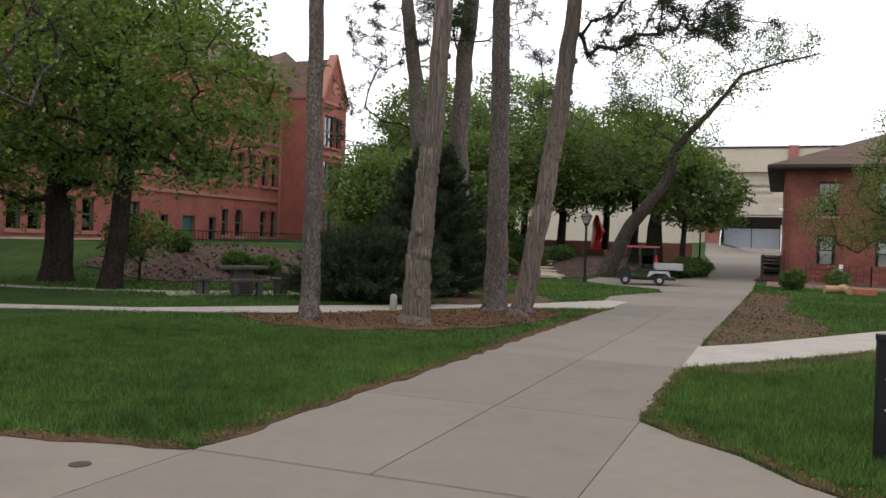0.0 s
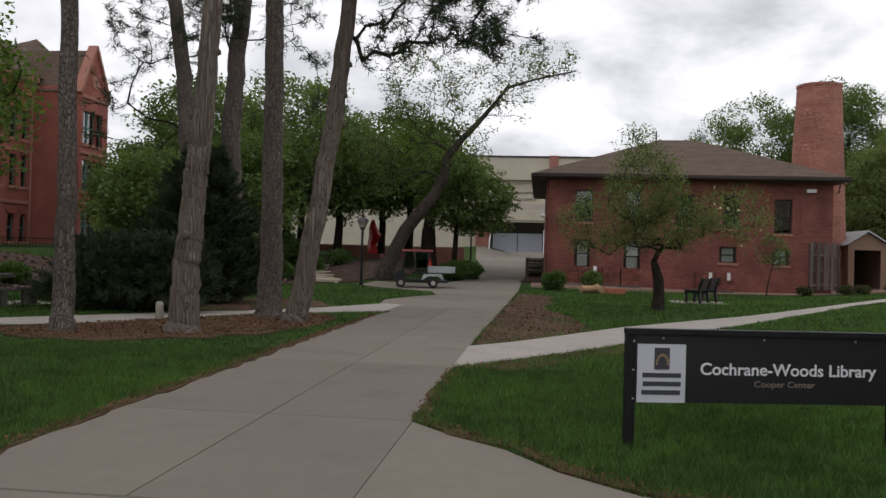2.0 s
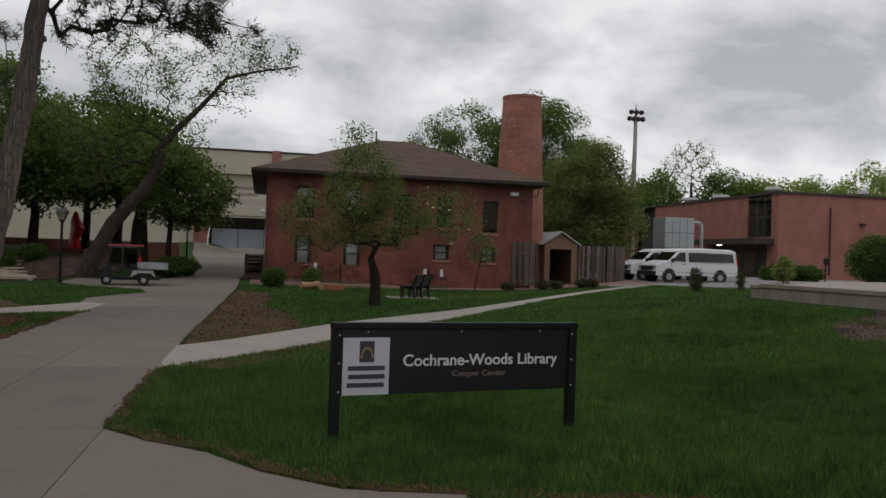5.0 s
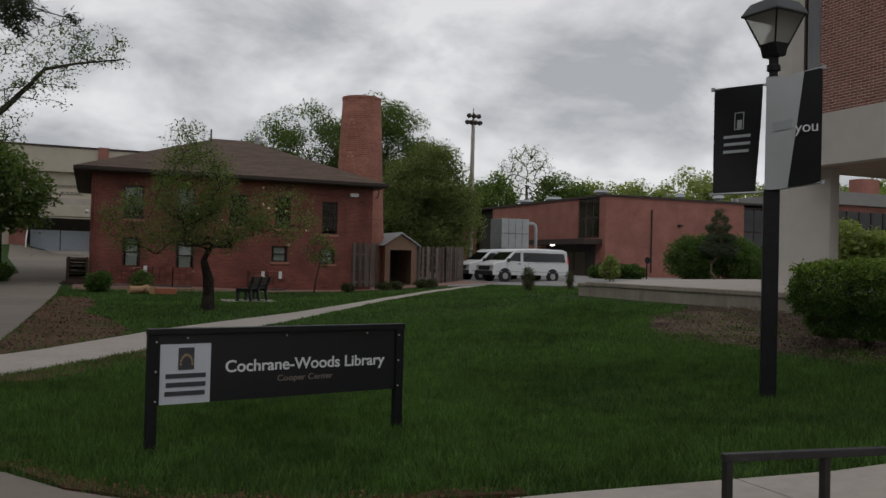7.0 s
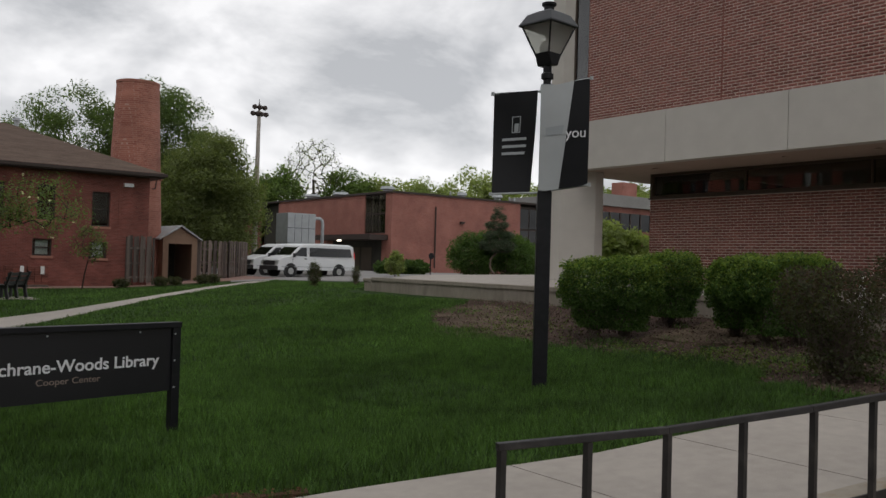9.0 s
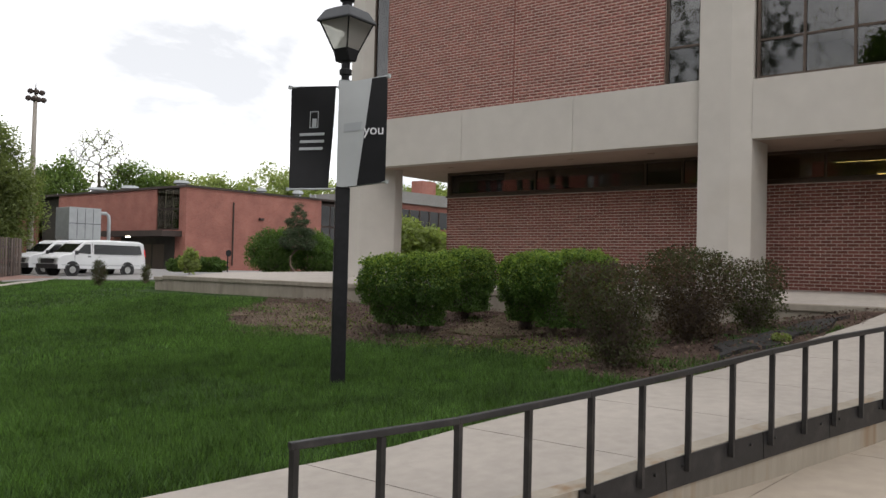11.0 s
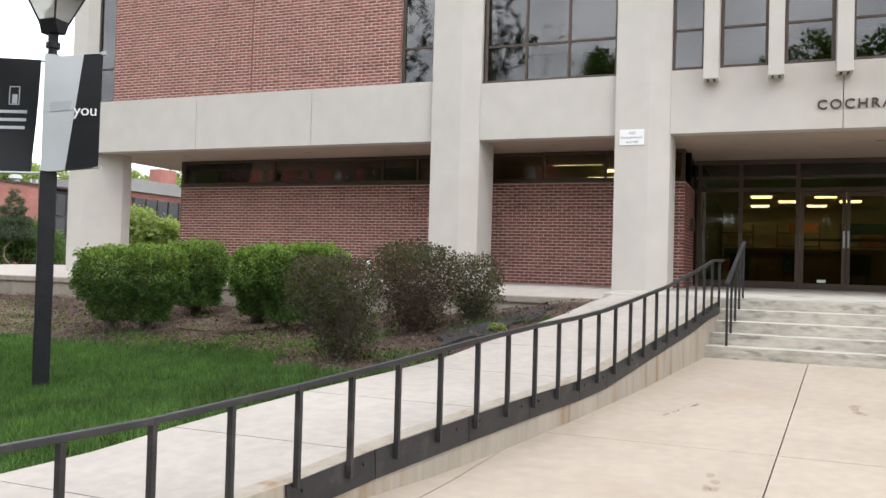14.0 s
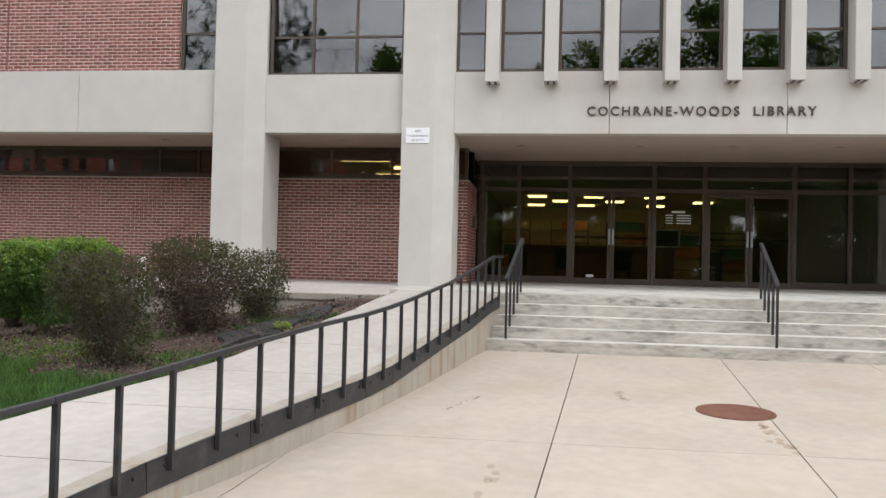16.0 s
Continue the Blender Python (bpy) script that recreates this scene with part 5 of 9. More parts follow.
# ---- shed, fence and vans ----
def make_shed():
    o = anchored("shed", (17.5, 47.5, 0.3), "small tan-sided gabled shed with an open dark doorway", "shed")
    x0, x1, y0, y1, z0, zt = 16.32, 18.28, 46.6, 50.0, 0.2, 2.62
    d0, d1, dz = 16.63, 17.97, 2.30
    part("wall", Geo().box(x0, d0, y0, y0 + 0.12, z0, zt).box(d1, x1, y0, y0 + 0.12, z0, zt).box(d0, d1, y0, y0 + 0.12, dz, zt), M_SIDING, o)
    part("gable", Geo().prism([(x0, zt), (x1, zt), ((x0 + x1) / 2, 3.2)], "y", y0, y0 + 0.12), M_SIDING, o)
    part("wall", Geo().box(x0, x0 + 0.1, y0 + 0.12, y1, z0, zt), M_SIDING, o)
    part("wall", Geo().box(x1 - 0.1, x1, y0 + 0.12, y1, z0, zt), M_SIDING, o)
    part("wall", Geo().box(x0, x1, y1 - 0.1, y1, z0, zt), M_DARK, o)
    part("floor", Geo().box(x0 + 0.1, x1 - 0.1, y0, y1 - 0.1, z0, z0 + 0.08), M_DARK, o)
    for i in range(16):
        z = z0 + 0.1 + i * 0.15
        if z < zt:
            part("siding_board", Geo().box(x0, d0, y0 - 0.018, y0 - 0.001, z, z + 0.13), M_SIDING, o)
            part("siding_board", Geo().box(d1, x1, y0 - 0.018, y0 - 0.001, z, z + 0.13), M_SIDING, o)
    part("door_trim", Geo().box(d0 - 0.09, d0, y0 - 0.03, y0 - 0.019, z0, dz + 0.09).box(d1, d1 + 0.09, y0 - 0.03, y0 - 0.019, z0, dz + 0.09).box(d0, d1, y0 - 0.03, y0, dz, dz + 0.09), M_SIDING, o)
    xm = (x0 + x1) / 2
    part("roof", Geo().prism([(x0 - 0.25, 2.50), (xm, 3.27), (x1 + 0.25, 2.50), (x1 + 0.25, 2.58), (xm, 3.36), (x0 - 0.25, 2.58)], "y", y0 - 0.18, y1 + 0.2), M_GALV, o, "grey shingled gable roof")


make_shed()


def make_fence(name, p0, p1, z0, top, label, board=0.14, gap=0.16, both=True):
    o = anchored(name, (p0[0], p0[1], z0), label, "fence")
    v = Vector((p1[0] - p0[0], p1[1] - p0[1], 0))
    length, d = v.length, v.normalized()
    nrm = Vector((d.y, -d.x, 0))
    for i in range(int(length / 1.6) + 2):
        p = Vector((*p0, 0)) + d * min(length, i * 1.6)
        part("post", Geo().slant((p.x, p.y, z0 - 0.1), (p.x, p.y, top - 0.05), 0.09, 0.09, (0, 1, 0)), M_FENCE, o)
    for h in (0.3, 1.0, 1.75):
        a, b = Vector((*p0, z0 + h)), Vector((*p1, z0 + h))
        part("rail", Geo().slant(a, b, 0.05, 0.09), M_FENCE, o)
    k = 0
    s = board / 2
    while s < length:
        off = nrm * (0.06 if k % 2 == 0 or not both else -0.06)
        p = Vector((*p0, 0)) + d * s + off
        part("board", Geo().slant((p.x, p.y, z0 + 0.05), (p.x, p.y, top + 0.03 * math.sin(k * 2.1)), board, 0.02, tuple(d.cross(Vector((0, 0, 1))))), M_FENCE, o)
        s += gap
        k += 1


make_fence("wooden_fence", (13.12, 42.45), (14.45, 42.5), 0.2, 2.55, "weathered grey wooden shadow-box fence by the shed")
make_fence("wooden_fence", (18.35, 46.7), (20.3, 46.9), 0.3, 2.55, "weathered wooden fence panel beside the shed")
make_fence("wooden_fence", (20.3, 46.9), (22.2, 48.6), 0.35, 2.60, "dark weathered wooden fence panel")


def make_van(at, rz, label):
    """A long white passenger van; it points along its own -x."""
    o = thing("passenger_van", at, label, "van", "parked vans", rz=rz)
    prof = [(-2.85, 0.42), (-2.86, 0.75), (-2.80, 1.06), (-2.55, 1.20), (-1.98, 1.30), (-1.22, 1.97), (-0.95, 2.07), (0.2, 2.12), (2.5, 2.09), (2.78, 1.98), (2.88, 1.1), (2.88, 0.45)]
    g = Geo()
    n = len(prof)
    secs = []
    for y, inset, zf in ((-1.0, 0.10, 0.94), (-0.94, 0.0, 0.985), (-0.75, 0.0, 1.0), (0.75, 0.0, 1.0), (0.94, 0.0, 0.985), (1.0, 0.10, 0.94)):
        k = len(g.v)
        for x, z in prof:
            tuck = 0.10 * max(0.0, (z - 1.15)) if abs(y) > 0.8 else 0.0
            yy = math.copysign(abs(y) - tuck, y)
            g.v.append((x * (1 - 0.012 * (inset > 0)), yy, 0.42 + (z - 0.42) * zf))
        secs.append(k)
    for a, b in zip(secs, secs[1:]):
        for i in range(n):
            j = (i + 1) % n
            g.f.append((a + i, b + i, b + j, a + j))
    g.f.append(tuple(secs[0] + i for i in range(n)))
    g.f.append(tuple(secs[-1] + i for i in reversed(range(n))))
    part("body", g, M_VAN, o, "white painted body", smooth=False)
    for s in (-1, 1):
        yy = lambda z: s * (1.006 - 0.10 * max(0.0, z - 1.15))
        def side(name, pts, mat, lab="", out=0.008):
            gg = Geo()
            a = [(x, yy(z) + s * out, z) for x, z in pts]
            b = [(x, yy(z) - s * 0.02, z) for x, z in pts]
            m = len(pts)
            gg.v = a + b
            gg.f = [tuple(range(m)), tuple(range(2 * m - 1, m - 1, -1))] + [(i, (i + 1) % m, m + (i + 1) % m, m + i) for i in range(m)]
            return part(name, gg, mat, o, lab)
        side("side_window", [(-1.74, 1.32), (-1.20, 1.82), (-0.82, 1.84), (-0.82, 1.28)], M_VGLASS, "dark front door glass")
        side("side_window", [(-0.60, 1.28), (-0.60, 1.84), (2.5, 1.83), (2.6, 1.30)], M_VGLASS, "long dark tinted side glass")
        side("door_seam", [(-0.72, 0.5), (-0.72, 1.9), (-0.705, 1.9), (-0.705, 0.5)], M_INKD, out=0.004)
        side("door_seam", [(-1.82, 0.75), (-1.82, 1.25), (-1.805, 1.25), (-1.805, 0.75)], M_INKD, out=0.004)
        side("door_handle", [(-0.98, 1.10), (-0.98, 1.16), (-0.83, 1.16), (-0.83, 1.10)], M_BLACKPL, out=0.02)
        side("rub_strip", [(-2.6, 0.62), (-2.6, 0.66), (2.8, 0.66), (2.8, 0.62)], M_GALV, out=0.01)
        side("tail_light", [(2.79, 1.2), (2.76, 1.62), (2.83, 1.62), (2.86, 1.2)], M_RED, out=0.012)
        part("wing_mirror", Geo().box(-1.80, -1.68, s * 1.03 - 0.11, s * 1.03 + 0.11, 1.22, 1.46), M_BLACKPL, o, bevel=0.02)
        for x in (-1.95, 1.62):
            w = part("wheel", Geo().wheel((x, s * 0.90, 0.37), 0.37, 0.26), M_TYRE, o, smooth=False)
            part("rim", Geo().wheel((x, s * 0.985, 0.37), 0.21, 0.10).wheel((x, s * 1.02, 0.37), 0.08, 0.08), M_RIM, w)
            part("wheel_arch", Geo().wheel((x, s * 0.965, 0.40), 0.46, 0.085, bevel=0.05), M_BLACKPL, w)
    part("windscreen", Geo().quad((-1.93, -0.88, 1.345), (-1.93, 0.88, 1.345), (-1.28, 0.80, 1.917), (-1.28, -0.80, 1.917)), M_VGLASS, o)
    o2 = o.children[-1]
    o2.location = (-0.022, 0, 0.022)
    part("grille", Geo().box(-2.90, -2.82, -0.62, 0.62, 0.72, 0.98).box(-2.905, -2.9, -0.62, 0.62, 0.83, 0.87), M_BLACKPL, o)
    for s in (-1, 1):
        part("headlight", Geo().box(-2.89, -2.70, s * 0.80 - 0.16, s * 0.80 + 0.16, 0.80, 1.0), M_CLEAR, o, bevel=0.02)
    part("front_bumper", Geo().box(-2.98, -2.78, -0.98, 0.98, 0.42, 0.68), M_BLACKPL, o, "dark front bumper", bevel=0.05)
    part("rear_bumper", Geo().box(2.80, 2.98, -0.98, 0.98, 0.42, 0.62), M_GALV, o, bevel=0.05)
    return o


make_van((25.85, 47.3, 0.53), 5, "white long-wheelbase passenger van with dark side windows, parked")
make_van((25.9, 50.8, 0.53), 4, "white passenger van parked behind another van")

# ---- gymnasium, administration hall, old brick hall ----
GYM = anchored("gymnasium", (41.2, 61.0, 0.6), "flat-roofed plain red brick gymnasium with dark window strips", "building")
GX, GY, GTOP = 41.2, 61.0, 7.72
part("wall", Geo().box(GX, GX + 0.4, GY, 62.0, 0, GTOP).box(GX, GX + 0.4, 65.5, 83.0, 0, GTOP).box(GX, GX + 0.4, 62.0, 65.5, 0, 4.15), M_GYMBRICK, GYM)
part("wall", Geo().box(GX + 0.4, 56.4, GY, GY + 0.4, 0, GTOP), M_GYMBRICK, GYM)
part("back_wall", Geo().box(GX, 62.0, 95.6, 96.0, 0, GTOP), M_GYMBRICK, GYM)
part("roof", Geo().box(GX - 0.15, 62.0, GY - 0.15, 96.0, GTOP, GTOP + 0.18), M_EAVE, GYM)
w = part("window", Geo().box(GX + 0.12, GX + 0.22, 62.0, 65.5, 4.15, GTOP), M_EAVE, GYM, "tall dark window strip")
for i in range(3):
    for j in range(2):
        part("pane", Geo().box(GX + 0.07, GX + 0.10, 62.10 + i * 1.15, 63.12 + i * 1.15, 4.28 + j * 1.75, 5.86 + j * 1.72), M_GLASS, w)
part("canopy", Geo().box(GX - 1.9, GX - 0.002, 61.5, 72.2, 3.55, 4.02), M_EAVE, GYM, "dark flat entrance canopy")
# flat sheet whose dark colour gives the shade below the canopy
part("entrance", Geo().box(GX - 0.05, GX - 0.002, 62.5, 71.0, 0.4, 3.54), M_DARK, GYM, "flat dark sheet for the shaded entrance")
for y in (64.0, 66.0, 68.0):
    part("entrance_door", Geo().box(GX - 0.09, GX - 0.051, y, y + 1.7, 0.75, 2.9), M_BRONZE, GYM, "dark bronze entrance door")
part("canopy_lamp", Geo().box(GX - 1.95, GX - 1.901, 66.3, 67.0, 3.42, 3.54), glow_material("lit_canopy_lamp", (1.0, 0.93, 0.75), 6.0), GYM)
part("downpipe", Geo().tube([(45.95, GY - 0.09, 1.2), (45.95, GY - 0.09, 6.75)], [0.07, 0.07], 8), M_EAVE, GYM)
part("wall_lamp", Geo().box(48.8, 49.2, GY - 0.3, GY - 0.002, 5.36, 5.55), M_EAVE, GYM)
part("glazed_wing", Geo().box(56.4, 62.0, GY + 0.3, GY + 0.6, 0, 7.5), M_EAVE, GYM, "dark glazed wing")
for i in range(4):
    for j in range(3):
        part("pane", Geo().box(56.55 + i * 1.35, 57.75 + i * 1.35, GY + 0.26, GY + 0.29, 1.0 + j * 2.15, 2.95 + j * 2.15), M_VGLASS, GYM)
part("recess", Geo().box(GX + 0.8, GX + 1.2, 83.0, 88.0, 0, GTOP), M_DARK, GYM, "dark recessed bay")
part("wall", Geo().box(GX, GX + 0.4, 88.0, 95.6, 0, GTOP), M_GYMBRICK, GYM)
for x, y, r, h in ((44.0, 66, 0.75, 0.85), (53.0, 66, 0.55, 0.95), (57.7, 66, 0.6, 1.1), (51.5, 66, 0.10, 0.95), (59.4, 66, 0.10, 0.9), (60.1, 66, 0.10, 0.9), (43.6, 80, 0.9, 0.75), (44.8, 76, 0.9, 0.85)):
    part("roof_vent", Geo().lathe((x, y, GTOP + 0.17), [(r * 0.6, 0), (r * 0.6, h * 0.6), (r, h * 0.7), (r * 0.8, h), (r * 0.2, h * 1.05)], 12), M_GALV, GYM)

chiller = anchored("air_handler", (31.0, 59.2, 0.4), "grey sheet-metal cooling unit with a bent duct", "cooling unit")
part("casing", Geo().box(29.8, 32.2, 58.2, 60.2, 2.9, 5.2), M_GALV, chiller, bevel=0.03)
part("base", Geo().box(29.85, 32.15, 58.25, 60.15, 0.3, 2.88), M_GALV, chiller)
for i in range(5):
    part("louvre", Geo().box(29.95 + i * 0.44, 30.30 + i * 0.44, 58.21, 58.245, 1.2, 2.75), M_INKD, chiller)
for i in range(3):
    part("panel_seam", Geo().box(29.8 + 0.6 * (i + 1) - 0.012, 29.8 + 0.6 * (i + 1) + 0.012, 58.185, 58.199, 2.95, 5.15), M_INKD, chiller)
part("panel_seam", Geo().box(29.81, 32.19, 58.184, 58.199, 4.02, 4.06), M_INKD, chiller)
part("duct", Geo().tube([(32.2, 58.8, 4.9), (32.9, 58.8, 4.9), (33.1, 58.8, 4.75), (33.15, 58.8, 4.4), (33.15, 58.8, 0.5)], [0.13] * 5, 10), M_GALV, chiller, smooth=True)

ADM = anchored("administration_hall", (0, 98, 1.8), "beige precast hall with a wide recessed entrance", "building")
part("wall", Geo().box(-46, -6.2, 95.3, 96, 0.5, 5.2), M_BEIGE, ADM)
part("wall", Geo().box(-7.2, -5.6, 94.6, 95.3, 0.5, 5.4), M_GYMBRICK, ADM, "brick pier")
part("wall", Geo().box(0.6, 2.2, 94.6, 95.3, 0.5, 5.4), M_GYMBRICK, ADM, "brick pier")
part("fascia", Geo().box(-9.0, 30, 94.9, 96.2, 10.05, 12.55), M_BEIGE, ADM, "beige upper wall")
part("fascia", Geo().box(-9.0, 30, 95.6, 96.2, 7.4, 10.0), M_BEIGE, ADM)
part("canopy", Geo().box(-8.0, 6, 93.0, 95.55, 5.4, 6.6), M_BEIGE, ADM, "pale entrance canopy")
part("fascia", Geo().box(-9.0, 30, 95.3, 96.2, 6.62, 7.38), M_WALK, ADM)
part("coping", Geo().box(-9.1, 30, 94.8, 96.3, 12.56, 12.75), M_EAVE, ADM)
part("pier", Geo().box(0.9, 1.9, 94.6, 94.88, 10.1, 12.8), M_GYMBRICK, ADM)
part("recess", Geo().box(-6.0, 0.8, 99.0, 99.2, 1.5, 5.4), M_DARK, ADM, "dark recessed entrance")
part("wall", Geo().box(2.2, 30, 95.3, 96, 0.5, 6.6), M_BEIGE, ADM)
part("back_wall", Geo().box(-46, 30, 110, 110.5, 0.5, 12.5), M_BEIGE, ADM)
part("door", Geo().box(-5.3, -2.55, 95.6, 95.75, 1.9, 4.0), M_GREYDOOR, ADM, "grey metal door")
part("door", Geo().box(-2.45, 0.3, 95.6, 95.75, 1.9, 4.0), M_GREYDOOR, ADM, "grey metal door")
for x in (-5.5, 0.45):
    part("rail", Geo().slant((x, 92.5, 2.9), (x, 95.4, 4.4), 0.12, 0.12).slant((x, 92.5, 1.7), (x, 92.5, 2.9), 0.12, 0.12, (0, 1, 0)), M_WHITE, ADM)
part("step", Geo().box(-6.0, 0.8, 93.2, 95.5, 1.2, 1.62).box(-6.0, 0.8, 94.2, 95.5, 1.62, 1.9), M_WALK, ADM)
letters("lettering", "ADMINISTRATION", M_INKD, ADM, (-3.3, 95.52, 8.45), 0.42, 90, 0, depth=0.02, gap=1.15)
letters("lettering", "BUILDING", M_INKD, ADM, (-2.6, 95.52, 7.75), 0.42, 90, 0, depth=0.02, gap=1.15)
low = anchored("retaining_wall", (-9, 62, 0.8), "low red brick retaining wall before the hall", "wall")
part("wall", Geo().box(-30, -5.4, 60.5, 60.9, 0, 2.0), M_GYMBRICK, low)

OM = anchored("old_brick_hall", (-40, 50, 1.0), "three-storey orange-red brick hall with a steep roof and a gabled bay", "building")
ox = -37.0
rows = ((1.65, 3.55), (5.55, 7.8), (8.95, 11.0))
holes = []
for j, (lo, hi) in enumerate(rows):
    y = 20.5
    k = 0
    while y < 41.5:
        holes.append((y, y + 0.9, lo, hi))
        y += 1.35 if k % 2 == 0 else 2.4
        k += 1
    if j:
        holes += [(y, y + 0.78, lo, hi) for y in (43.4, 45.0, 47.4, 49.0, 51.65, 53.12, 54.78, 56.1)]
arched = [(51.45, 52.42, 1.6, 3.55), (54.68, 55.52, 1.6, 3.58), (56.12, 56.9, 1.6, 3.6)]
dark_ones = [(43.45, 44.15, 0.75, 2.85), (48.4, 49.2, 1.0, 2.85)]
holes += arched + dark_ones + [(49.88, 50.62, 1.65, 3.5), (45.6, 46.9, 0.8, 2.88)]
g = Geo()
wall_with_holes(18.0, 57.2, -0.5, 13.2, holes, lambda a, b, lo, hi: g.box(ox - 0.5, ox, a, b, lo, hi))
part("wall", g, M_OLDMAIN, OM, weld=True)
for a, b, lo, hi in holes:
    if b - a > 1.2:
        part("door", Geo().box(ox - 0.3, ox - 0.2, a, b, lo, hi), M_GREENDOOR, OM, "green panelled door")
        continue
    fr = Geo().box(ox - 0.28, ox - 0.2, a, a + 0.1, lo, hi).box(ox - 0.28, ox - 0.2, b - 0.1, b, lo, hi).box(ox - 0.28, ox - 0.2, a + 0.1, b - 0.1, (lo + hi) / 2 - 0.06, (lo + hi) / 2 + 0.06).box(ox - 0.28, ox - 0.2, a + 0.1, b - 0.1, hi - 0.1, hi)
    w = part("window", fr, M_GREENDOOR, OM, "green-framed sash window")
    part("pane", Geo().box(ox - 0.26, ox - 0.25, a + 0.05, b - 0.05, lo, hi - 0.05), M_GLASS if (a, b, lo, hi) in dark_ones else M_OLDPANE, w)
    if (a, b, lo, hi) in arched:
        for e, sgn in ((a, 1), (b, -1)):
            part("arch_corner", Geo().prism([(e, hi), (e, hi - 0.42), (e + sgn * 0.07, hi - 0.22), (e + sgn * 0.2, hi - 0.07), (e + sgn * 0.42, hi)], "x", ox - 0.19, ox - 0.004), M_OLDMAIN, w)
    part("window_sill", Geo().box(ox - 0.2, ox + 0.12, a - 0.15, b + 0.15, lo - 0.22, lo), M_TRIM, w)
    part("lintel", Geo().box(ox, ox + 0.06, a - 0.15, b + 0.15, hi, hi + 0.28), M_OLDMAIN, w)
part("floor", Geo().box(-52, ox - 0.5, 18, 57.2, 0.2, 0.4), M_DARK, OM)
part("inner_wall", Geo().box(-41.2, -41.0, 18, 57.2, 0.4, 13), M_DARK, OM)
part("plinth", Geo().box(ox, ox + 0.15, 18, 57.19, -0.5, 1.2), M_LIME, OM, "pale limestone plinth")
for z in (4.3, 8.0, 12.2):
    part("belt_course", Geo().box(ox, ox + 0.12, 18, 57.19, z, z + 0.22), M_TRIM, OM)
part("eave", Geo().box(ox - 0.6, ox + 0.55, 17.5, 57.19, 13.2, 13.55), M_TRIM, OM)
part("roof", Geo().prism([(ox + 0.6, 13.56), (-44.5, 18.6), (-52.5, 13.56)], "y", 17.3, 62.5), M_SHINGLE, OM, "steep brown roof")
part("downpipe", Geo().tube([(ox + 0.12, 57.05, 13.0), (ox + 0.12, 57.05, 0.5)], [0.09, 0.09], 6), M_TRIM, OM)
# gabled bay at the far end
bx = -33.2
bay_holes = []
for lo, hi in ((1.7, 4.0), (5.4, 7.7), (8.9, 11.3)):
    for y in (57.5, 58.4, 59.35):
        bay_holes.append((y, y + 0.9, lo, hi))
g = Geo()
wall_with_holes(57.2, 61.0, -0.5, 12.6, bay_holes, lambda a, b, lo, hi: g.box(bx - 0.5, bx, a, b, lo, hi))
g.box(-45, bx - 0.5, 57.2, 57.7, -0.5, 13.0)
g.prism([(57.2, 12.6), (61.0, 12.6), (59.05, 16.1)], "x", bx - 0.5, bx)
part("wall", g, M_OLDMAIN, OM, "gabled brick bay", weld=True)
for a, b, lo, hi in bay_holes:
    w = part("window", Geo().box(bx - 0.3, bx - 0.22, a, a + 0.1, lo, hi).box(bx - 0.3, bx - 0.22, b - 0.1, b, lo, hi).box(bx - 0.3, bx - 0.22, a + 0.1, b - 0.1, (lo + hi) / 2 - 0.06, (lo + hi) / 2 + 0.06), M_GREENDOOR, OM, "green-framed sash window")
    part("pane", Geo().box(bx - 0.27, bx - 0.26, a + 0.05, b - 0.05, lo, hi), M_OLDPANE, w)
    part("window_sill", Geo().box(bx - 0.2, bx + 0.12, a - 0.15, b + 0.15, lo - 0.22, lo), M_TRIM, w)
for z in (4.4, 8.1, 12.2):
    part("belt_course", Geo().box(bx, bx + 0.12, 57.2, 61.0, z, z + 0.25), M_TRIM, OM)
part("coping", Geo().slant((bx - 0.2, 57.0, 12.5), (bx - 0.2, 59.05, 16.3), 0.7, 0.22).slant((bx - 0.2, 59.05, 16.3), (bx - 0.2, 61.15, 12.5), 0.7, 0.22), M_TRIM, OM)
part("round_window", Geo().wheel((bx + 0.02, 59.1, 13.6), 0.55, 0.12, "x", 18), M_TRIM, OM)
part("roof", Geo().prism([(57.1, 12.6), (61.1, 12.6), (59.05, 16.0)], "x", -46, bx - 0.5), M_SHINGLE, OM)
part("tower_roof", Geo().quad((-46, 55, 13.56), (-36.5, 55, 13.56), (-40.5, 63, 17.9)).quad((-36.5, 55, 13.56), (-36.5, 66, 13.56), (-40.5, 63, 17.9)).quad((-36.5, 66, 13.56), (-46, 66, 13.56), (-40.5, 63, 17.9)).quad((-46, 66, 13.56), (-46, 55, 13.56), (-40.5, 63, 17.9)), M_SHINGLE, OM)

fence = anchored("metal_fence", (-32, 48, 1.1), "low black metal picket fence along the bank top", "fence")
for h in (0.22, 0.72):
    part("rail", Geo().slant((-30.5, 36, 1.1 + h), (-28.8, 57, 1.1 + h), 0.05, 0.05), M_BLACK, fence)
for i in range(70):
    t = i / 69
    x, y = -30.5 + 1.7 * t, 36 + 21 * t
    part("picket", Geo().slant((x, y, 1.0), (x, y, 1.85), 0.022, 0.022, (0, 1, 0)), M_BLACK, fence)

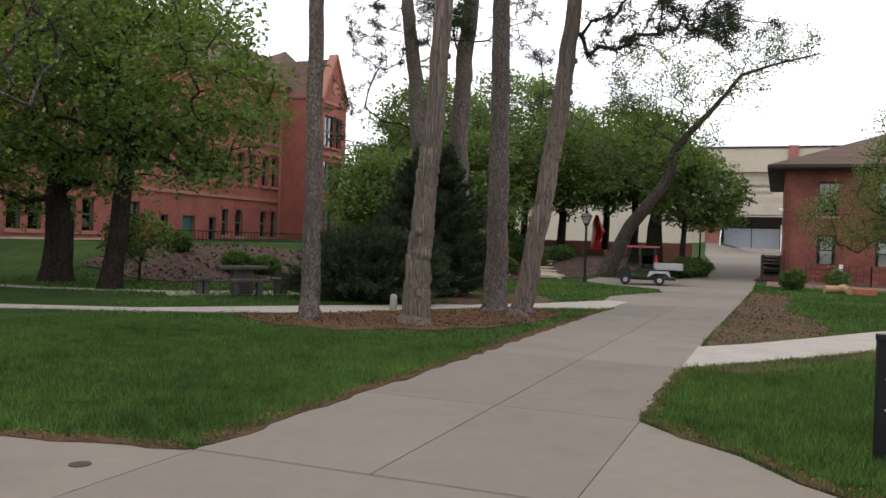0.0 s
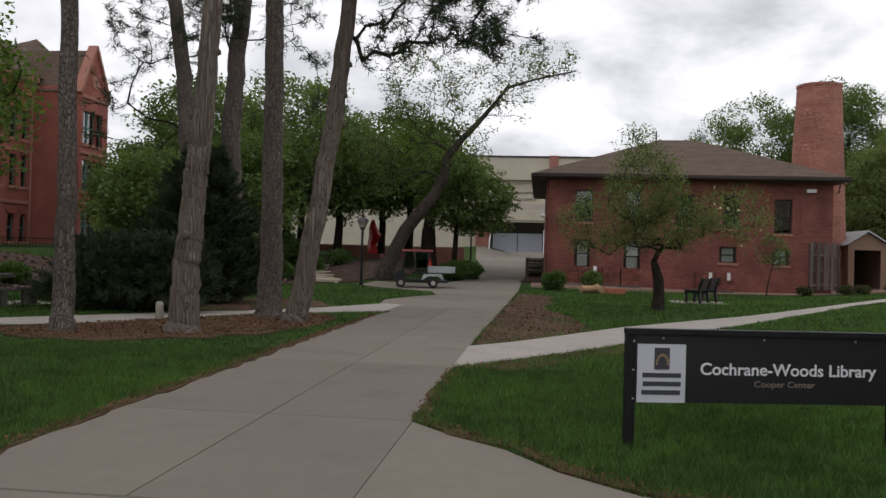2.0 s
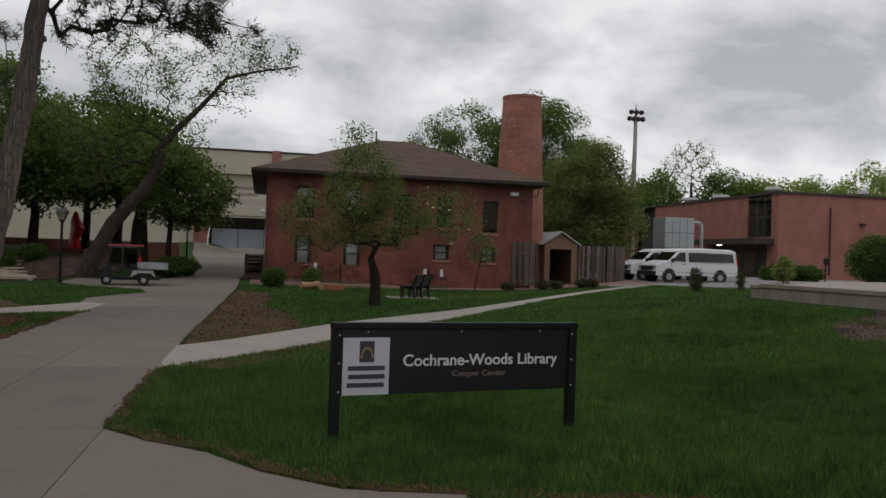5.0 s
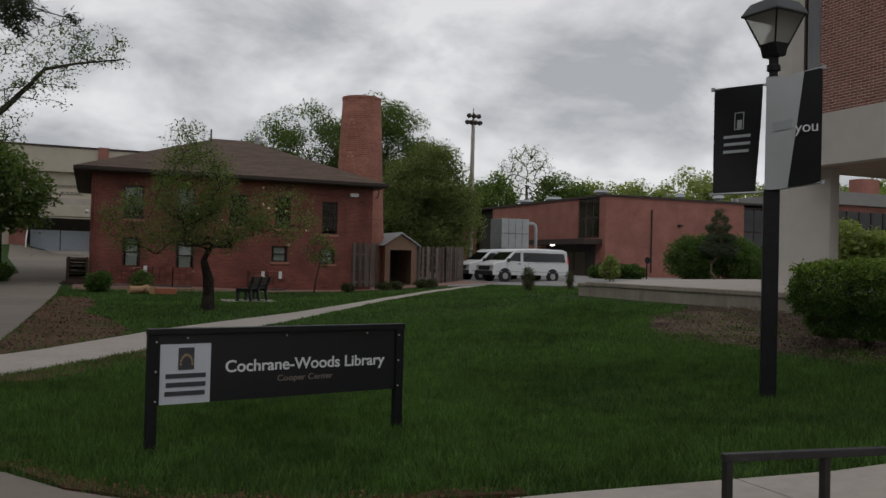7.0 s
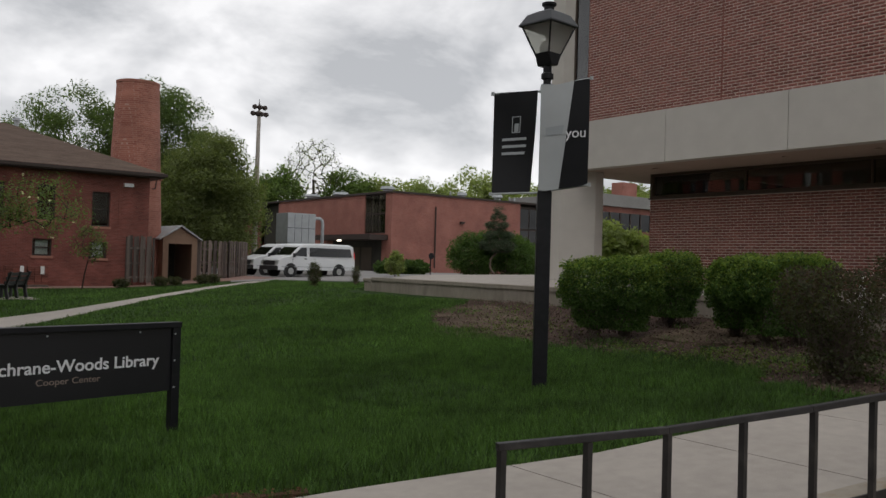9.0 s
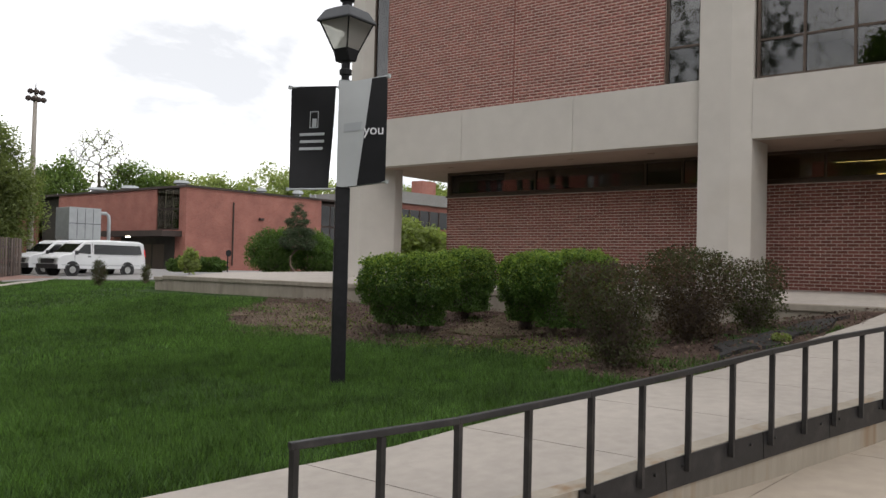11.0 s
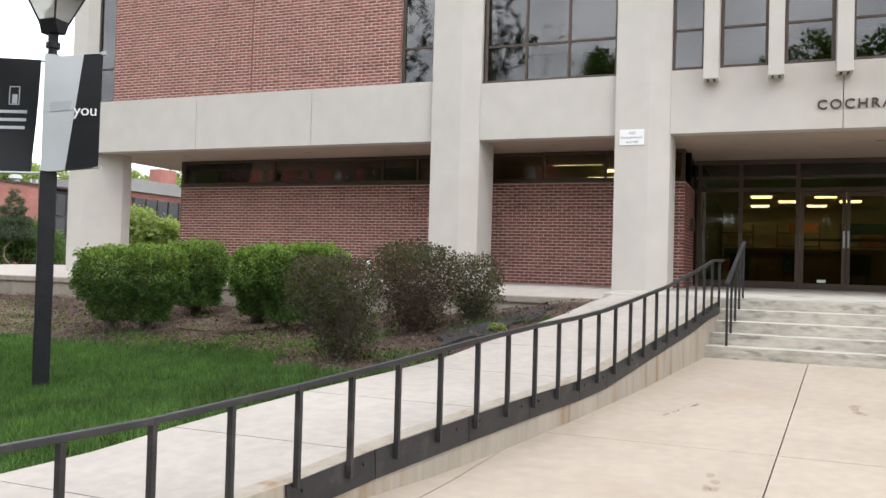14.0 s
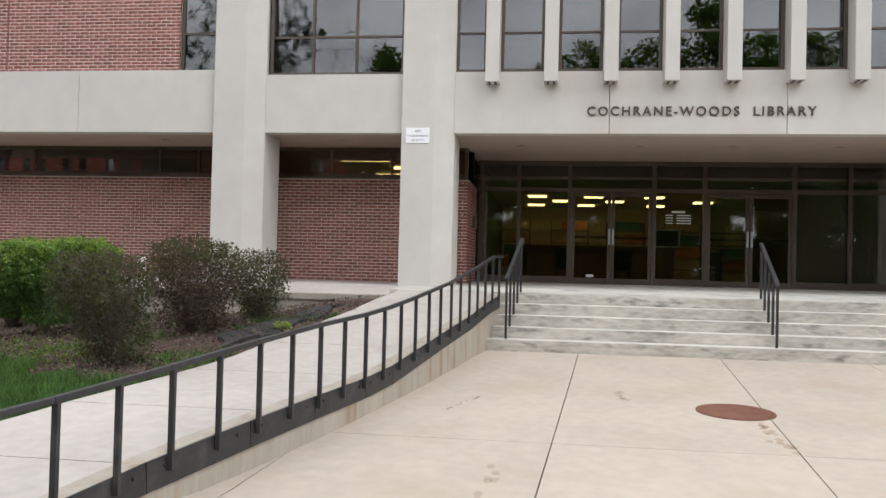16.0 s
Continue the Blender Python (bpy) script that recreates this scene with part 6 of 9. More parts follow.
far = anchored("distant_building", (70, 70, 0.5), "distant red brick and glass building", "building")
part("wall", Geo().box(64, 90, 58, 70, 0.3, 8.0), M_GYMBRICK, far)
part("roof", Geo().box(63.5, 90.5, 57.5, 70.5, 8.0, 9.2), M_ASPH, far)
part("window_band", Geo().box(63.8, 63.98, 58.5, 70, 5.6, 7.4).box(64, 90, 57.85, 57.98, 5.6, 7.4), M_VGLASS, far)
part("upper_block", Geo().box(82.6, 85.4, 70.6, 72.4, 0.3, 12.6), M_GYMBRICK, far)

for i in range(17):
    part("mullion", Geo().box(64.2 + i * 1.6, 64.35 + i * 1.6, 57.78, 57.849, 5.6, 7.4), M_EAVE, far)

# ---- rails ----
def make_ramp_rail():
    o = anchored("ramp_handrail", (5.7, 2.2, 0.3), "low black steel ramp railing with square posts and kick plate", "railing")
    rail_h = lambda x: lerp(x, [3.1, 3.6, 4.07, 4.52, 4.975, 5.44, 5.9, 6.36, 6.825, 7.29, 7.76, 8.23, 8.7, 9.17, 9.64, 10.11, 12.0, 12.75, 13.95, 14.6], [0.705, 0.718, 0.744, 0.785, 0.828, 0.866, 0.907, 0.954, 1.005, 1.042, 1.075, 1.098, 1.122, 1.152, 1.200, 1.250, 1.462, 1.59, 1.785, 1.80])
    top = lambda x: (x, rail_y(x) - 0.035, rail_h(x) + 0.012)
    xs = [3.15 + 0.4625 * i for i in range(6)] + [5.465 + 0.4665 * i for i in range(1, 20)]
    knots = [3.125, 4.07, 4.975, 5.9, 6.825, 7.76, 8.7, 9.35, 10.11, 11.5, 12.75, 13.95, 14.55]
    for a, b in zip(knots, knots[1:]):
        part("top_rail", Geo().slant(top(a), top(b), 0.042, 0.038), M_RAIL, o, bevel=0.006)
    for x in xs:
        p = top(x)
        low = 0.10 if x > 5.0 else 0.02
        part("post", Geo().slant((p[0], p[1], max(p[2] - 0.72, ramp_z(x) - low)), (p[0], p[1], p[2] - 0.016), 0.035, 0.035, (0, 1, 0)), M_RAIL, o)
    side = lambda x, dz: (x, rail_y(x) - 0.010, ramp_z(x) + dz)
    knots = [4.95, 5.74, 6.8, 7.76, 8.8, 9.5, 10.4, 11.58, 12.7, 13.8, 14.5]
    for a, b in zip(knots, knots[1:]):
        part("kick_plate", Geo().slant(side(a + 0.004, -0.095), side(b - 0.004, -0.095), 0.012, 0.20), M_RAIL, o, "scuffed black steel plate")
        for t in (0.15, 0.85):
            q = side(a + (b - a) * t, -0.06)
            part("bolt", Geo().wheel((q[0], q[1] - 0.012, q[2]), 0.012, 0.014, "y", 8), M_RAIL, o)


make_ramp_rail()


def make_stair_rail(y0, y1, label):
    """A handrail that climbs the steps from y0 below to y1 above."""
    o = anchored("stair_handrail", (13.9, y0, 0.6), label, "handrail", "stair handrails")
    z = lambda x: lerp(x, [13.74, 15.05], [1.44, 2.12])
    at = lambda x: y0 + (y1 - y0) * (x - 13.8) / 1.2
    part("top_rail", Geo().slant((13.74, at(13.74), z(13.74)), (15.05, at(15.05), z(15.05)), 0.06, 0.045), M_RAIL, o, bevel=0.008)
    for i, x in enumerate((13.80, 14.10, 14.41, 14.71, 15.0)):
        base = 0.355 + 0.172 * (i + 1) if i < 4 else 1.215
        part("post", Geo().slant((x, at(x), base - 0.02), (x, at(x), z(x) - 0.01), 0.036, 0.036, (0, 1, 0)), M_RAIL, o)


make_stair_rail(0.60, 0.43, "black steel stair handrail beside the ramp")
make_stair_rail(-3.44, -3.485, "black steel stair handrail amid the steps")

hole = anchored("manhole_cover", (9.82, -2.03, 0.2), "round rusty cast-iron manhole cover set in the court", "manhole cover")
mz = plaza_z(9.82)
tilt = (plaza_z(10.1) - plaza_z(9.5)) / 0.6
for nm, prof_ in (("ring", [(0.40, 0), (0.40, 0.040), (0.37, 0.040), (0.37, 0.034)]), ("lid", [(0.365, 0.01), (0.365, 0.042), (0.30, 0.046), (0.29, 0.043), (0.10, 0.046), (0.09, 0.043)])):
    g = Geo().lathe((9.82, -2.03, mz - 0.03), prof_, 32)
    g.v = [(x, y, z + tilt * (x - 9.82)) for x, y, z in g.v]
    part(nm, g, M_RUST, hole)


# ---- the library sign on the lawn ----
def make_sign():
    a = math.degrees(math.atan2(7.55 - 7.13, 3.12 - 0.81))
    o = thing("library_sign", (0.865, 7.172, 0.0), "black metal campus sign with white lettering on two posts", "sign", rz=a)
    w = 2.295
    part("post", Geo().box(-0.04, 0.04, -0.035, 0.045, -0.1, 0.985), M_BLACK, o, bevel=0.006)
    part("post", Geo().box(w - 0.04, w + 0.04, -0.035, 0.045, -0.1, 0.985), M_BLACK, o, bevel=0.006)
    part("top_bar", Geo().box(-0.045, w + 0.045, -0.045, 0.05, 0.955, 1.005), M_BLACK, o, bevel=0.006)
    part("panel", Geo().box(0.041, w - 0.041, -0.004, 0.022, 0.385, 0.954), M_SIGNB, o)
    crest = part("crest_panel", Geo().box(0.06, 0.475, -0.010, -0.0045, 0.385, 0.875), M_SIGNW, o, "white crest panel")
    part("crest", Geo().box(0.205, 0.335, -0.016, -0.0105, 0.665, 0.845), M_INKD, crest)
    arch = Geo()
    for i in range(9):
        t0 = math.pi * i / 8
        arch.box(0.272 - 0.048 * math.cos(t0) - 0.008, 0.272 - 0.048 * math.cos(t0) + 0.008, -0.019, -0.0165, 0.70 + 0.075 * math.sin(t0), 0.722 + 0.075 * math.sin(t0))
    part("arch", arch, M_INKT, crest)
    for i, (u, v) in enumerate(((0.105, 0.435), (0.11, 0.435), (0.10, 0.43))):
        z = 0.595 - i * 0.072
        part("name_bar", Geo().box(u, v, -0.014, -0.0105, z, z + 0.038), M_INKD, crest)
    letters("title", "Cochrane-Woods Library", M_INKW, o, (0.60, -0.006, 0.625), 0.142, 90, 0, spread=1.03, depth=0.003, label="white sans-serif title letters", bold=0.002)
    letters("subtitle", "Cooper Center", M_INKR, o, (1.07, -0.006, 0.525), 0.075, 90, 0, spread=1.12, depth=0.002, label="dull pink subtitle letters")
    for x, z in ((0.02, 0.9), (0.02, 0.66), (0.02, 0.42), (w - 0.02, 0.9), (w - 0.02, 0.66), (w - 0.02, 0.42), (0.28, 0.925), (1.15, 0.925), (1.95, 0.925)):
        part("screw", Geo().wheel((x, -0.038 if x < 0.1 or x > 2.2 else -0.008, z), 0.009, 0.012, "y", 8), M_GALV, o)


make_sign()


# ---- street lamps ----
def lamp_head(o, z, s=1.0, turn=0.0):
    before = set(o.children)
    lamp_parts(o, z, s)
    for c in o.children:
        if c not in before:
            c.rotation_euler = (0, 0, radians(turn))


def lamp_parts(o, z, s):
    part("collar", Geo().lathe((0, 0, z), [(0.055 * s, 0), (0.055 * s, 0.08 * s), (0.085 * s, 0.09 * s), (0.085 * s, 0.16 * s), (0.06 * s, 0.17 * s), (0.06 * s, 0.28 * s)], 16), M_BLACK, o)
    b, t, h0, h1 = 0.10 * s, 0.255 * s, z + 0.36 * s, z + 0.80 * s
    part("cup", Geo().prism([(-0.07 * s, z + 0.27 * s), (0.07 * s, z + 0.27 * s), (b + 0.03 * s, h0 + 0.08 * s), (-b - 0.03 * s, h0 + 0.08 * s)], "y", -0.13 * s, 0.13 * s), M_BLACK, o, bevel=0.01)
    fr = Geo()
    for sx in (-1, 1):
        for sy in (-1, 1):
            fr.slant((sx * b, sy * b, h0), (sx * t, sy * t, h1), 0.022 * s, 0.022 * s, (sy, -sx, 0))
    part("lantern_frame", fr, M_BLACK, o)
    for rx, ry in ((1, 0), (-1, 0), (0, 1), (0, -1)):
        c = []
        for k, hh in ((b, h0), (t, h1)):
            for e in ((-1, 1) if k == b else (1, -1)):
                c.append((rx * k + (e * k if rx == 0 else 0), ry * k + (e * k if ry == 0 else 0), hh))
        part("lantern_pane", Geo().quad(*c), M_LANT, o, "frosted lantern glass").visible_shadow = False
    part("reflector", Geo().lathe((0, 0, h0 + 0.02 * s), [(0.05 * s, 0), (0.11 * s, 0.08 * s), (0.12 * s, 0.16 * s), (0.07 * s, 0.22 * s), (0.02 * s, 0.24 * s)], 14), M_WHITE, o, smooth=True)
    r = Geo()
    k = len(r.v)
    lev = ((0.295, 0.80), (0.295, 0.825), (0.215, 0.97), (0.12, 1.02))
    for q, hh in lev:
        for sx, sy in ((-1, -1), (1, -1), (1, 1), (-1, 1)):
            r.v.append((sx * q * s, sy * q * s, z + hh * s))
    for i in range(3):
        for j in range(4):
            r.f.append((i * 4 + j, i * 4 + (j + 1) % 4, i * 4 + 4 + (j + 1) % 4, i * 4 + 4 + j))
    r.f += [(3, 2, 1, 0), (12, 13, 14, 15)]
    part("lantern_roof", r, M_LROOF, o, "dark grey sheet roof", bevel=0.01)
    part("finial", Geo().lathe((0, 0, z + 1.02 * s), [(0.07 * s, 0), (0.07 * s, 0.07 * s), (0.10 * s, 0.09 * s), (0.10 * s, 0.12 * s), (0.05 * s, 0.13 * s)], 14), M_BLACK, o)


M_LANT = glass_material("lantern_glass", (0.80, 0.80, 0.76), 1.5, 0.15)
_n, _l = M_LANT.node_tree.nodes, M_LANT.node_tree.links
_t = _n.new("ShaderNodeBsdfTranslucent")
_t.inputs["Color"].default_value = (0.85, 0.84, 0.80, 1)
_m = _n.new("ShaderNodeMixShader")
_m.inputs[0].default_value = 0.45
_l.new(_n["Material Output"].inputs["Surface"].links[0].from_socket, _m.inputs[1])
_l.new(_t.outputs["BSDF"], _m.inputs[2])
_l.new(_m.outputs["Shader"], _n["Material Output"].inputs["Surface"])
M_LROOF = material("dull_grey_sheet", (0.055, 0.057, 0.062), 0.5, 0.3, vary=0.2, scale=6.0)


def make_lamp():
    o = thing("street_lamp", (7.44, 7.29, 0.10), "black square lamp post with a lantern and two campus banners", "street lamp", rz=-40)
    part("post", Geo().box(-0.085, 0.085, -0.085, 0.085, -0.1, 2.40), M_BLACK, o, bevel=0.01)
    part("pole", Geo().lathe((0, 0, 2.38), [(0.055, 0), (0.055, 1.32)], 16), M_BLACK, o)
    part("bracket_collar", Geo().box(-0.075, 0.075, -0.075, 0.075, 3.60, 3.68), M_GALV, o)
    part("bracket_collar", Geo().box(-0.075, 0.075, -0.075, 0.075, 2.40, 2.46), M_BLACK, o)
    lamp_head(o, 3.68, 0.87, 45)
    for side, tilt in ((-1, -0.10), (1, 0.13)):
        x0, x1 = (-0.08, 0.47) if side > 0 else (-0.63, -0.11)
        yaw = radians(24 if side > 0 else 16)
        top, bot = (3.64, 2.40) if side > 0 else (3.62, 2.40)
        def at(u, v):
            x = x0 + (x1 - x0) * u - (0.06 * u * (1 - v) ** 1.5 if side < 0 else 0.0)
            zz = bot + (top - bot) * v + (abs(x) * tilt if side > 0 else -abs(x) * 0.06)
            y = (-0.10 - (x + 0.08) * math.tan(yaw) if side > 0 else abs(x) * math.tan(yaw) * 0.4) + 0.045 * math.sin(4.2 * v + 1.6 * u + side) * (1 if side < 0 else 0.35)
            return (x, y, zz)
        n, m = 6, 14
        def sheet(u0, u1f, mat, name, parent, lab, lift=0.0):
            gg = Geo()
            for layer in (0, 1):
                for j in range(m + 1):
                    v = j / m
                    a, c = (u0(v), u1f(v))
                    for i in range(n + 1):
                        p = at(a + (c - a) * i / n, v)
                        gg.v.append((p[0], p[1] - lift + 0.006 * layer, p[2]))
            L = (n + 1) * (m + 1)
            for j in range(m):
                for i in range(n):
                    q = j * (n + 1) + i
                    gg.f.append((q, q + 1, q + n + 2, q + n + 1))
                    gg.f.append((L + q, L + q + n + 1, L + q + n + 2, L + q + 1))
            return part(name, gg, mat, parent, lab, smooth=True)
        if side > 0:
            ban = sheet(lambda v: 0.0, lambda v: 0.42 + 0.26 * v, M_CLOTHG, "banner", o, "grey half of a two-tone vinyl banner")
            sheet(lambda v: 0.42 + 0.26 * v, lambda v: 1.0, M_CLOTH, "banner_dark", ban, "black half of the banner")
        else:
            ban = sheet(lambda v: 0.0, lambda v: 1.0, M_CLOTH, "banner", o, "black vinyl campus banner with a small crest")
        for v in (0.0, 1.0):
            pa, pb = at(0 if side > 0 else 1, v), at(1.03 if side > 0 else -0.03, v)
            part("banner_arm", Geo().tube([(0, 0, pa[2]), pb], [0.014, 0.012], 8).lathe((pb[0], pb[1], pb[2] - 0.02), [(0.022, 0), (0.022, 0.04)], 10), M_GALV, o)
        if side > 0:
            p = at(0.53, 0.49)
            slope = math.degrees(math.atan2(at(1, 0.5)[1] - at(0, 0.5)[1], x1 - x0))
            letters("slogan", "you", M_INKW, ban, (p[0], p[1] - 0.012, p[2] - 0.02), 0.17, 90, slope, spread=1.0, depth=0.003)
            part("logo_bar", Geo().quad(*[(c[0], c[1] - 0.008, c[2]) for c in (at(0.12, 0.52), at(0.46, 0.52), at(0.50, 0.60), at(0.12, 0.60))]), M_INKG, ban)
        else:
            def print_on(g_, u0, u1, v0, v1):
                """A flat printed patch that follows the cloth."""
                return g_.quad(*[(c[0], c[1] - 0.010, c[2]) for c in (at(u0, v0), at(u1, v0), at(u1, v1), at(u0, v1))])
            f = Geo()
            for u0, u1, v0, v1 in ((0.44, 0.64, 0.60, 0.608), (0.44, 0.64, 0.752, 0.76), (0.44, 0.458, 0.608, 0.752), (0.622, 0.64, 0.608, 0.752), (0.50, 0.60, 0.61, 0.69)):
                print_on(f, u0, u1, v0, v1)
            part("crest", f, M_INKG, ban)
            for i, (u0, u1) in enumerate(((0.22, 0.80), (0.23, 0.80), (0.22, 0.78))):
                part("name_bar", print_on(Geo(), u0, u1, 0.525 - 0.07 * i, 0.552 - 0.07 * i), M_INKG, ban)


make_lamp()


def make_far_lamp(at):
    o = thing("street_lamp", at, "black campus lamp post with a glass lantern", "street lamp", "campus lamps")
    part("post", Geo().lathe((0, 0, -0.1), [(0.10, 0), (0.10, 0.2), (0.06, 0.3), (0.05, 2.4)], 10), M_BLACK, o)
    lamp_head(o, 2.25, 0.78)


make_far_lamp((-7.9, 37.2, 0.05))
make_far_lamp((-4.6, 57.0, 0.6))
make_far_lamp((-7.6, 57.0, 0.6))

flood = anchored("floodlight_pole", (27.1, 58.2, 0.4), "tall tapered steel pole with a cluster of sports floodlights", "light pole")
part("pole", Geo().tube([(27.1, 58.2, 0.2), (27.15, 58.2, 12.65)], [0.24, 0.13], 12), M_WALK, flood, "pale tapered pole")
part("crossarm", Geo().slant((26.6, 58.2, 12.35), (27.7, 58.2, 12.35), 0.08, 0.08).slant((26.6, 58.2, 12.9), (27.7, 58.2, 12.9), 0.08, 0.08).tube([(27.15, 58.2, 12.5), (27.15, 58.2, 13.2)], [0.08, 0.06], 8), M_EAVE, flood)
for dz, xs in ((12.4, (26.62, 26.97, 27.32, 27.67)), (12.9, (26.75, 27.15, 27.55))):
    for x in xs:
        part("floodlight", Geo().lathe((x, 58.1, dz - 0.18), [(0.08, 0.0), (0.19, 0.10), (0.20, 0.24), (0.11, 0.34)], 10), M_EAVE, flood)
part("lightning_rod", Geo().tube([(27.15, 58.2, 13.2), (27.15, 58.2, 13.5)], [0.03, 0.02], 6), M_EAVE, flood)


# ---- notice on the column ----
notice = anchored("notice_sign", (16.18, 2.46, 3.93), "small white metal notice on the concrete column", "sign")
part("plate", Geo().box(16.186, 16.198, 2.24, 2.69, 3.93, 4.22), M_WHITE, notice, bevel=0.004)
letters("notice_line", "NO", M_INKD, notice, (16.185, 2.517, 4.13), 0.075, 90, -90, depth=0.001)
letters("notice_line", "SKATEBOARDING", M_INKD, notice, (16.185, 2.660, 4.052), 0.048, 90, -90, spread=1.0, depth=0.001)
letters("notice_line", "ALLOWED", M_INKD, notice, (16.185, 2.575, 3.972), 0.050, 90, -90, spread=1.0, depth=0.001)

# ---- trees ----
def sample_blobs(rng, blobs, n, inner=0.25, power=0.45):
    """Points in the outer part of a set of ellipsoids: (cx, cy, cz, rx, ry, rz)."""
    vol = np.array([b[3] * b[4] * b[5] for b in blobs])
    pick = rng.choice(len(blobs), n, p=vol / vol.sum())
    d = rng.normal(size=(n, 3))
    d /= np.linalg.norm(d, axis=1, keepdims=True)
    r = rng.uniform(inner, 1.0, n) ** power
    b = np.array(blobs)[pick]
    return b[:, :3] + d * r[:, None] * b[:, 3:]


def skeleton(rng, trunk, targets, wander=0.10, upto=None):
    """Grows a branch from the nearest wood to each target in turn."""
    pos = [np.array(p, float) for p in trunk]
    par = [-1] + list(range(len(trunk) - 1))
    tips = []
    first = max(1, int(len(trunk) * 0.45)) if upto is None else upto
    start = pos[first]
    order = np.argsort(np.linalg.norm(targets - start, axis=1))
    for k in order:
        t = targets[k]
        arr = np.array(pos[first:])
        dist = np.linalg.norm(arr - t, axis=1) + np.maximum(0, arr[:, 2] - t[2]) * 0.9
        j = int(np.argmin(dist)) + first
        a = pos[j]
        length = np.linalg.norm(t - a)
        n = max(2, min(7, int(length / 0.45)))
        prev = j
        side = rng.normal(size=3) * wander * length
        for i in range(1, n + 1):
            u = i / n
            p = a + (t - a) * u + side * math.sin(math.pi * u) + np.array([0, 0, 0.10 * length * math.sin(math.pi * u)])
            pos.append(p + rng.normal(size=3) * 0.02)
            par.append(prev)
            prev = len(pos) - 1
        tips.append(prev)
    return np.array(pos), par, tips


def wood_mesh(name, pos, par, mat, r_tip, r_base, trunk_n, sides=6, trunk_r=None):
    """Tapering limbs: each is as thick as the twigs that it carries demand."""
    n = len(pos)
    load = np.zeros(n)
    kids = [0] * n
    for p in par:
        if p >= 0:
            kids[p] += 1
    for i in range(n - 1, -1, -1):
        if kids[i] == 0:
            load[i] += 1
        if par[i] >= 0:
            load[par[i]] += load[i]
    top = load.max()
    rad = r_tip + (r_base - r_tip) * (load / top) ** 0.62
    if trunk_r:
        for i, r in enumerate(trunk_r):
            rad[i] = r
    v, f = [], []
    ang = np.linspace(0, 2 * np.pi, sides, endpoint=False)
    for i in range(n):
        p = par[i]
        if p < 0:
            continue
        d = pos[i] - pos[p]
        ln = np.linalg.norm(d)
        if ln < 1e-5:
            continue
        d /= ln
        s = np.cross(d, (0.31, 0.95, 0.05))
        s /= np.linalg.norm(s) + 1e-9
        u = np.cross(s, d)
        ra = min(rad[p], rad[i] * 1.35) if p >= trunk_n else (rad[p] if i < trunk_n else min(rad[p], rad[i] * 1.25))
        k = len(v)
        for c, r in ((pos[p] - d * ra * 0.15, ra), (pos[i] + d * rad[i] * 0.1, rad[i])):
            for a in ang:
                v.append(c + s * (r * math.cos(a)) + u * (r * math.sin(a)))
        for j in range(sides):
            q = (j + 1) % sides
            f.append((k + j, k + q, k + sides + q, k + sides + j))
    return fast_mesh(name, v, f, mat, True)


def leaf_cards(rng, centres, spread, per, size, flat=0.45, droop=0.0):
    """Loose leaves round the twig ends: pointed four-cornered blades, each with its own lie."""
    n = len(centres) * per
    d = rng.normal(size=(n, 3))
    d *= (rng.random(n) ** 0.45 * 1.9 * spread / np.linalg.norm(d, axis=1))[:, None]
    c = np.repeat(centres, per, axis=0) + d * np.array([1, 1, 0.75])
    c[:, 2] -= droop * rng.random(n)
    up = rng.normal(size=(n, 3)) * 0.75 + np.array([0, 0, 0.55 / (flat + 0.1)])
    up /= np.linalg.norm(up, axis=1, keepdims=True)
    a = np.cross(up, rng.normal(size=(n, 3)))
    a /= np.linalg.norm(a, axis=1, keepdims=True) + 1e-9
    b = np.cross(a, up)
    s = size * rng.uniform(0.55, 1.25, n)[:, None]
    v = np.stack([c - a * s * 0.5, c + b * s * 0.36 - a * s * 0.05, c + a * s * 0.6, c - b * s * 0.36 - a * s * 0.05], 1).reshape(-1, 3)
    f = np.arange(n * 4).reshape(n, 4)
    return v, f


def make_tree(name, at, trunk, trunk_r, blobs, targets, per, size, bark, leaf, label, seed, spread=0.35, r_tip=0.012, category="tree", extra=0, flat=0.45, group="", skip=None, sides=6, droop=0.0, r_base=None):
    rng = np.random.default_rng(seed)
    o = thing(name, at, label, category, group)
    tg = sample_blobs(rng, blobs, targets)
    if skip:
        tg = tg[[not skip(p) for p in tg]]
    pos, par, tips = skeleton(rng, trunk, tg)
    part("trunk", wood_mesh("trunk", pos, par, bark, r_tip, r_base or trunk_r[-1], len(trunk), sides, trunk_r), bark, o)
    cen = pos[tips]
    if extra:
        ids = rng.choice(np.arange(len(trunk), len(pos)), extra)
        cen = np.concatenate([cen, pos[ids]])
    v, f = leaf_cards(rng, cen, spread, per, size, flat, droop)
    part("crown", fast_mesh("crown", v, f, leaf), leaf, o)
    return o


def gz(x, y):
    return land(x, y)


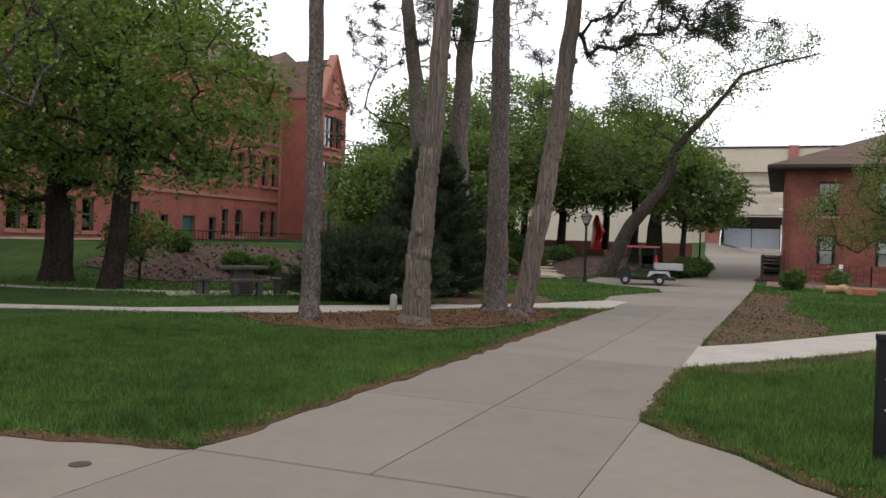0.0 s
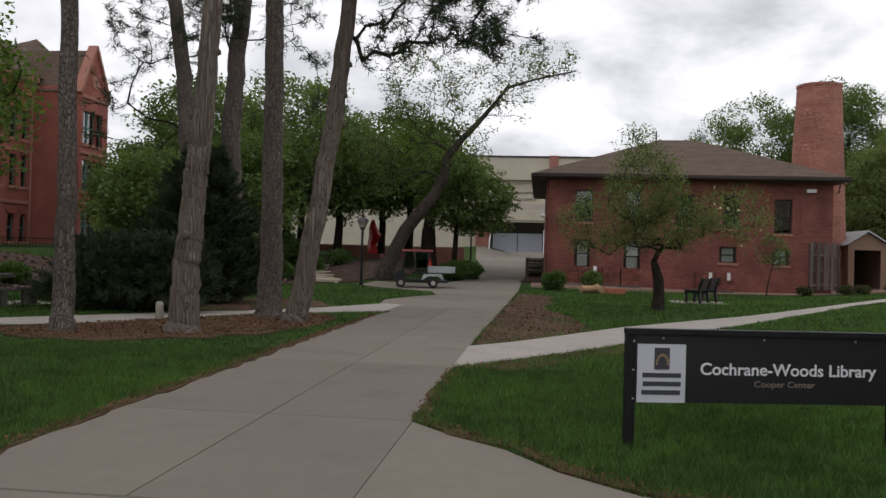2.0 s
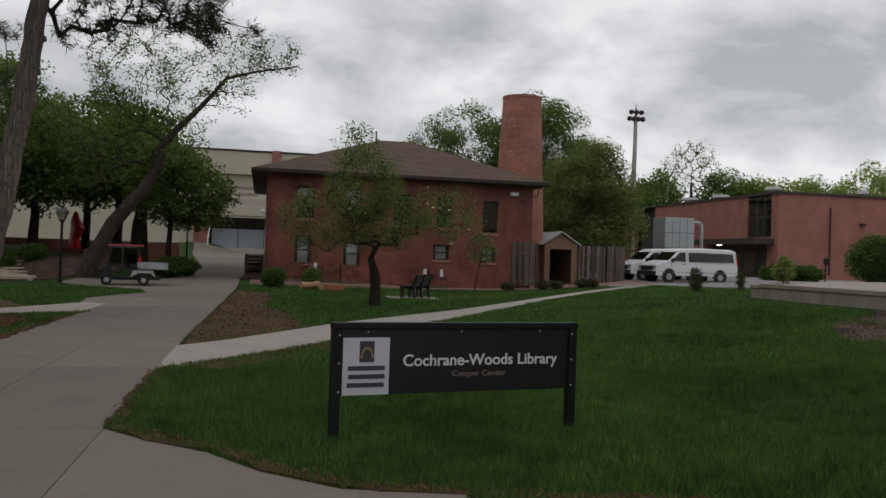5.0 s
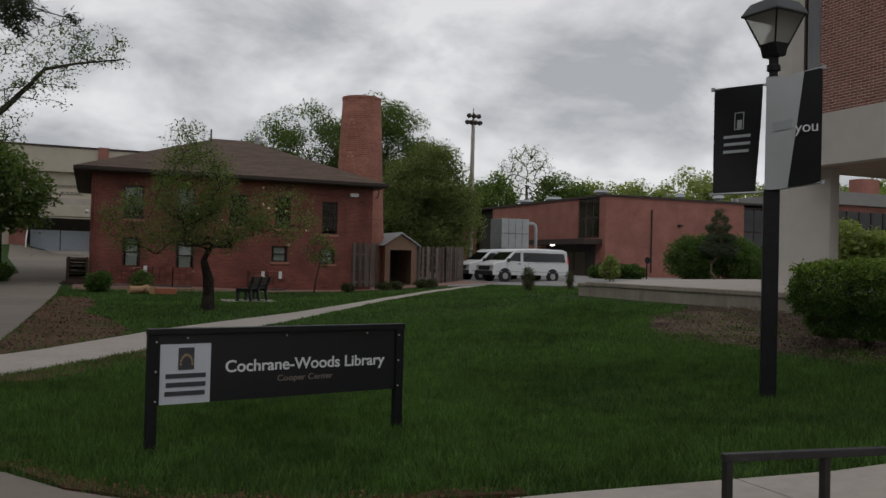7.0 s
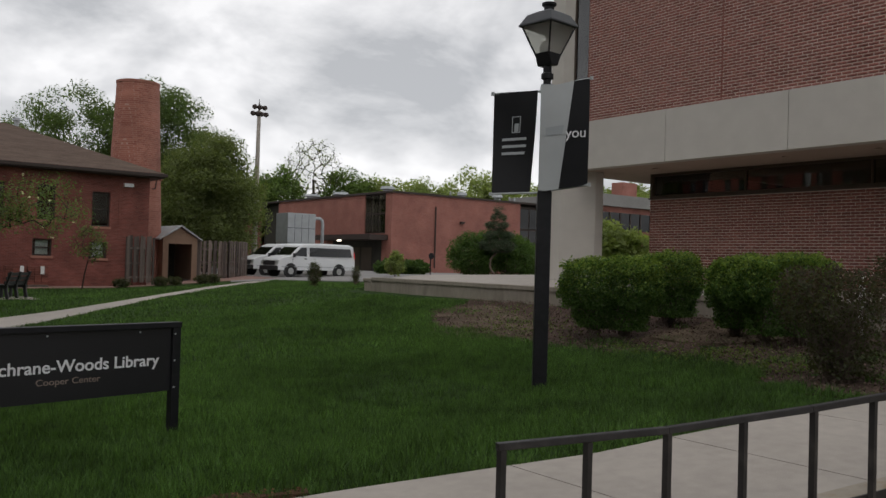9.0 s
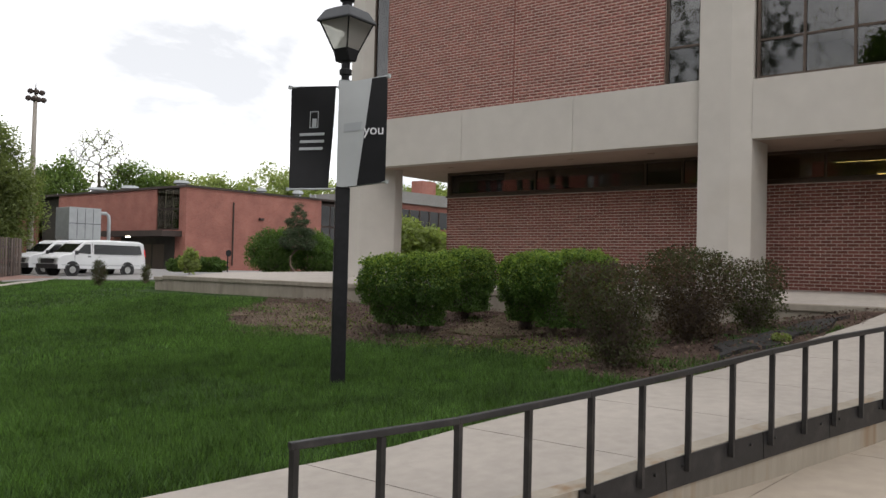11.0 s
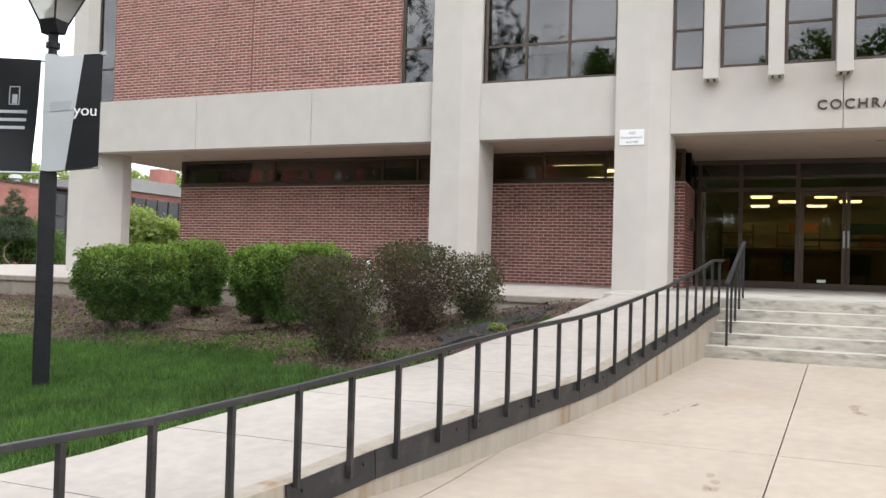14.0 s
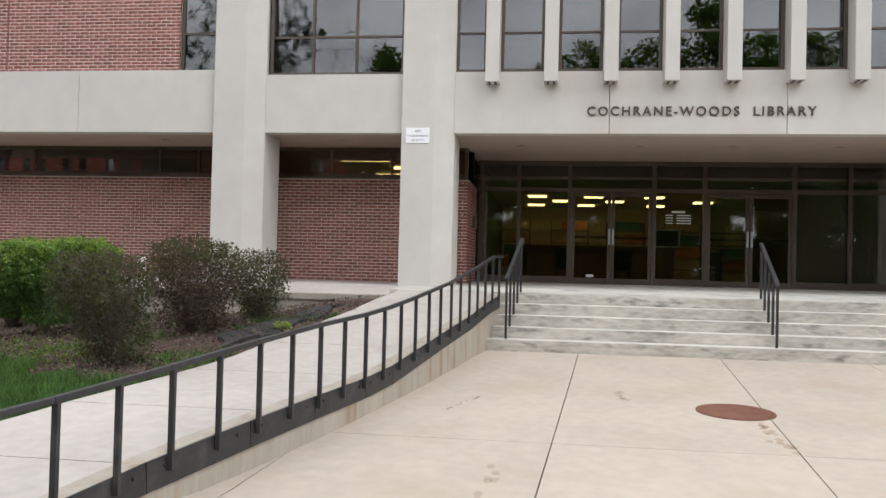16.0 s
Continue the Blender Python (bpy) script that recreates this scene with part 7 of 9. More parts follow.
# two broad trees before the old brick hall
make_tree("maple_tree", (-20.8, 19.7, gz(-20.8, 19.7) - 0.05), [(0, 0, -0.1), (0.03, 0, 0.5), (0.1, 0, 1.2), (0.0, 0.1, 1.9), (-0.3, 0.2, 2.8), (-0.2, 0.2, 4.0)], [0.62, 0.46, 0.42, 0.42, 0.30, 0.22],
          [(-1.5, 0.3, 5.4, 4.4, 4.0, 3.4), (1.8, -0.4, 5.0, 3.0, 3.0, 2.6), (-3.8, -1.0, 3.9, 3.0, 2.5, 1.6), (0.5, 0.5, 8.0, 4.2, 3.5, 2.2), (0.0, 0.5, 12.0, 2.6, 2.6, 3.0)], 330, 80, 0.17, M_BARK_D, M_LEAF, "broad maple with dark trunk and fresh green leaves", 21, 0.42, category="tree")
make_tree("maple_tree", (-17.3, 18.25, gz(-17.3, 18.25) - 0.05), [(0, 0, -0.1), (0.12, 0, 0.6), (0.28, 0, 1.5), (0.38, 0, 2.6), (0.55, 0, 3.6), (0.8, 0, 5.0)], [0.40, 0.29, 0.26, 0.24, 0.19, 0.13],
          [(1.4, 0, 6.3, 3.8, 3.2, 2.6), (3.2, 0.2, 5.0, 2.4, 2.2, 1.9), (2.2, -0.3, 3.4, 1.9, 1.8, 0.8), (-1.4, 0, 5.6, 2.6, 2.4, 2.2), (0.6, 0, 8.5, 3.4, 3.0, 1.5)], 300, 74, 0.155, M_BARK_D, M_LEAF, "maple with a leaning dark trunk and bright leaves", 22, 0.38)
make_tree("bare_tree", (-14.6, 11.4, gz(-14.6, 11.4) - 0.05), [(0, 0, -0.1), (-0.1, 0, 1.5), (-0.2, 0, 3.0), (0.1, 0, 4.4), (0.5, 0, 5.8), (0.5, 0, 9.0), (0.7, 0, 12.5)], [0.30, 0.24, 0.21, 0.17, 0.14, 0.10, 0.05],
          [(0.7, 0.4, 4.9, 1.5, 1.5, 2.2), (0.2, 0, 6.5, 2.0, 1.8, 1.4), (0.5, 0, 10.0, 2.6, 2.4, 2.8), (0.6, 0, 13.5, 2.2, 2.2, 2.6)], 420, 4, 0.10, M_BARK_G, M_LEAF_Y, "half-bare grey tree with drooping lichened twigs", 23, 0.2, r_tip=0.006)
make_tree("young_tree", (-19.2, 21.6, gz(-19.2, 21.6)), [(0, 0, -0.1), (0, 0, 0.6), (0.1, 0, 1.2)], [0.05, 0.04, 0.03], [(0, 0, 1.5, 1.2, 1.0, 0.8)], 40, 40, 0.16, M_BARK_D, M_LEAF, "small leafy understorey tree", 24, 0.25)

# trees behind the pines
BACK = [((-24.6, 48.9), 6.6, 2.7, 31), ((-22.0, 54), 12.0, 4.4, 32), ((-15.5, 50), 12.0, 4.6, 33), ((-17.5, 60), 13.5, 5.0, 34), ((-11.5, 47), 9.0, 3.9, 35), ((-10.5, 55), 10.5, 4.2, 36), ((-19.0, 40.2), 5.6, 2.5, 37), ((-19.5, 47), 10.5, 4.2, 38), ((-8.0, 51), 9.0, 3.6, 39), ((-15.5, 43), 7.5, 3.0, 40)]
for (x, y), ht, r, sd in BACK:
    lo = 0.55 if sd in (35, 36, 39) else 0.42
    make_tree("shade_tree", (x, y, gz(x, y) - 0.05), [(0, 0, -0.1), (0.05, 0, ht * 0.12), (0.1, 0.1, ht * 0.25), (0, 0.1, ht * 0.42), (0.1, 0, ht * 0.62)], [0.34, 0.27, 0.23, 0.18, 0.10],
              [(0, 0, ht * 0.62, r, r, ht * 0.34), (r * 0.4, -r * 0.3, ht * lo, r * 0.75, r * 0.7, ht * 0.20), (-r * 0.4, -r * 0.3, ht * lo, r * 0.7, r * 0.7, ht * 0.20)], 210, 84, 0.215, M_BARK_D, M_LEAF_L, "leafy green shade tree behind the pines", sd, 0.50, group="trees beyond the pines", sides=5)

# the leaning tree by the cart
LEAN = [(0, 0, -0.1), (0.45, 0, 0.95), (1.11, 0, 2.33), (1.75, 0, 3.15), (2.34, 0, 3.9), (2.9, 0, 4.8), (3.0, 0, 5.8), (3.7, 0, 6.7), (4.5, 0, 7.55), (5.2, 0.1, 8.4), (5.8, 0.1, 9.2), (7.1, 0.1, 9.6), (9.0, 0.1, 10.0)]
make_tree("leaning_tree", (-7.45, 39.6, gz(-7.45, 39.6)), LEAN, [0.48, 0.39, 0.34, 0.31, 0.28, 0.25, 0.21, 0.16, 0.13, 0.10, 0.08, 0.055, 0.03],
          [(1.9, 0.2, 9.0, 2.2, 1.6, 2.2), (0.6, 0.6, 6.6, 2.4, 1.8, 2.0), (0.2, 0.5, 4.9, 1.5, 1.3, 1.0), (6.6, 0.2, 10.2, 1.6, 1.2, 1.0), (3.9, 0.2, 6.6, 1.4, 1.2, 1.5), (8.2, 0.2, 10.4, 1.5, 0.9, 0.8), (4.4, 0.2, 9.2, 1.6, 1.2, 1.5), (6.0, 0.2, 8.4, 1.2, 1.0, 1.0)], 620, 22, 0.110, M_BARK_N, M_LEAF_N, "leaning old tree with a sparse half-leafed crown", 41, 0.24, r_tip=0.009, r_base=0.10)
make_tree("round_tree", (-4.4, 44.0, gz(-4.4, 44.0)), [(0, 0, -0.1), (0, 0, 1.0), (0.05, 0, 2.0), (0.1, 0, 3.0), (0.3, 0, 4.2)], [0.20, 0.16, 0.14, 0.12, 0.08],
          [(0.5, 0, 4.3, 2.7, 2.4, 1.7), (0.0, 0, 5.6, 1.7, 1.6, 1.1), (1.2, 0, 3.3, 2.0, 1.8, 0.8)], 190, 66, 0.20, M_BARK_D, M_LEAF_L, "small dense round-crowned green tree", 42, 0.34)
make_tree("shade_tree", (-6.2, 47.0, gz(-6.2, 47.0)), [(0, 0, -0.1), (0, 0, 1.2), (0, 0, 2.4), (0.1, 0, 3.6)], [0.62, 0.50, 0.42, 0.25], [(-0.5, 0.5, 6.2, 3.2, 3.0, 2.6)], 120, 60, 0.22, M_BARK_D, M_LEAF, "thick-trunked tree behind the leaning one", 43, 0.45)

# crab apple before the boiler house
make_tree("crab_apple_tree", (3.66, 25.85, gz(3.66, 25.85)), [(0, 0, -0.1), (0.02, 0, 0.45), (0.0, 0, 0.95), (-0.15, 0, 1.5)], [0.23, 0.17, 0.16, 0.10],
          [(-0.55, 0, 3.75, 1.2, 1.1, 1.35), (-1.7, 0, 2.6, 1.3, 1.0, 0.9), (2.3, 0, 2.9, 1.1, 0.9, 0.9), (0.7, 0.1, 2.75, 1.3, 0.9, 0.8), (-0.2, 0, 2.4, 1.6, 1.0, 0.65), (-0.5, 0, 4.85, 0.75, 0.7, 0.7)], 360, 62, 0.068, M_BARK_D, M_LEAF_A, "crooked crab apple with airy green crown", 44, 0.25, r_tip=0.005, r_base=0.065)
rng = np.random.default_rng(5)
bl = rng.uniform((-1.8, -0.6, 2.0), (3.0, 0.6, 4.2), (16, 3)) + np.array((3.66, 25.85, 0))
v, f = leaf_cards(rng, bl, 0.03, 5, 0.07)
tagged(new("blossom", fast_mesh("blossom", v, f, M_BLOSSOM)), "few white blossoms on the crab apple", "blossom", "", "stuff")
make_tree("sapling", (10.2, 39.0, gz(10.2, 39.0)), [(0, 0, -0.05), (0.1, 0, 0.7), (0.25, 0, 1.4)], [0.035, 0.028, 0.02], [(0.3, 0, 2.0, 0.7, 0.6, 0.9)], 45, 20, 0.10, M_BARK_D, M_LEAF_A, "young thin sapling on the lawn", 45, 0.16, r_tip=0.005)

# behind the chimney and along the horizon
for (x, y), ht, r, lf, sd, lab in (((16.3, 66), 13.9, 5.8, M_LEAF_L, 51, "tall lush green tree behind the chimney"), ((22.5, 65), 15.0, 4.6, M_LEAF_L, 52, "tall green tree behind the chimney"), ((23.0, 57.5), 10.0, 3.9, M_LEAF_O, 53, "olive-green tree by the fence"),
                                   ((12.5, 70), 11.5, 3.5, M_LEAF_A, 54, "green tree behind the shingle roof"), ((28.5, 75), 9.5, 4.2, M_LEAF_D, 55, "dark tree beside the gymnasium")):
    make_tree("shade_tree", (x, y, gz(x, y) - 0.05), [(0, 0, -0.1), (0, 0, ht * 0.15), (0.1, 0.1, ht * 0.3), (0, 0.1, ht * 0.5), (0.1, 0, ht * 0.7)], [0.4, 0.3, 0.26, 0.2, 0.1],
              [(0, 0, ht * 0.62, r * 0.85, r * 0.8, ht * 0.37), (r * 0.45, -0.5, ht * 0.42, r * 0.6, r * 0.6, ht * 0.3), (-r * 0.45, -0.5, ht * 0.45, r * 0.6, r * 0.6, ht * 0.3), (0, -r * 0.3, ht * 0.25, r * 0.7, r * 0.5, ht * 0.2)], 320, 300, 0.165, M_BARK_D, lf, lab, sd, 0.60, sides=4)
make_tree("bare_tree", (54.5, 100, 0.4), [(0, 0, 0), (0, 0, 4), (0.2, 0, 8), (0, 0, 12)], [0.5, 0.4, 0.3, 0.15], [(0, 0, 13.0, 4.4, 3.5, 4.6)], 420, 4, 0.24, M_BARK_G, M_LEAF_Y, "half-bare tree far behind the gymnasium", 61, 0.4, r_tip=0.03)
for i, (x, y, ht, r, lf) in enumerate(((59, 99, 13.5, 4.5, M_LEAF), (48, 97, 12.5, 4.0, M_LEAF), (64, 97, 13.0, 4.5, M_LEAF_HAZE), (70, 95, 13.0, 5.0, M_LEAF_HAZE), (76, 92, 14.5, 5.5, M_LEAF_HAZE), (83, 90, 14.5, 5.5, M_LEAF_HAZE), (90, 86, 14.0, 5.5, M_LEAF_HAZE), (97, 80, 14.0, 5.5, M_LEAF_Y), (42, 99, 11.5, 4.5, M_LEAF_Y), (104, 72, 14.0, 6, M_LEAF_HAZE), (36, 95, 10.5, 4.5, M_LEAF_D))):
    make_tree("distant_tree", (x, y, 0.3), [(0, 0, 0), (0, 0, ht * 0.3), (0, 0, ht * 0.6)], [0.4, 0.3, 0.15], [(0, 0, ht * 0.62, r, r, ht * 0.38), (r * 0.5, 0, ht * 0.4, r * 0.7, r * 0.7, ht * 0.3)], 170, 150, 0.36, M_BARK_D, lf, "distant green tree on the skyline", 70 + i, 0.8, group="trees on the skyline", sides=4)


# ---- pines ----
def needle_cards(rng, centres, per, length, width):
    n = len(centres) * per
    c = np.repeat(centres, per, axis=0) + rng.normal(size=(n, 3)) * 0.05
    a = rng.normal(size=(n, 3))
    a[:, 2] = a[:, 2] * 0.7 - 0.15
    a /= np.linalg.norm(a, axis=1, keepdims=True)
    b = np.cross(a, rng.normal(size=(n, 3)))
    b /= np.linalg.norm(b, axis=1, keepdims=True) + 1e-9
    s = (length * rng.uniform(0.6, 1.2, n))[:, None]
    v = np.stack([c - b * width, c + b * width, c + a * s + b * width * 0.4, c + a * s - b * width * 0.4], 1).reshape(-1, 3)
    return v, np.arange(n * 4).reshape(n, 4)


def make_pine(at, trunk, radii, blobs, targets, label, seed, bark, stubs=(), lumps=0.10, per=14, low=None):
    rng = np.random.default_rng(seed)
    o = thing("pine_tree", at, label, "pine tree", "pines by the drive")
    fine, fr = [], []
    for i in range(len(trunk) - 1):
        n = 8
        for k in range(n):
            u = k / n
            p = np.array(trunk[i]) * (1 - u) + np.array(trunk[i + 1]) * u
            fine.append(p + rng.normal(size=3) * 0.012)
            fr.append((radii[i] * (1 - u) + radii[i + 1] * u) * (1 + lumps * 0.20 * rng.normal()))
    fine.append(np.array(trunk[-1]))
    fr.append(radii[-1])
    g = Geo().tube(fine, fr, 18, wob=lumps, seed=seed)
    for z, side, ln, r in stubs:
        i = min(range(len(fine)), key=lambda q: abs(fine[q][2] - z))
        p = Vector(fine[i])
        d = Vector((math.cos(side), math.sin(side), 0.25)).normalized()
        g.tube([p, p + d * (fr[i] + ln * 0.5), p + d * (fr[i] + ln)], [r * 1.6, r * 1.2, r * 0.9], 8, wob=0.2, seed=seed)
    part("trunk", g, bark, o, smooth=True)
    if blobs:
        tg = sample_blobs(rng, blobs, targets)
        coarse = [tuple(p) for p in trunk]
        pos, par, tips = skeleton(rng, coarse, tg, 0.16, upto=low if low is not None else max(1, len(coarse) - 3))
        part("limb", wood_mesh("limb", pos, par, M_BARK_D, 0.007, 0.055, len(coarse), 6, [0.02] * len(coarse)), M_BARK_D, o)
        ids = list(tips) + [par[t] for t in tips]
        cen = pos[ids]
        cen = np.concatenate([cen, cen + rng.normal(size=cen.shape) * 0.10, cen + rng.normal(size=cen.shape) * 0.16])
        v, f = needle_cards(rng, cen, per, 0.17, 0.010)
        part("crown", fast_mesh("crown", v, f, M_NEEDLE), M_NEEDLE, o)
    return o


make_pine((-8.42, 14.0, 0.0), [(0.13, 0, -0.15), (0.13, 0, 0.3), (0.15, 0, 2.5), (0.08, 0, 6.0), (0.05, 0, 9.0), (0.0, 0, 12.0), (0.1, 0, 16.5)], [0.28, 0.195, 0.160, 0.145, 0.13, 0.10, 0.04], [(0.6, 0, 10.0, 2.2, 2.2, 2.0), (0, 0, 13.5, 2.4, 2.4, 2.2), (0.1, 0, 16.4, 1.5, 1.5, 1.2), (-0.4, 0.2, 7.6, 1.5, 1.2, 0.7)], 240, "slim tall pine with plated grey bark", 81, M_BARK_P, lumps=0.06)
make_pine((-6.44, 14.55, 0.0), [(0.13, 0, -0.15), (0.15, 0, 0.25), (0.18, 0, 1.3), (0.24, 0, 1.9), (0.30, 0, 2.9), (0.40, 0, 3.6), (0.54, 0, 6.0), (0.75, 0, 9.0), (0.9, 0, 12.0)], [0.40, 0.275, 0.235, 0.228, 0.205, 0.195, 0.17, 0.145, 0.08],
          [(1.2, 0, 10.0, 2.4, 2.4, 2.0), (1.0, 0, 12.6, 1.9, 1.9, 1.6)], 170, "gnarled old juniper-barked trunk with knots", 82, M_BARK_J, stubs=((1.75, -1.4, 0.06, 0.07), (3.3, 3.0, 0.05, 0.07), (5.0, 0.4, 0.06, 0.05), (2.6, 0.3, 0.04, 0.05), (3.9, 3.3, 0.05, 0.05)), lumps=0.06)
make_pine((-5.95, 18.35, 0.0), [(0, 0, -0.15), (0.0, 0, 0.3), (0.01, 0, 2.5), (-0.03, 0, 6.0), (-0.05, 0, 8.0), (-0.05, 0, 11.0), (0, 0, 13.5), (0.1, 0, 17.5)], [0.37, 0.275, 0.235, 0.205, 0.19, 0.16, 0.12, 0.04], [(0.6, 0, 10.6, 2.6, 2.6, 2.2), (0.2, 0, 14.0, 2.5, 2.5, 2.2), (0.1, 0, 17.2, 1.5, 1.5, 1.3), (1.6, 0.3, 7.4, 1.2, 1.0, 0.8)], 110, "stout tall pine with deep plated bark", 83, M_BARK_P, lumps=0.05)
make_pine((-5.25, 17.5, 0.0), [(0.15, 0, -0.15), (0.22, 0, 0.3), (0.47, 0, 1.7), (0.75, 0, 3.4), (0.90, 0, 4.4), (1.10, 0, 6.2), (1.25, 0, 7.6), (1.4, 0, 9.5), (1.6, 0, 12.0)], [0.33, 0.235, 0.205, 0.195, 0.19, 0.17, 0.155, 0.125, 0.06],
          [(2.6, 0, 6.5, 1.0, 0.9, 0.85), (4.3, 0, 6.6, 1.35, 1.0, 0.85), (3.5, 0.2, 8.2, 2.4, 1.6, 1.2), (1.9, 0.1, 5.6, 0.5, 0.6, 0.5)], 230, "leaning pine with smooth grey knotted trunk and dark needles", 84, M_BARK_J, stubs=((2.3, 0.2, 0.05, 0.05), (4.3, 0.1, 0.07, 0.08), (4.9, 0.3, 0.05, 0.06), (5.6, 0.2, 0.05, 0.05)), lumps=0.09, per=16, low=5)
make_pine((-9.95, 23.0, 0.0), [(0.2, 0, -0.15), (0.15, 0, 2.0), (-0.1, 0, 5.0), (-0.25, 0, 6.6), (-0.6, 0, 8.9), (-0.8, 0, 12.0)], [0.34, 0.27, 0.24, 0.22, 0.18, 0.08], [(-0.2, 0, 13.5, 2.4, 2.4, 2.0), (-0.6, 0.2, 8.0, 2.2, 1.6, 1.3), (-1.8, 0, 4.7, 1.5, 1.0, 0.7), (-2.6, 0, 5.9, 1.0, 1.0, 0.8)], 200, "tall brown pine behind the junipers", 85, M_BARK_P, low=2)
make_pine((-9.1, 24.2, 0.0), [(0, 0, -0.15), (0, 0, 2.0), (-0.1, 0, 5.0), (0.0, 0, 7.0), (0.25, 0, 9.5), (0.4, 0, 12.5)], [0.37, 0.31, 0.28, 0.26, 0.22, 0.1], [(0.4, 0, 14.0, 2.4, 2.4, 2.0), (0.4, 0.2, 9.0, 2.4, 2.0, 1.2), (1.8, 0.3, 7.2, 1.0, 1.0, 0.7), (3.0, 0, 5.4, 0.8, 0.8, 0.9)], 160, "tall brown forked pine behind the junipers", 86, M_BARK_P, low=3)


# ---- shrubs ----
def make_shrub(name, at, blobs, per, size, leaf, label, seed, stems=9, stem_r=0.014, targets=80, category="shrub", spread=0.09, group="", needles=False, shell=True, twig=None):
    rng = np.random.default_rng(seed)
    o = thing(name, at, label, category, group)
    tg = sample_blobs(rng, blobs, targets)
    base = [(0, 0, -0.05), (0, 0, 0.08)]
    pos, par, tips = skeleton(rng, base, tg, 0.12, upto=0)
    part("wood", wood_mesh("wood", pos, par, twig or M_TWIG, stem_r * 0.35, stem_r * 2.6, 2, 5), twig or M_TWIG, o)
    cen = sample_blobs(rng, blobs, targets * 5, 0.6 if name == "clipped_bush" else 0.25, 0.5) if shell else pos[tips]
    if needles:
        v, f = needle_cards(rng, cen, per, size, size * 0.055)
    else:
        v, f = leaf_cards(rng, cen, spread, per, size, 0.9)
    part("foliage", fast_mesh("foliage", v, f, leaf), leaf, o)
    return o


def shrub_at(x, y):
    return (x, y, gz(x, y) + 0.02)


def lumpy(blobs, p, seed):
    """How far p lies inside the swollen, lumpy union of the blobs (1: on the skin)."""
    best = 9.0
    for cx, cy, cz, rx, ry, rz in blobs:
        q = (abs((p[0] - cx) / rx) ** 3.4 + abs((p[1] - cy) / ry) ** 3.4 + abs((p[2] - cz) / rz) ** 3.4) ** (1 / 3.4)
        best = min(best, q)
    return best * (1 + 0.16 * noise.noise((p[0] * 5.0 + seed, p[1] * 5.0, p[2] * 5.0)) + 0.10 * noise.noise((p[0] * 13.0, p[1] * 13.0 + seed, p[2] * 13.0)))


def fan_stems(rng, feet, tops, r):
    """Thin bent stems, each from its foot to its tip."""
    v, f = [], []
    for a, b in zip(feet, tops):
        mid = a * 0.5 + b * 0.5 + rng.normal(size=3) * 0.035 + np.array([0, 0, 0.05])
        pts = [a, a * 0.4 + mid * 0.6, mid, mid * 0.45 + b * 0.55, b]
        rr = r * rng.uniform(0.6, 1.4)
        k = len(v)
        for i, p in enumerate(pts):
            t = rr * (1.0 - 0.18 * i)
            v += [p + np.array([t, 0, 0]), p + np.array([-t * 0.5, t * 0.87, 0]), p + np.array([-t * 0.5, -t * 0.87, 0])]
        for i in range(len(pts) - 1):
            for c in range(3):
                d = (c + 1) % 3
                f.append((k + i * 3 + c, k + i * 3 + d, k + i * 3 + 3 + d, k + i * 3 + 3 + c))
    return v, f


def make_bush(name, at, blobs, leaves, size, label, seed, feet=((0, 0),), stems=70, stem_r=0.007, skin=0.30, mats=(M_SHRUB, M_SHRUB_Y), tips=0.75, group="", floor=0.17, reach=1.02):
    """A bush of many small leaves on a lumpy crown, over a fan of bare stems."""
    rng = np.random.default_rng(seed)
    o = thing(name, at, label, "shrub", group)
    b = np.array(blobs)
    lo, hi = (b[:, :3] - b[:, 3:]).min(0) - 0.08, (b[:, :3] + b[:, 3:]).max(0) + 0.08
    cen = []
    while len(cen) < leaves:
        for p in rng.uniform(lo, hi, (2000, 3)):
            q = lumpy(blobs, p, seed)
            if 1 - skin < q < 1.0 + 0.06 * rng.random() and p[2] > floor:
                cen.append(p)
    cen = np.array(cen[:leaves])
    high = (cen[:, 2] - lo[2]) / (hi[2] - lo[2])
    fresh = rng.random(leaves) < tips * np.clip((high - 0.45) * 2.2, 0, 1)
    for nm, pick, mat in (("foliage", ~fresh, mats[0]), ("new_growth", fresh, mats[1])):
        if pick.any():
            v, f = leaf_cards(rng, cen[pick], 0.012, 1, size, 0.9)
            part(nm, fast_mesh(nm, v, f, mat), mat, o)
    top = []
    while len(top) < stems:
        p = rng.uniform(lo, hi)
        if lumpy(blobs, p, seed) < reach and p[2] > 0.4 * hi[2]:
            top.append(p)
    near = [min(range(len(feet)), key=lambda k: (feet[k][0] - p[0]) ** 2 + (feet[k][1] - p[1]) ** 2) for p in top]
    feet_at = np.array([(*feet[k], -0.04) for k in near]) + rng.normal(size=(stems, 3)) * np.array([0.05, 0.05, 0])
    v, f = fan_stems(rng, feet_at, top, stem_r)
    tagged(part("stem_fan", fast_mesh("stem_fan", v, f, M_STEM), M_STEM, o), "fan of thin bare stems", kind="stuff")
    return o


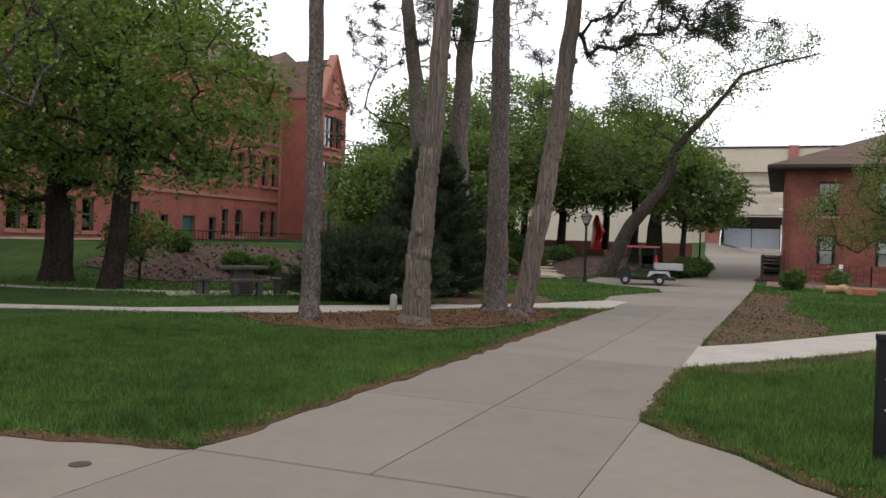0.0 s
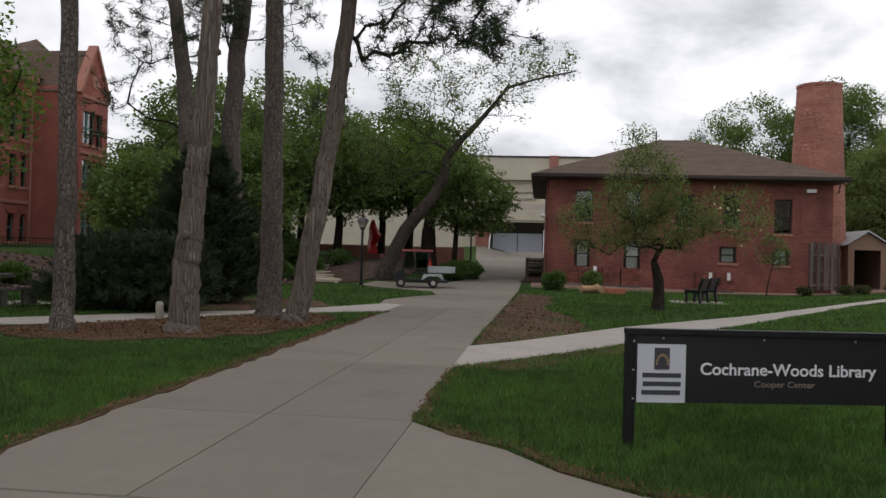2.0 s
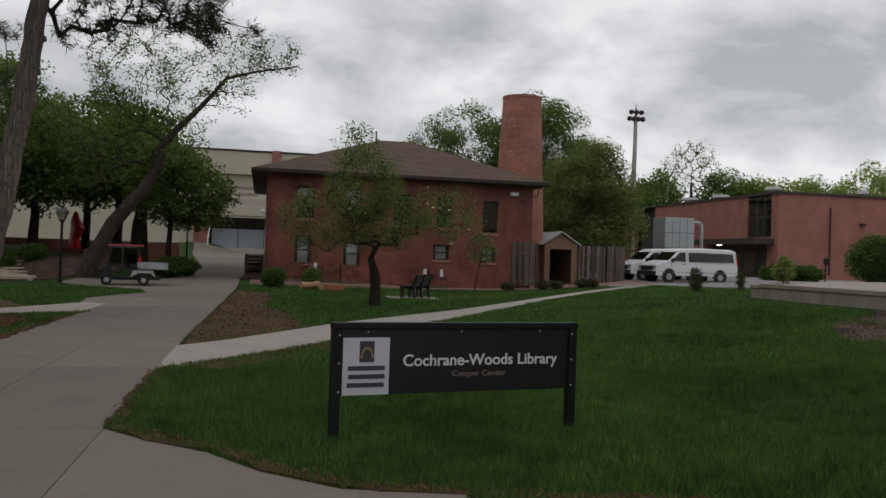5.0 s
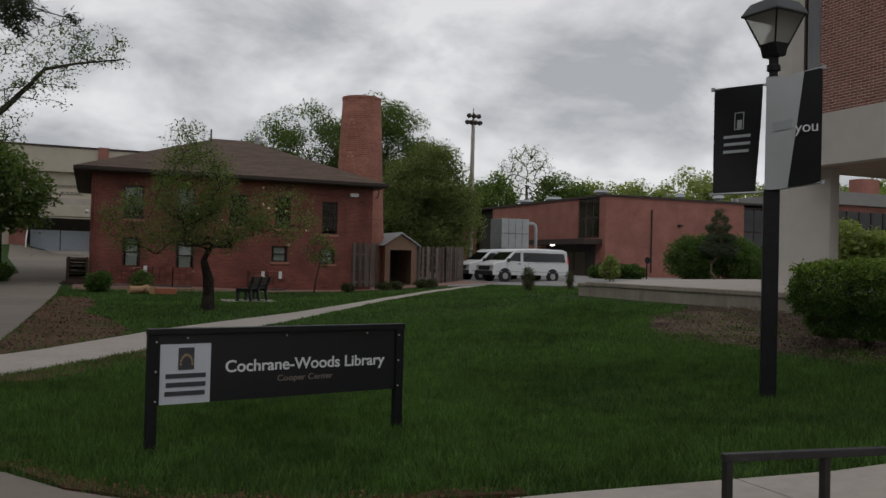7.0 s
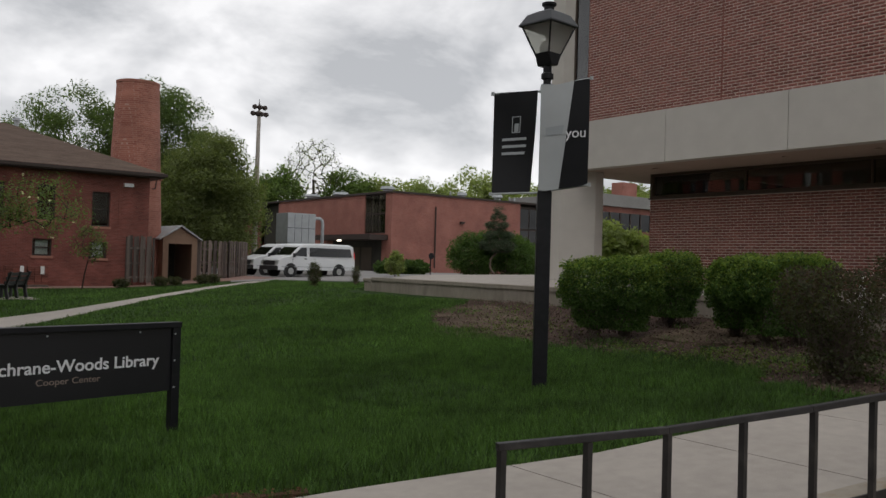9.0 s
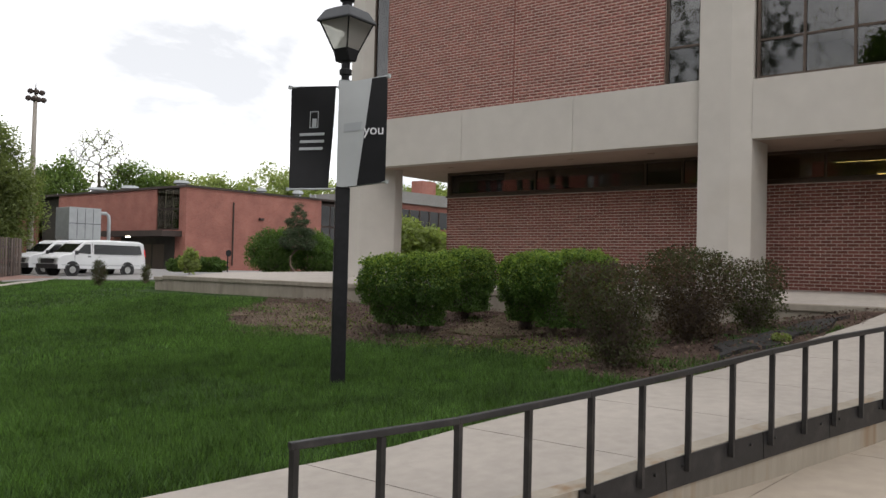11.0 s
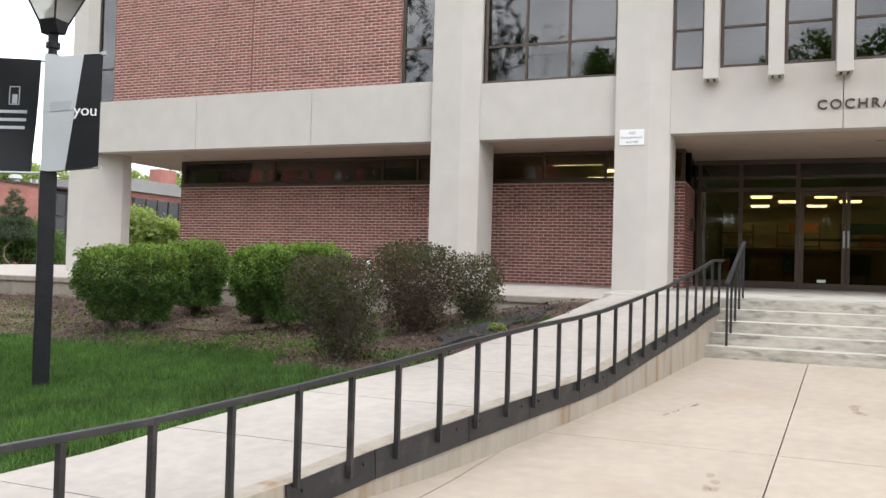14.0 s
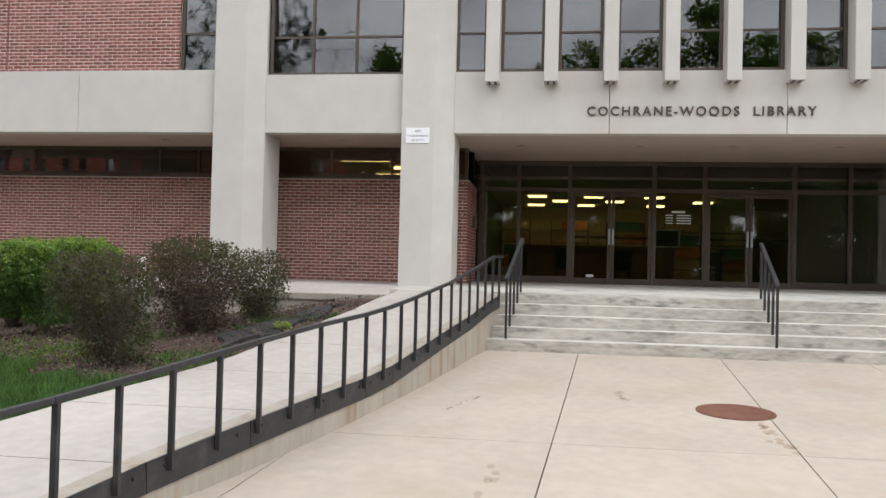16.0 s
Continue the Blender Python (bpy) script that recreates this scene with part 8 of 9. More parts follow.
CLIP = "clipped bushes by the library"
make_bush("clipped_bush", shrub_at(10.95, 9.3), [(-0.20, 0.22, 0.90, 0.46, 0.46, 0.42), (0.20, -0.22, 0.92, 0.47, 0.47, 0.42), (-0.16, 0.22, 0.52, 0.30, 0.30, 0.36), (0.20, -0.20, 0.48, 0.30, 0.30, 0.42)], 36000, 0.040, "wide clipped green bush on two clumps of bare stems", 91, feet=((-0.18, 0.18), (0.16, -0.18)), group=CLIP)
make_bush("clipped_bush", shrub_at(12.75, 9.47), [(0, 0, 0.88, 0.48, 0.48, 0.42), (0, 0, 0.46, 0.38, 0.38, 0.42)], 24000, 0.041, "dense clipped green bush beside a planter wall", 92, group=CLIP)
make_bush("clipped_bush", shrub_at(12.15, 7.75), [(0, 0, 0.86, 0.40, 0.40, 0.40), (0.0, 0, 0.45, 0.28, 0.28, 0.38)], 20000, 0.040, "clipped green bush with a shaded leggy base", 93, group=CLIP)
make_bush("clipped_bush", shrub_at(11.5, 6.68), [(-0.12, 0.20, 0.92, 0.46, 0.46, 0.38), (0.14, -0.24, 0.95, 0.46, 0.46, 0.38), (-0.05, 0.08, 0.50, 0.28, 0.28, 0.44), (0.18, -0.26, 0.48, 0.26, 0.26, 0.40)], 32000, 0.040, "bright clipped green bush in the mulch bed", 94, feet=((-0.06, 0.10), (0.16, -0.24)), group=CLIP)
TWIG = "twiggy bushes by the library"
make_bush("brown_bush", shrub_at(9.0, 4.46), [(-0.05, 0.10, 0.86, 0.46, 0.50, 0.32), (0.05, 0.0, 0.42, 0.34, 0.34, 0.42)], 9000, 0.036, "olive-brown twiggy bush with many bare stems", 95, stems=300, stem_r=0.0040, skin=0.6, mats=(M_SHRUB_D, M_SHRUB_P), tips=0.55, group=TWIG, floor=0.06, reach=1.16)
make_bush("brown_bush", shrub_at(11.04, 4.47), [(0, 0, 0.78, 0.56, 0.54, 0.42), (0, 0, 0.36, 0.42, 0.42, 0.36)], 11500, 0.036, "dull purple-brown twiggy bush in the mulch", 96, stems=300, stem_r=0.0040, skin=0.6, mats=(M_SHRUB_P, M_SHRUB_D), tips=0.8, group=TWIG, floor=0.06, reach=1.16)
make_bush("brown_bush", shrub_at(11.97, 3.95), [(0, 0, 0.58, 0.38, 0.38, 0.38), (0.03, 0, 0.30, 0.28, 0.3, 0.30)], 5400, 0.035, "small dull twiggy bush against the terrace", 97, stems=190, stem_r=0.0032, skin=0.7, mats=(M_SHRUB_D, M_SHRUB_P), tips=0.5, group=TWIG, floor=0.06, reach=1.16)
rng = np.random.default_rng(77)
spots_ = [(10.35, 7.3, 0.35), (10.3, 6.3, 0.40), (9.9, 5.7, 0.30), (10.6, 6.9, 0.25), (9.4, 5.2, 0.28), (10.2, 8.2, 0.22), (10.9, 10.4, 0.5), (11.3, 12.0, 0.55), (10.4, 11.6, 0.4), (12.4, 13.6, 0.5)]
cen = np.concatenate([np.column_stack([rng.normal(x, r, 260), rng.normal(y, r, 260), np.zeros(260)])[:110] for x, y, r in spots_])
cen[:, 2] = [gz(a, b) + 0.035 + 0.05 * abs(rng.normal()) for a, b, _ in cen]
v, f = leaf_cards(rng, cen, 0.03, 3, 0.035)
tagged(new("weeds", fast_mesh("weeds", v, f, M_WEED)), "low yellow-green weeds along the bed edge", "weeds", "", "stuff")
make_shrub("weed_tuft", shrub_at(11.1, 3.3), [(0, 0, 0.06, 0.10, 0.10, 0.05)], 6, 0.045, M_LEAF_Y, "bright green weed tuft in the mulch", 98, targets=20, category="weed", spread=0.025)


def make_juniper(name, at, sprays, label, seed, category):
    """An evergreen of arching feathery sprays, each a thin twig set with short needles."""
    rng = np.random.default_rng(seed)
    o = thing(name, at, label, category)
    v, f, cen, way = [], [], [], []
    for foot, tip, arch in sprays(rng):
        mid = foot * 0.5 + tip * 0.5 + np.array([0, 0, arch])
        line = [foot * (1 - u) ** 2 + mid * 2 * u * (1 - u) + tip * u * u for u in np.linspace(0, 1, 7)]
        k = len(v)
        for n, p in enumerate(line):
            r = 0.016 * (1 - 0.13 * n)
            v += [p + np.array([r, 0, 0]), p + np.array([-r * 0.5, r * 0.87, 0]), p + np.array([-r * 0.5, -r * 0.87, 0])]
        for n in range(6):
            for c in range(3):
                d = (c + 1) % 3
                f.append((k + n * 3 + c, k + n * 3 + d, k + n * 3 + 3 + d, k + n * 3 + 3 + c))
        for n in range(1, 7):
            d = line[n] - line[n - 1]
            for u in np.linspace(0, 1, 6, endpoint=False):
                cen.append(line[n - 1] + d * u)
                way.append(d / (np.linalg.norm(d) + 1e-9))
    part("wood", fast_mesh("wood", v, f, M_TWIG), M_TWIG, o)
    per = 9
    c, w = np.repeat(np.array(cen), per, axis=0), np.repeat(np.array(way), per, axis=0)
    n = len(c)
    a = w * 0.9 + rng.normal(size=(n, 3)) * 0.55
    a /= np.linalg.norm(a, axis=1, keepdims=True)
    b = np.cross(a, rng.normal(size=(n, 3)))
    b /= np.linalg.norm(b, axis=1, keepdims=True) + 1e-9
    s = rng.uniform(0.08, 0.20, n)[:, None]
    q = np.stack([c - b * 0.010, c + b * 0.010, c + a * s + b * 0.004, c + a * s - b * 0.004], 1).reshape(-1, 3)
    part("foliage", fast_mesh("foliage", q, np.arange(n * 4).reshape(n, 4), M_JUNI), M_JUNI, o)
    return o


def low_sprays(rng):
    for _ in range(760):
        a, e, r = rng.uniform(0, 6.28), rng.uniform(0.10, 1.25), rng.uniform(0.7, 1.0)
        foot = np.array([rng.normal(0, 0.45), rng.normal(0, 0.25), 0.05])
        tip = foot + r * np.array([2.1 * math.cos(a) * math.cos(e), 1.2 * math.sin(a) * math.cos(e), 2.0 * math.sin(e)])
        yield foot * 0.5 + tip * 0.5 * rng.uniform(0.1, 0.9), tip, 0.12


def tall_sprays(rng):
    for _ in range(820):
        h = 4.0 * rng.random() ** 1.25
        a, r = rng.uniform(0, 6.28), (2.0 * (1 - h / 4.4) ** 0.7 + 0.12) * rng.uniform(0.6, 1.1)
        foot = np.array([r * 0.25 * math.cos(a), r * 0.25 * math.sin(a), h])
        yield foot, np.array([r * math.cos(a), r * 0.85 * math.sin(a), h + 0.25 + 0.35 * r * rng.uniform(0.2, 1.2)]), -0.08


make_juniper("juniper_bush", shrub_at(-9.7, 19.3), low_sprays, "wide dark feathery juniper bush", 101, "bush")
make_juniper("juniper_tree", shrub_at(-9.35, 22.6), tall_sprays, "dark feathery evergreen behind the pines", 102, "evergreen")
make_shrub("broad_bush", (37.5, 43.5, 0.72), [(-1.2, 0, 1.5, 1.9, 1.6, 1.5), (1.4, -0.4, 1.6, 1.9, 1.6, 1.5), (0.2, 0, 2.2, 1.4, 1.3, 1.0), (3.0, -0.6, 1.3, 1.2, 1.0, 1.3)], 22, 0.13, M_LEAF_D, "large loose green bush at the lot edge", 103, spread=0.22, targets=380, category="bush", stem_r=0.03)
make_shrub("young_pine", (36.6, 41.6, 0.72), [(0, 0, 2.2, 1.25, 1.2, 0.5), (0.1, 0, 2.9, 1.05, 1.0, 0.34), (-0.05, 0, 3.5, 0.85, 0.8, 0.28), (0.1, 0, 4.05, 0.62, 0.6, 0.24), (0, 0, 4.5, 0.36, 0.36, 0.26), (0.02, 0, 4.95, 0.12, 0.12, 0.42)], 20, 0.17, M_CONIFER, "young pine with tiered branches above the bushes", 104, targets=190, category="pine", stem_r=0.03, needles=True)
make_shrub("lilac_bush", (29.5, 43.0, 0.66), [(0, 0, 0.75, 0.62, 0.6, 0.6), (0.1, 0, 1.2, 0.4, 0.4, 0.5)], 7, 0.13, M_LEAF_Y, "small yellow-green bush at the lot edge", 105, targets=80)
make_shrub("hedge", (35.5, 50.0, 0.6), [(-1.6, 0, 0.65, 1.4, 0.7, 0.6), (0.4, 0, 0.65, 1.4, 0.7, 0.6)], 12, 0.18, M_LEAF_D, "low clipped dark hedge", 106, targets=150, category="hedge")
make_shrub("leafy_bush", (30.0, 26.5, 0.75), [(0, 0, 1.6, 1.6, 1.6, 1.45), (0.8, -1.0, 1.4, 1.3, 1.3, 1.3)], 14, 0.20, M_LEAF_Y, "light green bush behind the library corner", 107, spread=0.2, targets=150, category="bush")
make_shrub("evergreen_shrub", shrub_at(15.5, 27.6), [(0, 0, 0.45, 0.22, 0.22, 0.45)], 10, 0.09, M_SHRUB_D, "small upright evergreen shrub", 109, targets=60, needles=True)
make_shrub("evergreen_shrub", shrub_at(17.4, 27.8), [(0, 0, 0.38, 0.14, 0.14, 0.38)], 8, 0.08, M_SHRUB_D, "thin upright evergreen shrub", 110, targets=40, needles=True)
make_shrub("boxwood_bush", shrub_at(0.75, 37.6), [(0, 0, 0.42, 0.50, 0.45, 0.42)], 14, 0.10, M_LEAF_D, "small round bush at the building corner", 111, targets=60)
make_shrub("boxwood_bush", shrub_at(2.6, 40.6), [(0, 0, 0.36, 0.45, 0.4, 0.36)], 14, 0.10, M_LEAF, "small green bush by the brick pallets", 112, targets=50)
make_shrub("hedge", shrub_at(-4.2, 42.6), [(0, 0, 0.5, 0.9, 0.7, 0.45), (0.5, 1.2, 0.5, 0.8, 0.7, 0.45)], 14, 0.13, M_LEAF_D, "dark clipped hedge below the round tree", 113, targets=90, category="hedge")
make_shrub("hedge", shrub_at(-13.2, 42.0), [(0, 0, 1.1, 1.1, 1.0, 0.95)], 14, 0.17, M_LEAF_D, "tall clipped dark hedge", 114, targets=120, category="hedge")
for i, (x, y, r) in enumerate(((-19.4, 27.2, 0.55), (-18.6, 28.0, 0.5), (-22.5, 27.5, 0.5), (-12.3, 39.5, 0.5), (-11.4, 41.5, 0.55), (-10.4, 43.0, 0.5), (-16.5, 31.0, 0.5))):
    make_shrub("bank_bush", shrub_at(x, y), [(0, 0, r * 0.8, r * 1.2, r, r * 0.8)], 13, 0.12, M_LEAF_D, "low dark bush on the mulched bank", 120 + i, targets=60, group="bushes on the bank")
make_shrub("yellow_bush", shrub_at(-24.0, 45.0), [(0, 0, 1.3, 1.2, 1.2, 1.2)], 10, 0.18, M_LEAF_Y, "yellow-green loose bush before the hall", 130, targets=110)
for i, (x, y) in enumerate(((12.2, 40.0), (14.2, 40.6), (15.0, 40.9), (16.5, 41.2), (17.2, 41.5))):
    make_shrub("low_shrub", shrub_at(x, y), [(0, 0, 0.22, 0.34, 0.3, 0.2)], 8, 0.07, M_SHRUB_D, "low brownish shrub beside the path", 140 + i, targets=40, group="low shrubs by the path")

# trees west and south of the court, which the library's glass mirrors
for i, (x, y, ht, r) in enumerate(((-19.5, -8.5, 18, 4.6), (-30, -17, 20, 5.2), (-21, -24, 14, 4.6), (-33, -3, 20, 5.2), (-24, 11.0, 16.5, 3.6), (-25, 2.5, 16, 5.2), (-23, -4.0, 15.5, 4.8), (-18, -34, 14, 4.8), (-40, -10, 15, 6), (-40, -24, 15, 6), (-32, -34, 14, 6), (-44, 0, 14, 6))):
    make_tree("shade_tree", (x, y, 0.0), [(0, 0, -0.1), (0, 0, ht * 0.15), (0.1, 0.1, ht * 0.3), (0, 0.1, ht * 0.5), (0.1, 0, ht * 0.7)], [0.4, 0.3, 0.26, 0.2, 0.1],
              [(0, 0, ht * 0.62, r, r, ht * 0.36), (r * 0.4, 0.5, ht * 0.34, r * 0.9, r * 0.9, ht * 0.26), (0, 0, 2.2, r * 1.1, r * 1.1, 2.2)], 190, 240 if x > -34 else 70, 0.27 if x > -34 else 0.5, M_BARK_D, M_LEAF_D, "leafy campus tree mirrored in the library glass", 160 + i, 0.55, group="trees across the court", sides=4)

# ---- loose things ----
def make_picnic():
    o = thing("picnic_table", (-13.5, 19.15, gz(-13.5, 19.15) + 0.03), "dark stone picnic table on a pedestal", "table", rz=47)
    part("tabletop", Geo().box(-0.66, 0.66, -0.36, 0.36, 0.68, 0.76), M_STONE, o, bevel=0.012)
    part("pedestal", Geo().box(-0.28, 0.28, -0.20, 0.20, 0.0, 0.68), M_STONE, o, bevel=0.02)
    for k, (dx, dy, l) in enumerate(((0.0, -0.72, 0.95), (1.05, -0.1, 0.5), (-1.05, 0.0, 0.5))):
        b = thing("stone_bench", (-13.5 + dx * 0.68 - dy * 0.73, 19.15 + dx * 0.73 + dy * 0.68, gz(-13.5, 19.15) + 0.03), "low dark stone bench by the picnic table", "bench", "benches round the picnic table", rz=47)
        part("seat", Geo().box(-l / 2, l / 2, -0.18, 0.18, 0.36, 0.44), M_STONE, b, bevel=0.01)
        for s in (-1, 1):
            part("leg", Geo().box(s * (l / 2 - 0.16) - 0.07, s * (l / 2 - 0.16) + 0.07, -0.14, 0.14, 0.0, 0.36), M_STONE, b, bevel=0.01)


make_picnic()

post = solid("stub_post", Geo().tube([(-8.05, 17.3, -0.05), (-8.05, 17.3, 0.33), (-8.05, 17.3, 0.38)], [0.085, 0.08, 0.05], 10, wob=0.1), M_WALK, "short pale concrete marker post by the path", "post", smooth=True)


def make_bench():
    o = thing("park_bench", (5.95, 31.4, gz(5.95, 31.4) + 0.03), "dark green slatted park bench on a concrete pad", "bench", rz=-125)
    for s in (-0.68, 0.0, 0.68):
        part("end_frame", Geo().box(s - 0.05, s + 0.05, -0.29, 0.29, 0.34, 0.43).slant((s, -0.24, 0.0), (s, -0.22, 0.42), 0.10, 0.09, (0, 1, 0)).slant((s, 0.30, 0.0), (s, 0.22, 0.42), 0.10, 0.09, (0, 1, 0)).slant((s, 0.22, 0.40), (s, 0.40, 0.90), 0.09, 0.07, (0, 1, 0)), M_BLACKPL, o)
    for i in range(4):
        part("seat_slat", Geo().box(-0.8, 0.8, -0.26 + i * 0.125, -0.16 + i * 0.125, 0.43, 0.47), M_BENCH, o)
    for i in range(3):
        part("back_slat", Geo().slant((-0.8, 0.245 + i * 0.052, 0.54 + i * 0.14), (0.8, 0.245 + i * 0.052, 0.54 + i * 0.14), 0.035, 0.115), M_BENCH, o)


M_BENCH = material("dark_green_slat", (0.008, 0.011, 0.010), 0.6, vary=0.2, scale=8.0)
make_bench()


def make_pallet(x, y, w, h, label):
    z = gz(x, y) + 0.03
    o = anchored("brick_pallet", (x, y, z), label, "brick stack", "stacked bricks by the building")
    part("pallet", Geo().box(x - w / 2, x + w / 2, y - 0.4, y + 0.4, z, z + 0.10), M_FENCE, o)
    rnd = random.Random(int(x * 10))
    nb = int(w / 0.22)
    for r in range(int(h / 0.105)):
        for c in range(nb):
            a = x - w / 2 + c * w / nb
            part("brick", Geo().box(a + 0.006, a + w / nb - 0.006, y - 0.38 + rnd.uniform(0, 0.03), y + 0.38, z + 0.105 + r * 0.105, z + 0.20 + r * 0.105), M_STACKB, o)


M_STACKB = material("stacked_clay_brick", (0.18, 0.062, 0.046), 0.9, vary=0.2, scale=14.0, rand=0.3)
for px_, w, h in ((1.75, 0.95, 0.85), (2.7, 0.7, 0.82), (3.55, 0.85, 0.88), (4.45, 0.85, 0.86), (8.0, 0.85, 0.86), (8.9, 0.85, 0.86)):
    make_pallet(px_, 41.7, w, h, "square stack of red bricks on a wooden pallet")
for px_, ph in ((2.75, 0.5), (8.2, 0.5), (9.05, 0.5)):
    n_ = anchored("paper_tag", (px_, 41.28, 0.6), "small white paper tag on a brick stack", "tag")
    part("sheet", Geo().box(px_ - 0.06, px_ + 0.10, 41.285, 41.295, gz(px_, 41.3) + 0.62, gz(px_, 41.3) + 0.98), M_WHITE, n_)
for i, (x, y, zr, s) in enumerate(((2.15, 36.6, 20, 1.0), (2.75, 36.4, 100, 1.0), (2.5, 36.9, 60, 0.9))):
    solid("log_round", Geo().tube([(x - 0.28 * math.cos(radians(zr)), y - 0.28 * math.sin(radians(zr)), gz(x, y) + 0.16 * s), (x + 0.28 * math.cos(radians(zr)), y + 0.28 * math.sin(radians(zr)), gz(x, y) + (0.16 + 0.1 * (i == 2)) * s)], [0.17 * s, 0.16 * s], 12, wob=0.08, seed=i), M_WOOD, "cut pale log lying on the grass", "log", group="logs on the lawn")
solid("clay_trough", Geo().prism([(-0.40, 0.0), (0.40, 0.0), (0.46, 0.26), (-0.46, 0.26)], "y", -0.2, 0.2), M_CLAY, "shallow terracotta trough on the lawn", "trough", bevel=0.03).location = (3.3, 36.3, gz(3.3, 36.3))


def make_cart():
    o = thing("utility_cart", (-5.05, 36.5, gz(-5.05, 36.5) + 0.03), "dark utility golf cart with faded red roof and grey bed", "utility cart", rz=10)
    o.scale = (0.92, 0.92, 0.92)
    part("body", Geo().prism([(-1.35, 0.30), (-1.35, 0.62), (-1.15, 0.82), (-0.85, 0.86), (-0.72, 0.42), (0.05, 0.38), (0.05, 0.72), (0.25, 0.78), (0.30, 0.30)], "y", -0.58, 0.58), M_CART, o, "dark green moulded front body", bevel=0.03)
    part("chassis", Geo().box(-1.2, 1.25, -0.45, 0.45, 0.24, 0.36), M_BLACKPL, o)
    part("rear_guard", Geo().prism([(-0.02, 0.36), (0.08, 0.66), (0.93, 0.66), (1.03, 0.36), (0.78, 0.55), (0.30, 0.55)], "y", -0.6, 0.6), M_GALV, o)
    bed = part("cargo_bed", Geo().box(0.30, 1.55, -0.58, 0.58, 0.72, 0.78).box(0.30, 1.55, -0.60, -0.55, 0.78, 1.02).box(0.30, 1.55, 0.55, 0.60, 0.78, 1.02).box(1.50, 1.55, -0.55, 0.55, 0.78, 1.02), M_GALV, o, "grey metal cargo bed")
    for i in range(3):
        part("rib", Geo().box(0.5 + i * 0.35, 0.54 + i * 0.35, -0.615, -0.602, 0.74, 1.02), M_GALV, bed)
    part("seat", Geo().box(-0.45, 0.08, -0.52, 0.52, 0.66, 0.80), M_BLACKPL, o, bevel=0.03)
    part("seat_back", Geo().box(0.06, 0.18, -0.52, 0.52, 0.80, 1.2), M_BLACKPL, o, bevel=0.03)
    part("roof", Geo().box(-0.95, 0.45, -0.62, 0.62, 1.72, 1.78), M_CROOF, o, "pale red cart roof", bevel=0.02)
    part("roof_trim", Geo().box(-0.99, 0.49, -0.65, -0.625, 1.72, 1.80), M_CROOF, o)
    for x0, x1, y in ((-1.0, -0.78, -0.56), (-1.0, -0.78, 0.56), (0.22, 0.32, -0.56), (0.22, 0.32, 0.56), (-0.35, -0.35, -0.57)):
        part("roof_post", Geo().slant((x0, y, 0.80), (x1, y, 1.73), 0.05, 0.05), M_BLACKPL, o)
    part("windscreen", Geo().quad((-1.0, -0.53, 0.86), (-1.0, 0.53, 0.86), (-0.79, 0.53, 1.70), (-0.79, -0.53, 1.70)), M_VGLASS, o)
    part("door_panel", Geo().box(-0.38, 0.24, -0.575, -0.565, 0.80, 1.70), M_VGLASS, o, "dark weather curtain")
    part("side_curtain", Geo().quad((-0.96, -0.575, 0.84), (-0.40, -0.575, 0.84), (-0.40, -0.575, 1.70), (-0.78, -0.575, 1.70)), M_VGLASS, o, "dark weather curtain")
    part("steering_wheel", Geo().wheel((-0.62, -0.25, 1.05), 0.16, 0.03, "x", 14), M_BLACKPL, o)
    part("safety_flag", Geo().prism([(0.30, 1.05), (0.42, 1.05), (0.36, 1.42)], "y", -0.60, -0.585), M_RED, o, "orange-red safety triangle")
    for x in (-1.0, 0.53):
        for s in (-1, 1):
            w = part("wheel", Geo().wheel((x, s * 0.52, 0.23), 0.23, 0.20), M_TYRE, o)
            part("rim", Geo().wheel((x, s * 0.60, 0.23), 0.11, 0.07), M_RIM, w)


M_CART = material("dark_green_cart_paint", (0.006, 0.009, 0.009), 0.6, vary=0.15, scale=5.0)
M_CROOF = material("faded_red_roof", (0.42, 0.10, 0.09), 0.6, vary=0.1, scale=5.0)
make_cart()

solid("red_sculpture", Geo().tube([(-10.4, 52.0, 1.4), (-10.45, 52.0, 2.0), (-10.3, 52.0, 2.6), (-10.42, 52.0, 3.1), (-10.4, 52.0, 3.55)], [0.32, 0.26, 0.38, 0.24, 0.10], 7, wob=0.3, seed=4), M_RED, "abstract red painted metal sculpture on a plinth", "sculpture")
solid("sculpture_plinth", Geo().box(-11.0, -9.8, 51.4, 52.6, -0.2, 1.42), M_GYMBRICK, "square brick plinth below the red sculpture", "plinth")


def make_stone_steps():
    o = anchored("stone_steps", (-10.0, 38.4, land(-10.0, 38.4)), "rough stone garden steps up the mulched bank", "steps")
    for i in range(7):
        x, y = -9.75 - i * 0.28, 38.1 + i * 0.75
        z = land(x, y)
        part("step", Geo().box(x - 0.75, x + 0.55 + 0.08 * math.sin(i * 2.3), y, y + 0.85, z - 0.25, z + 0.17), M_LIME, o, bevel=0.03)


make_stone_steps()


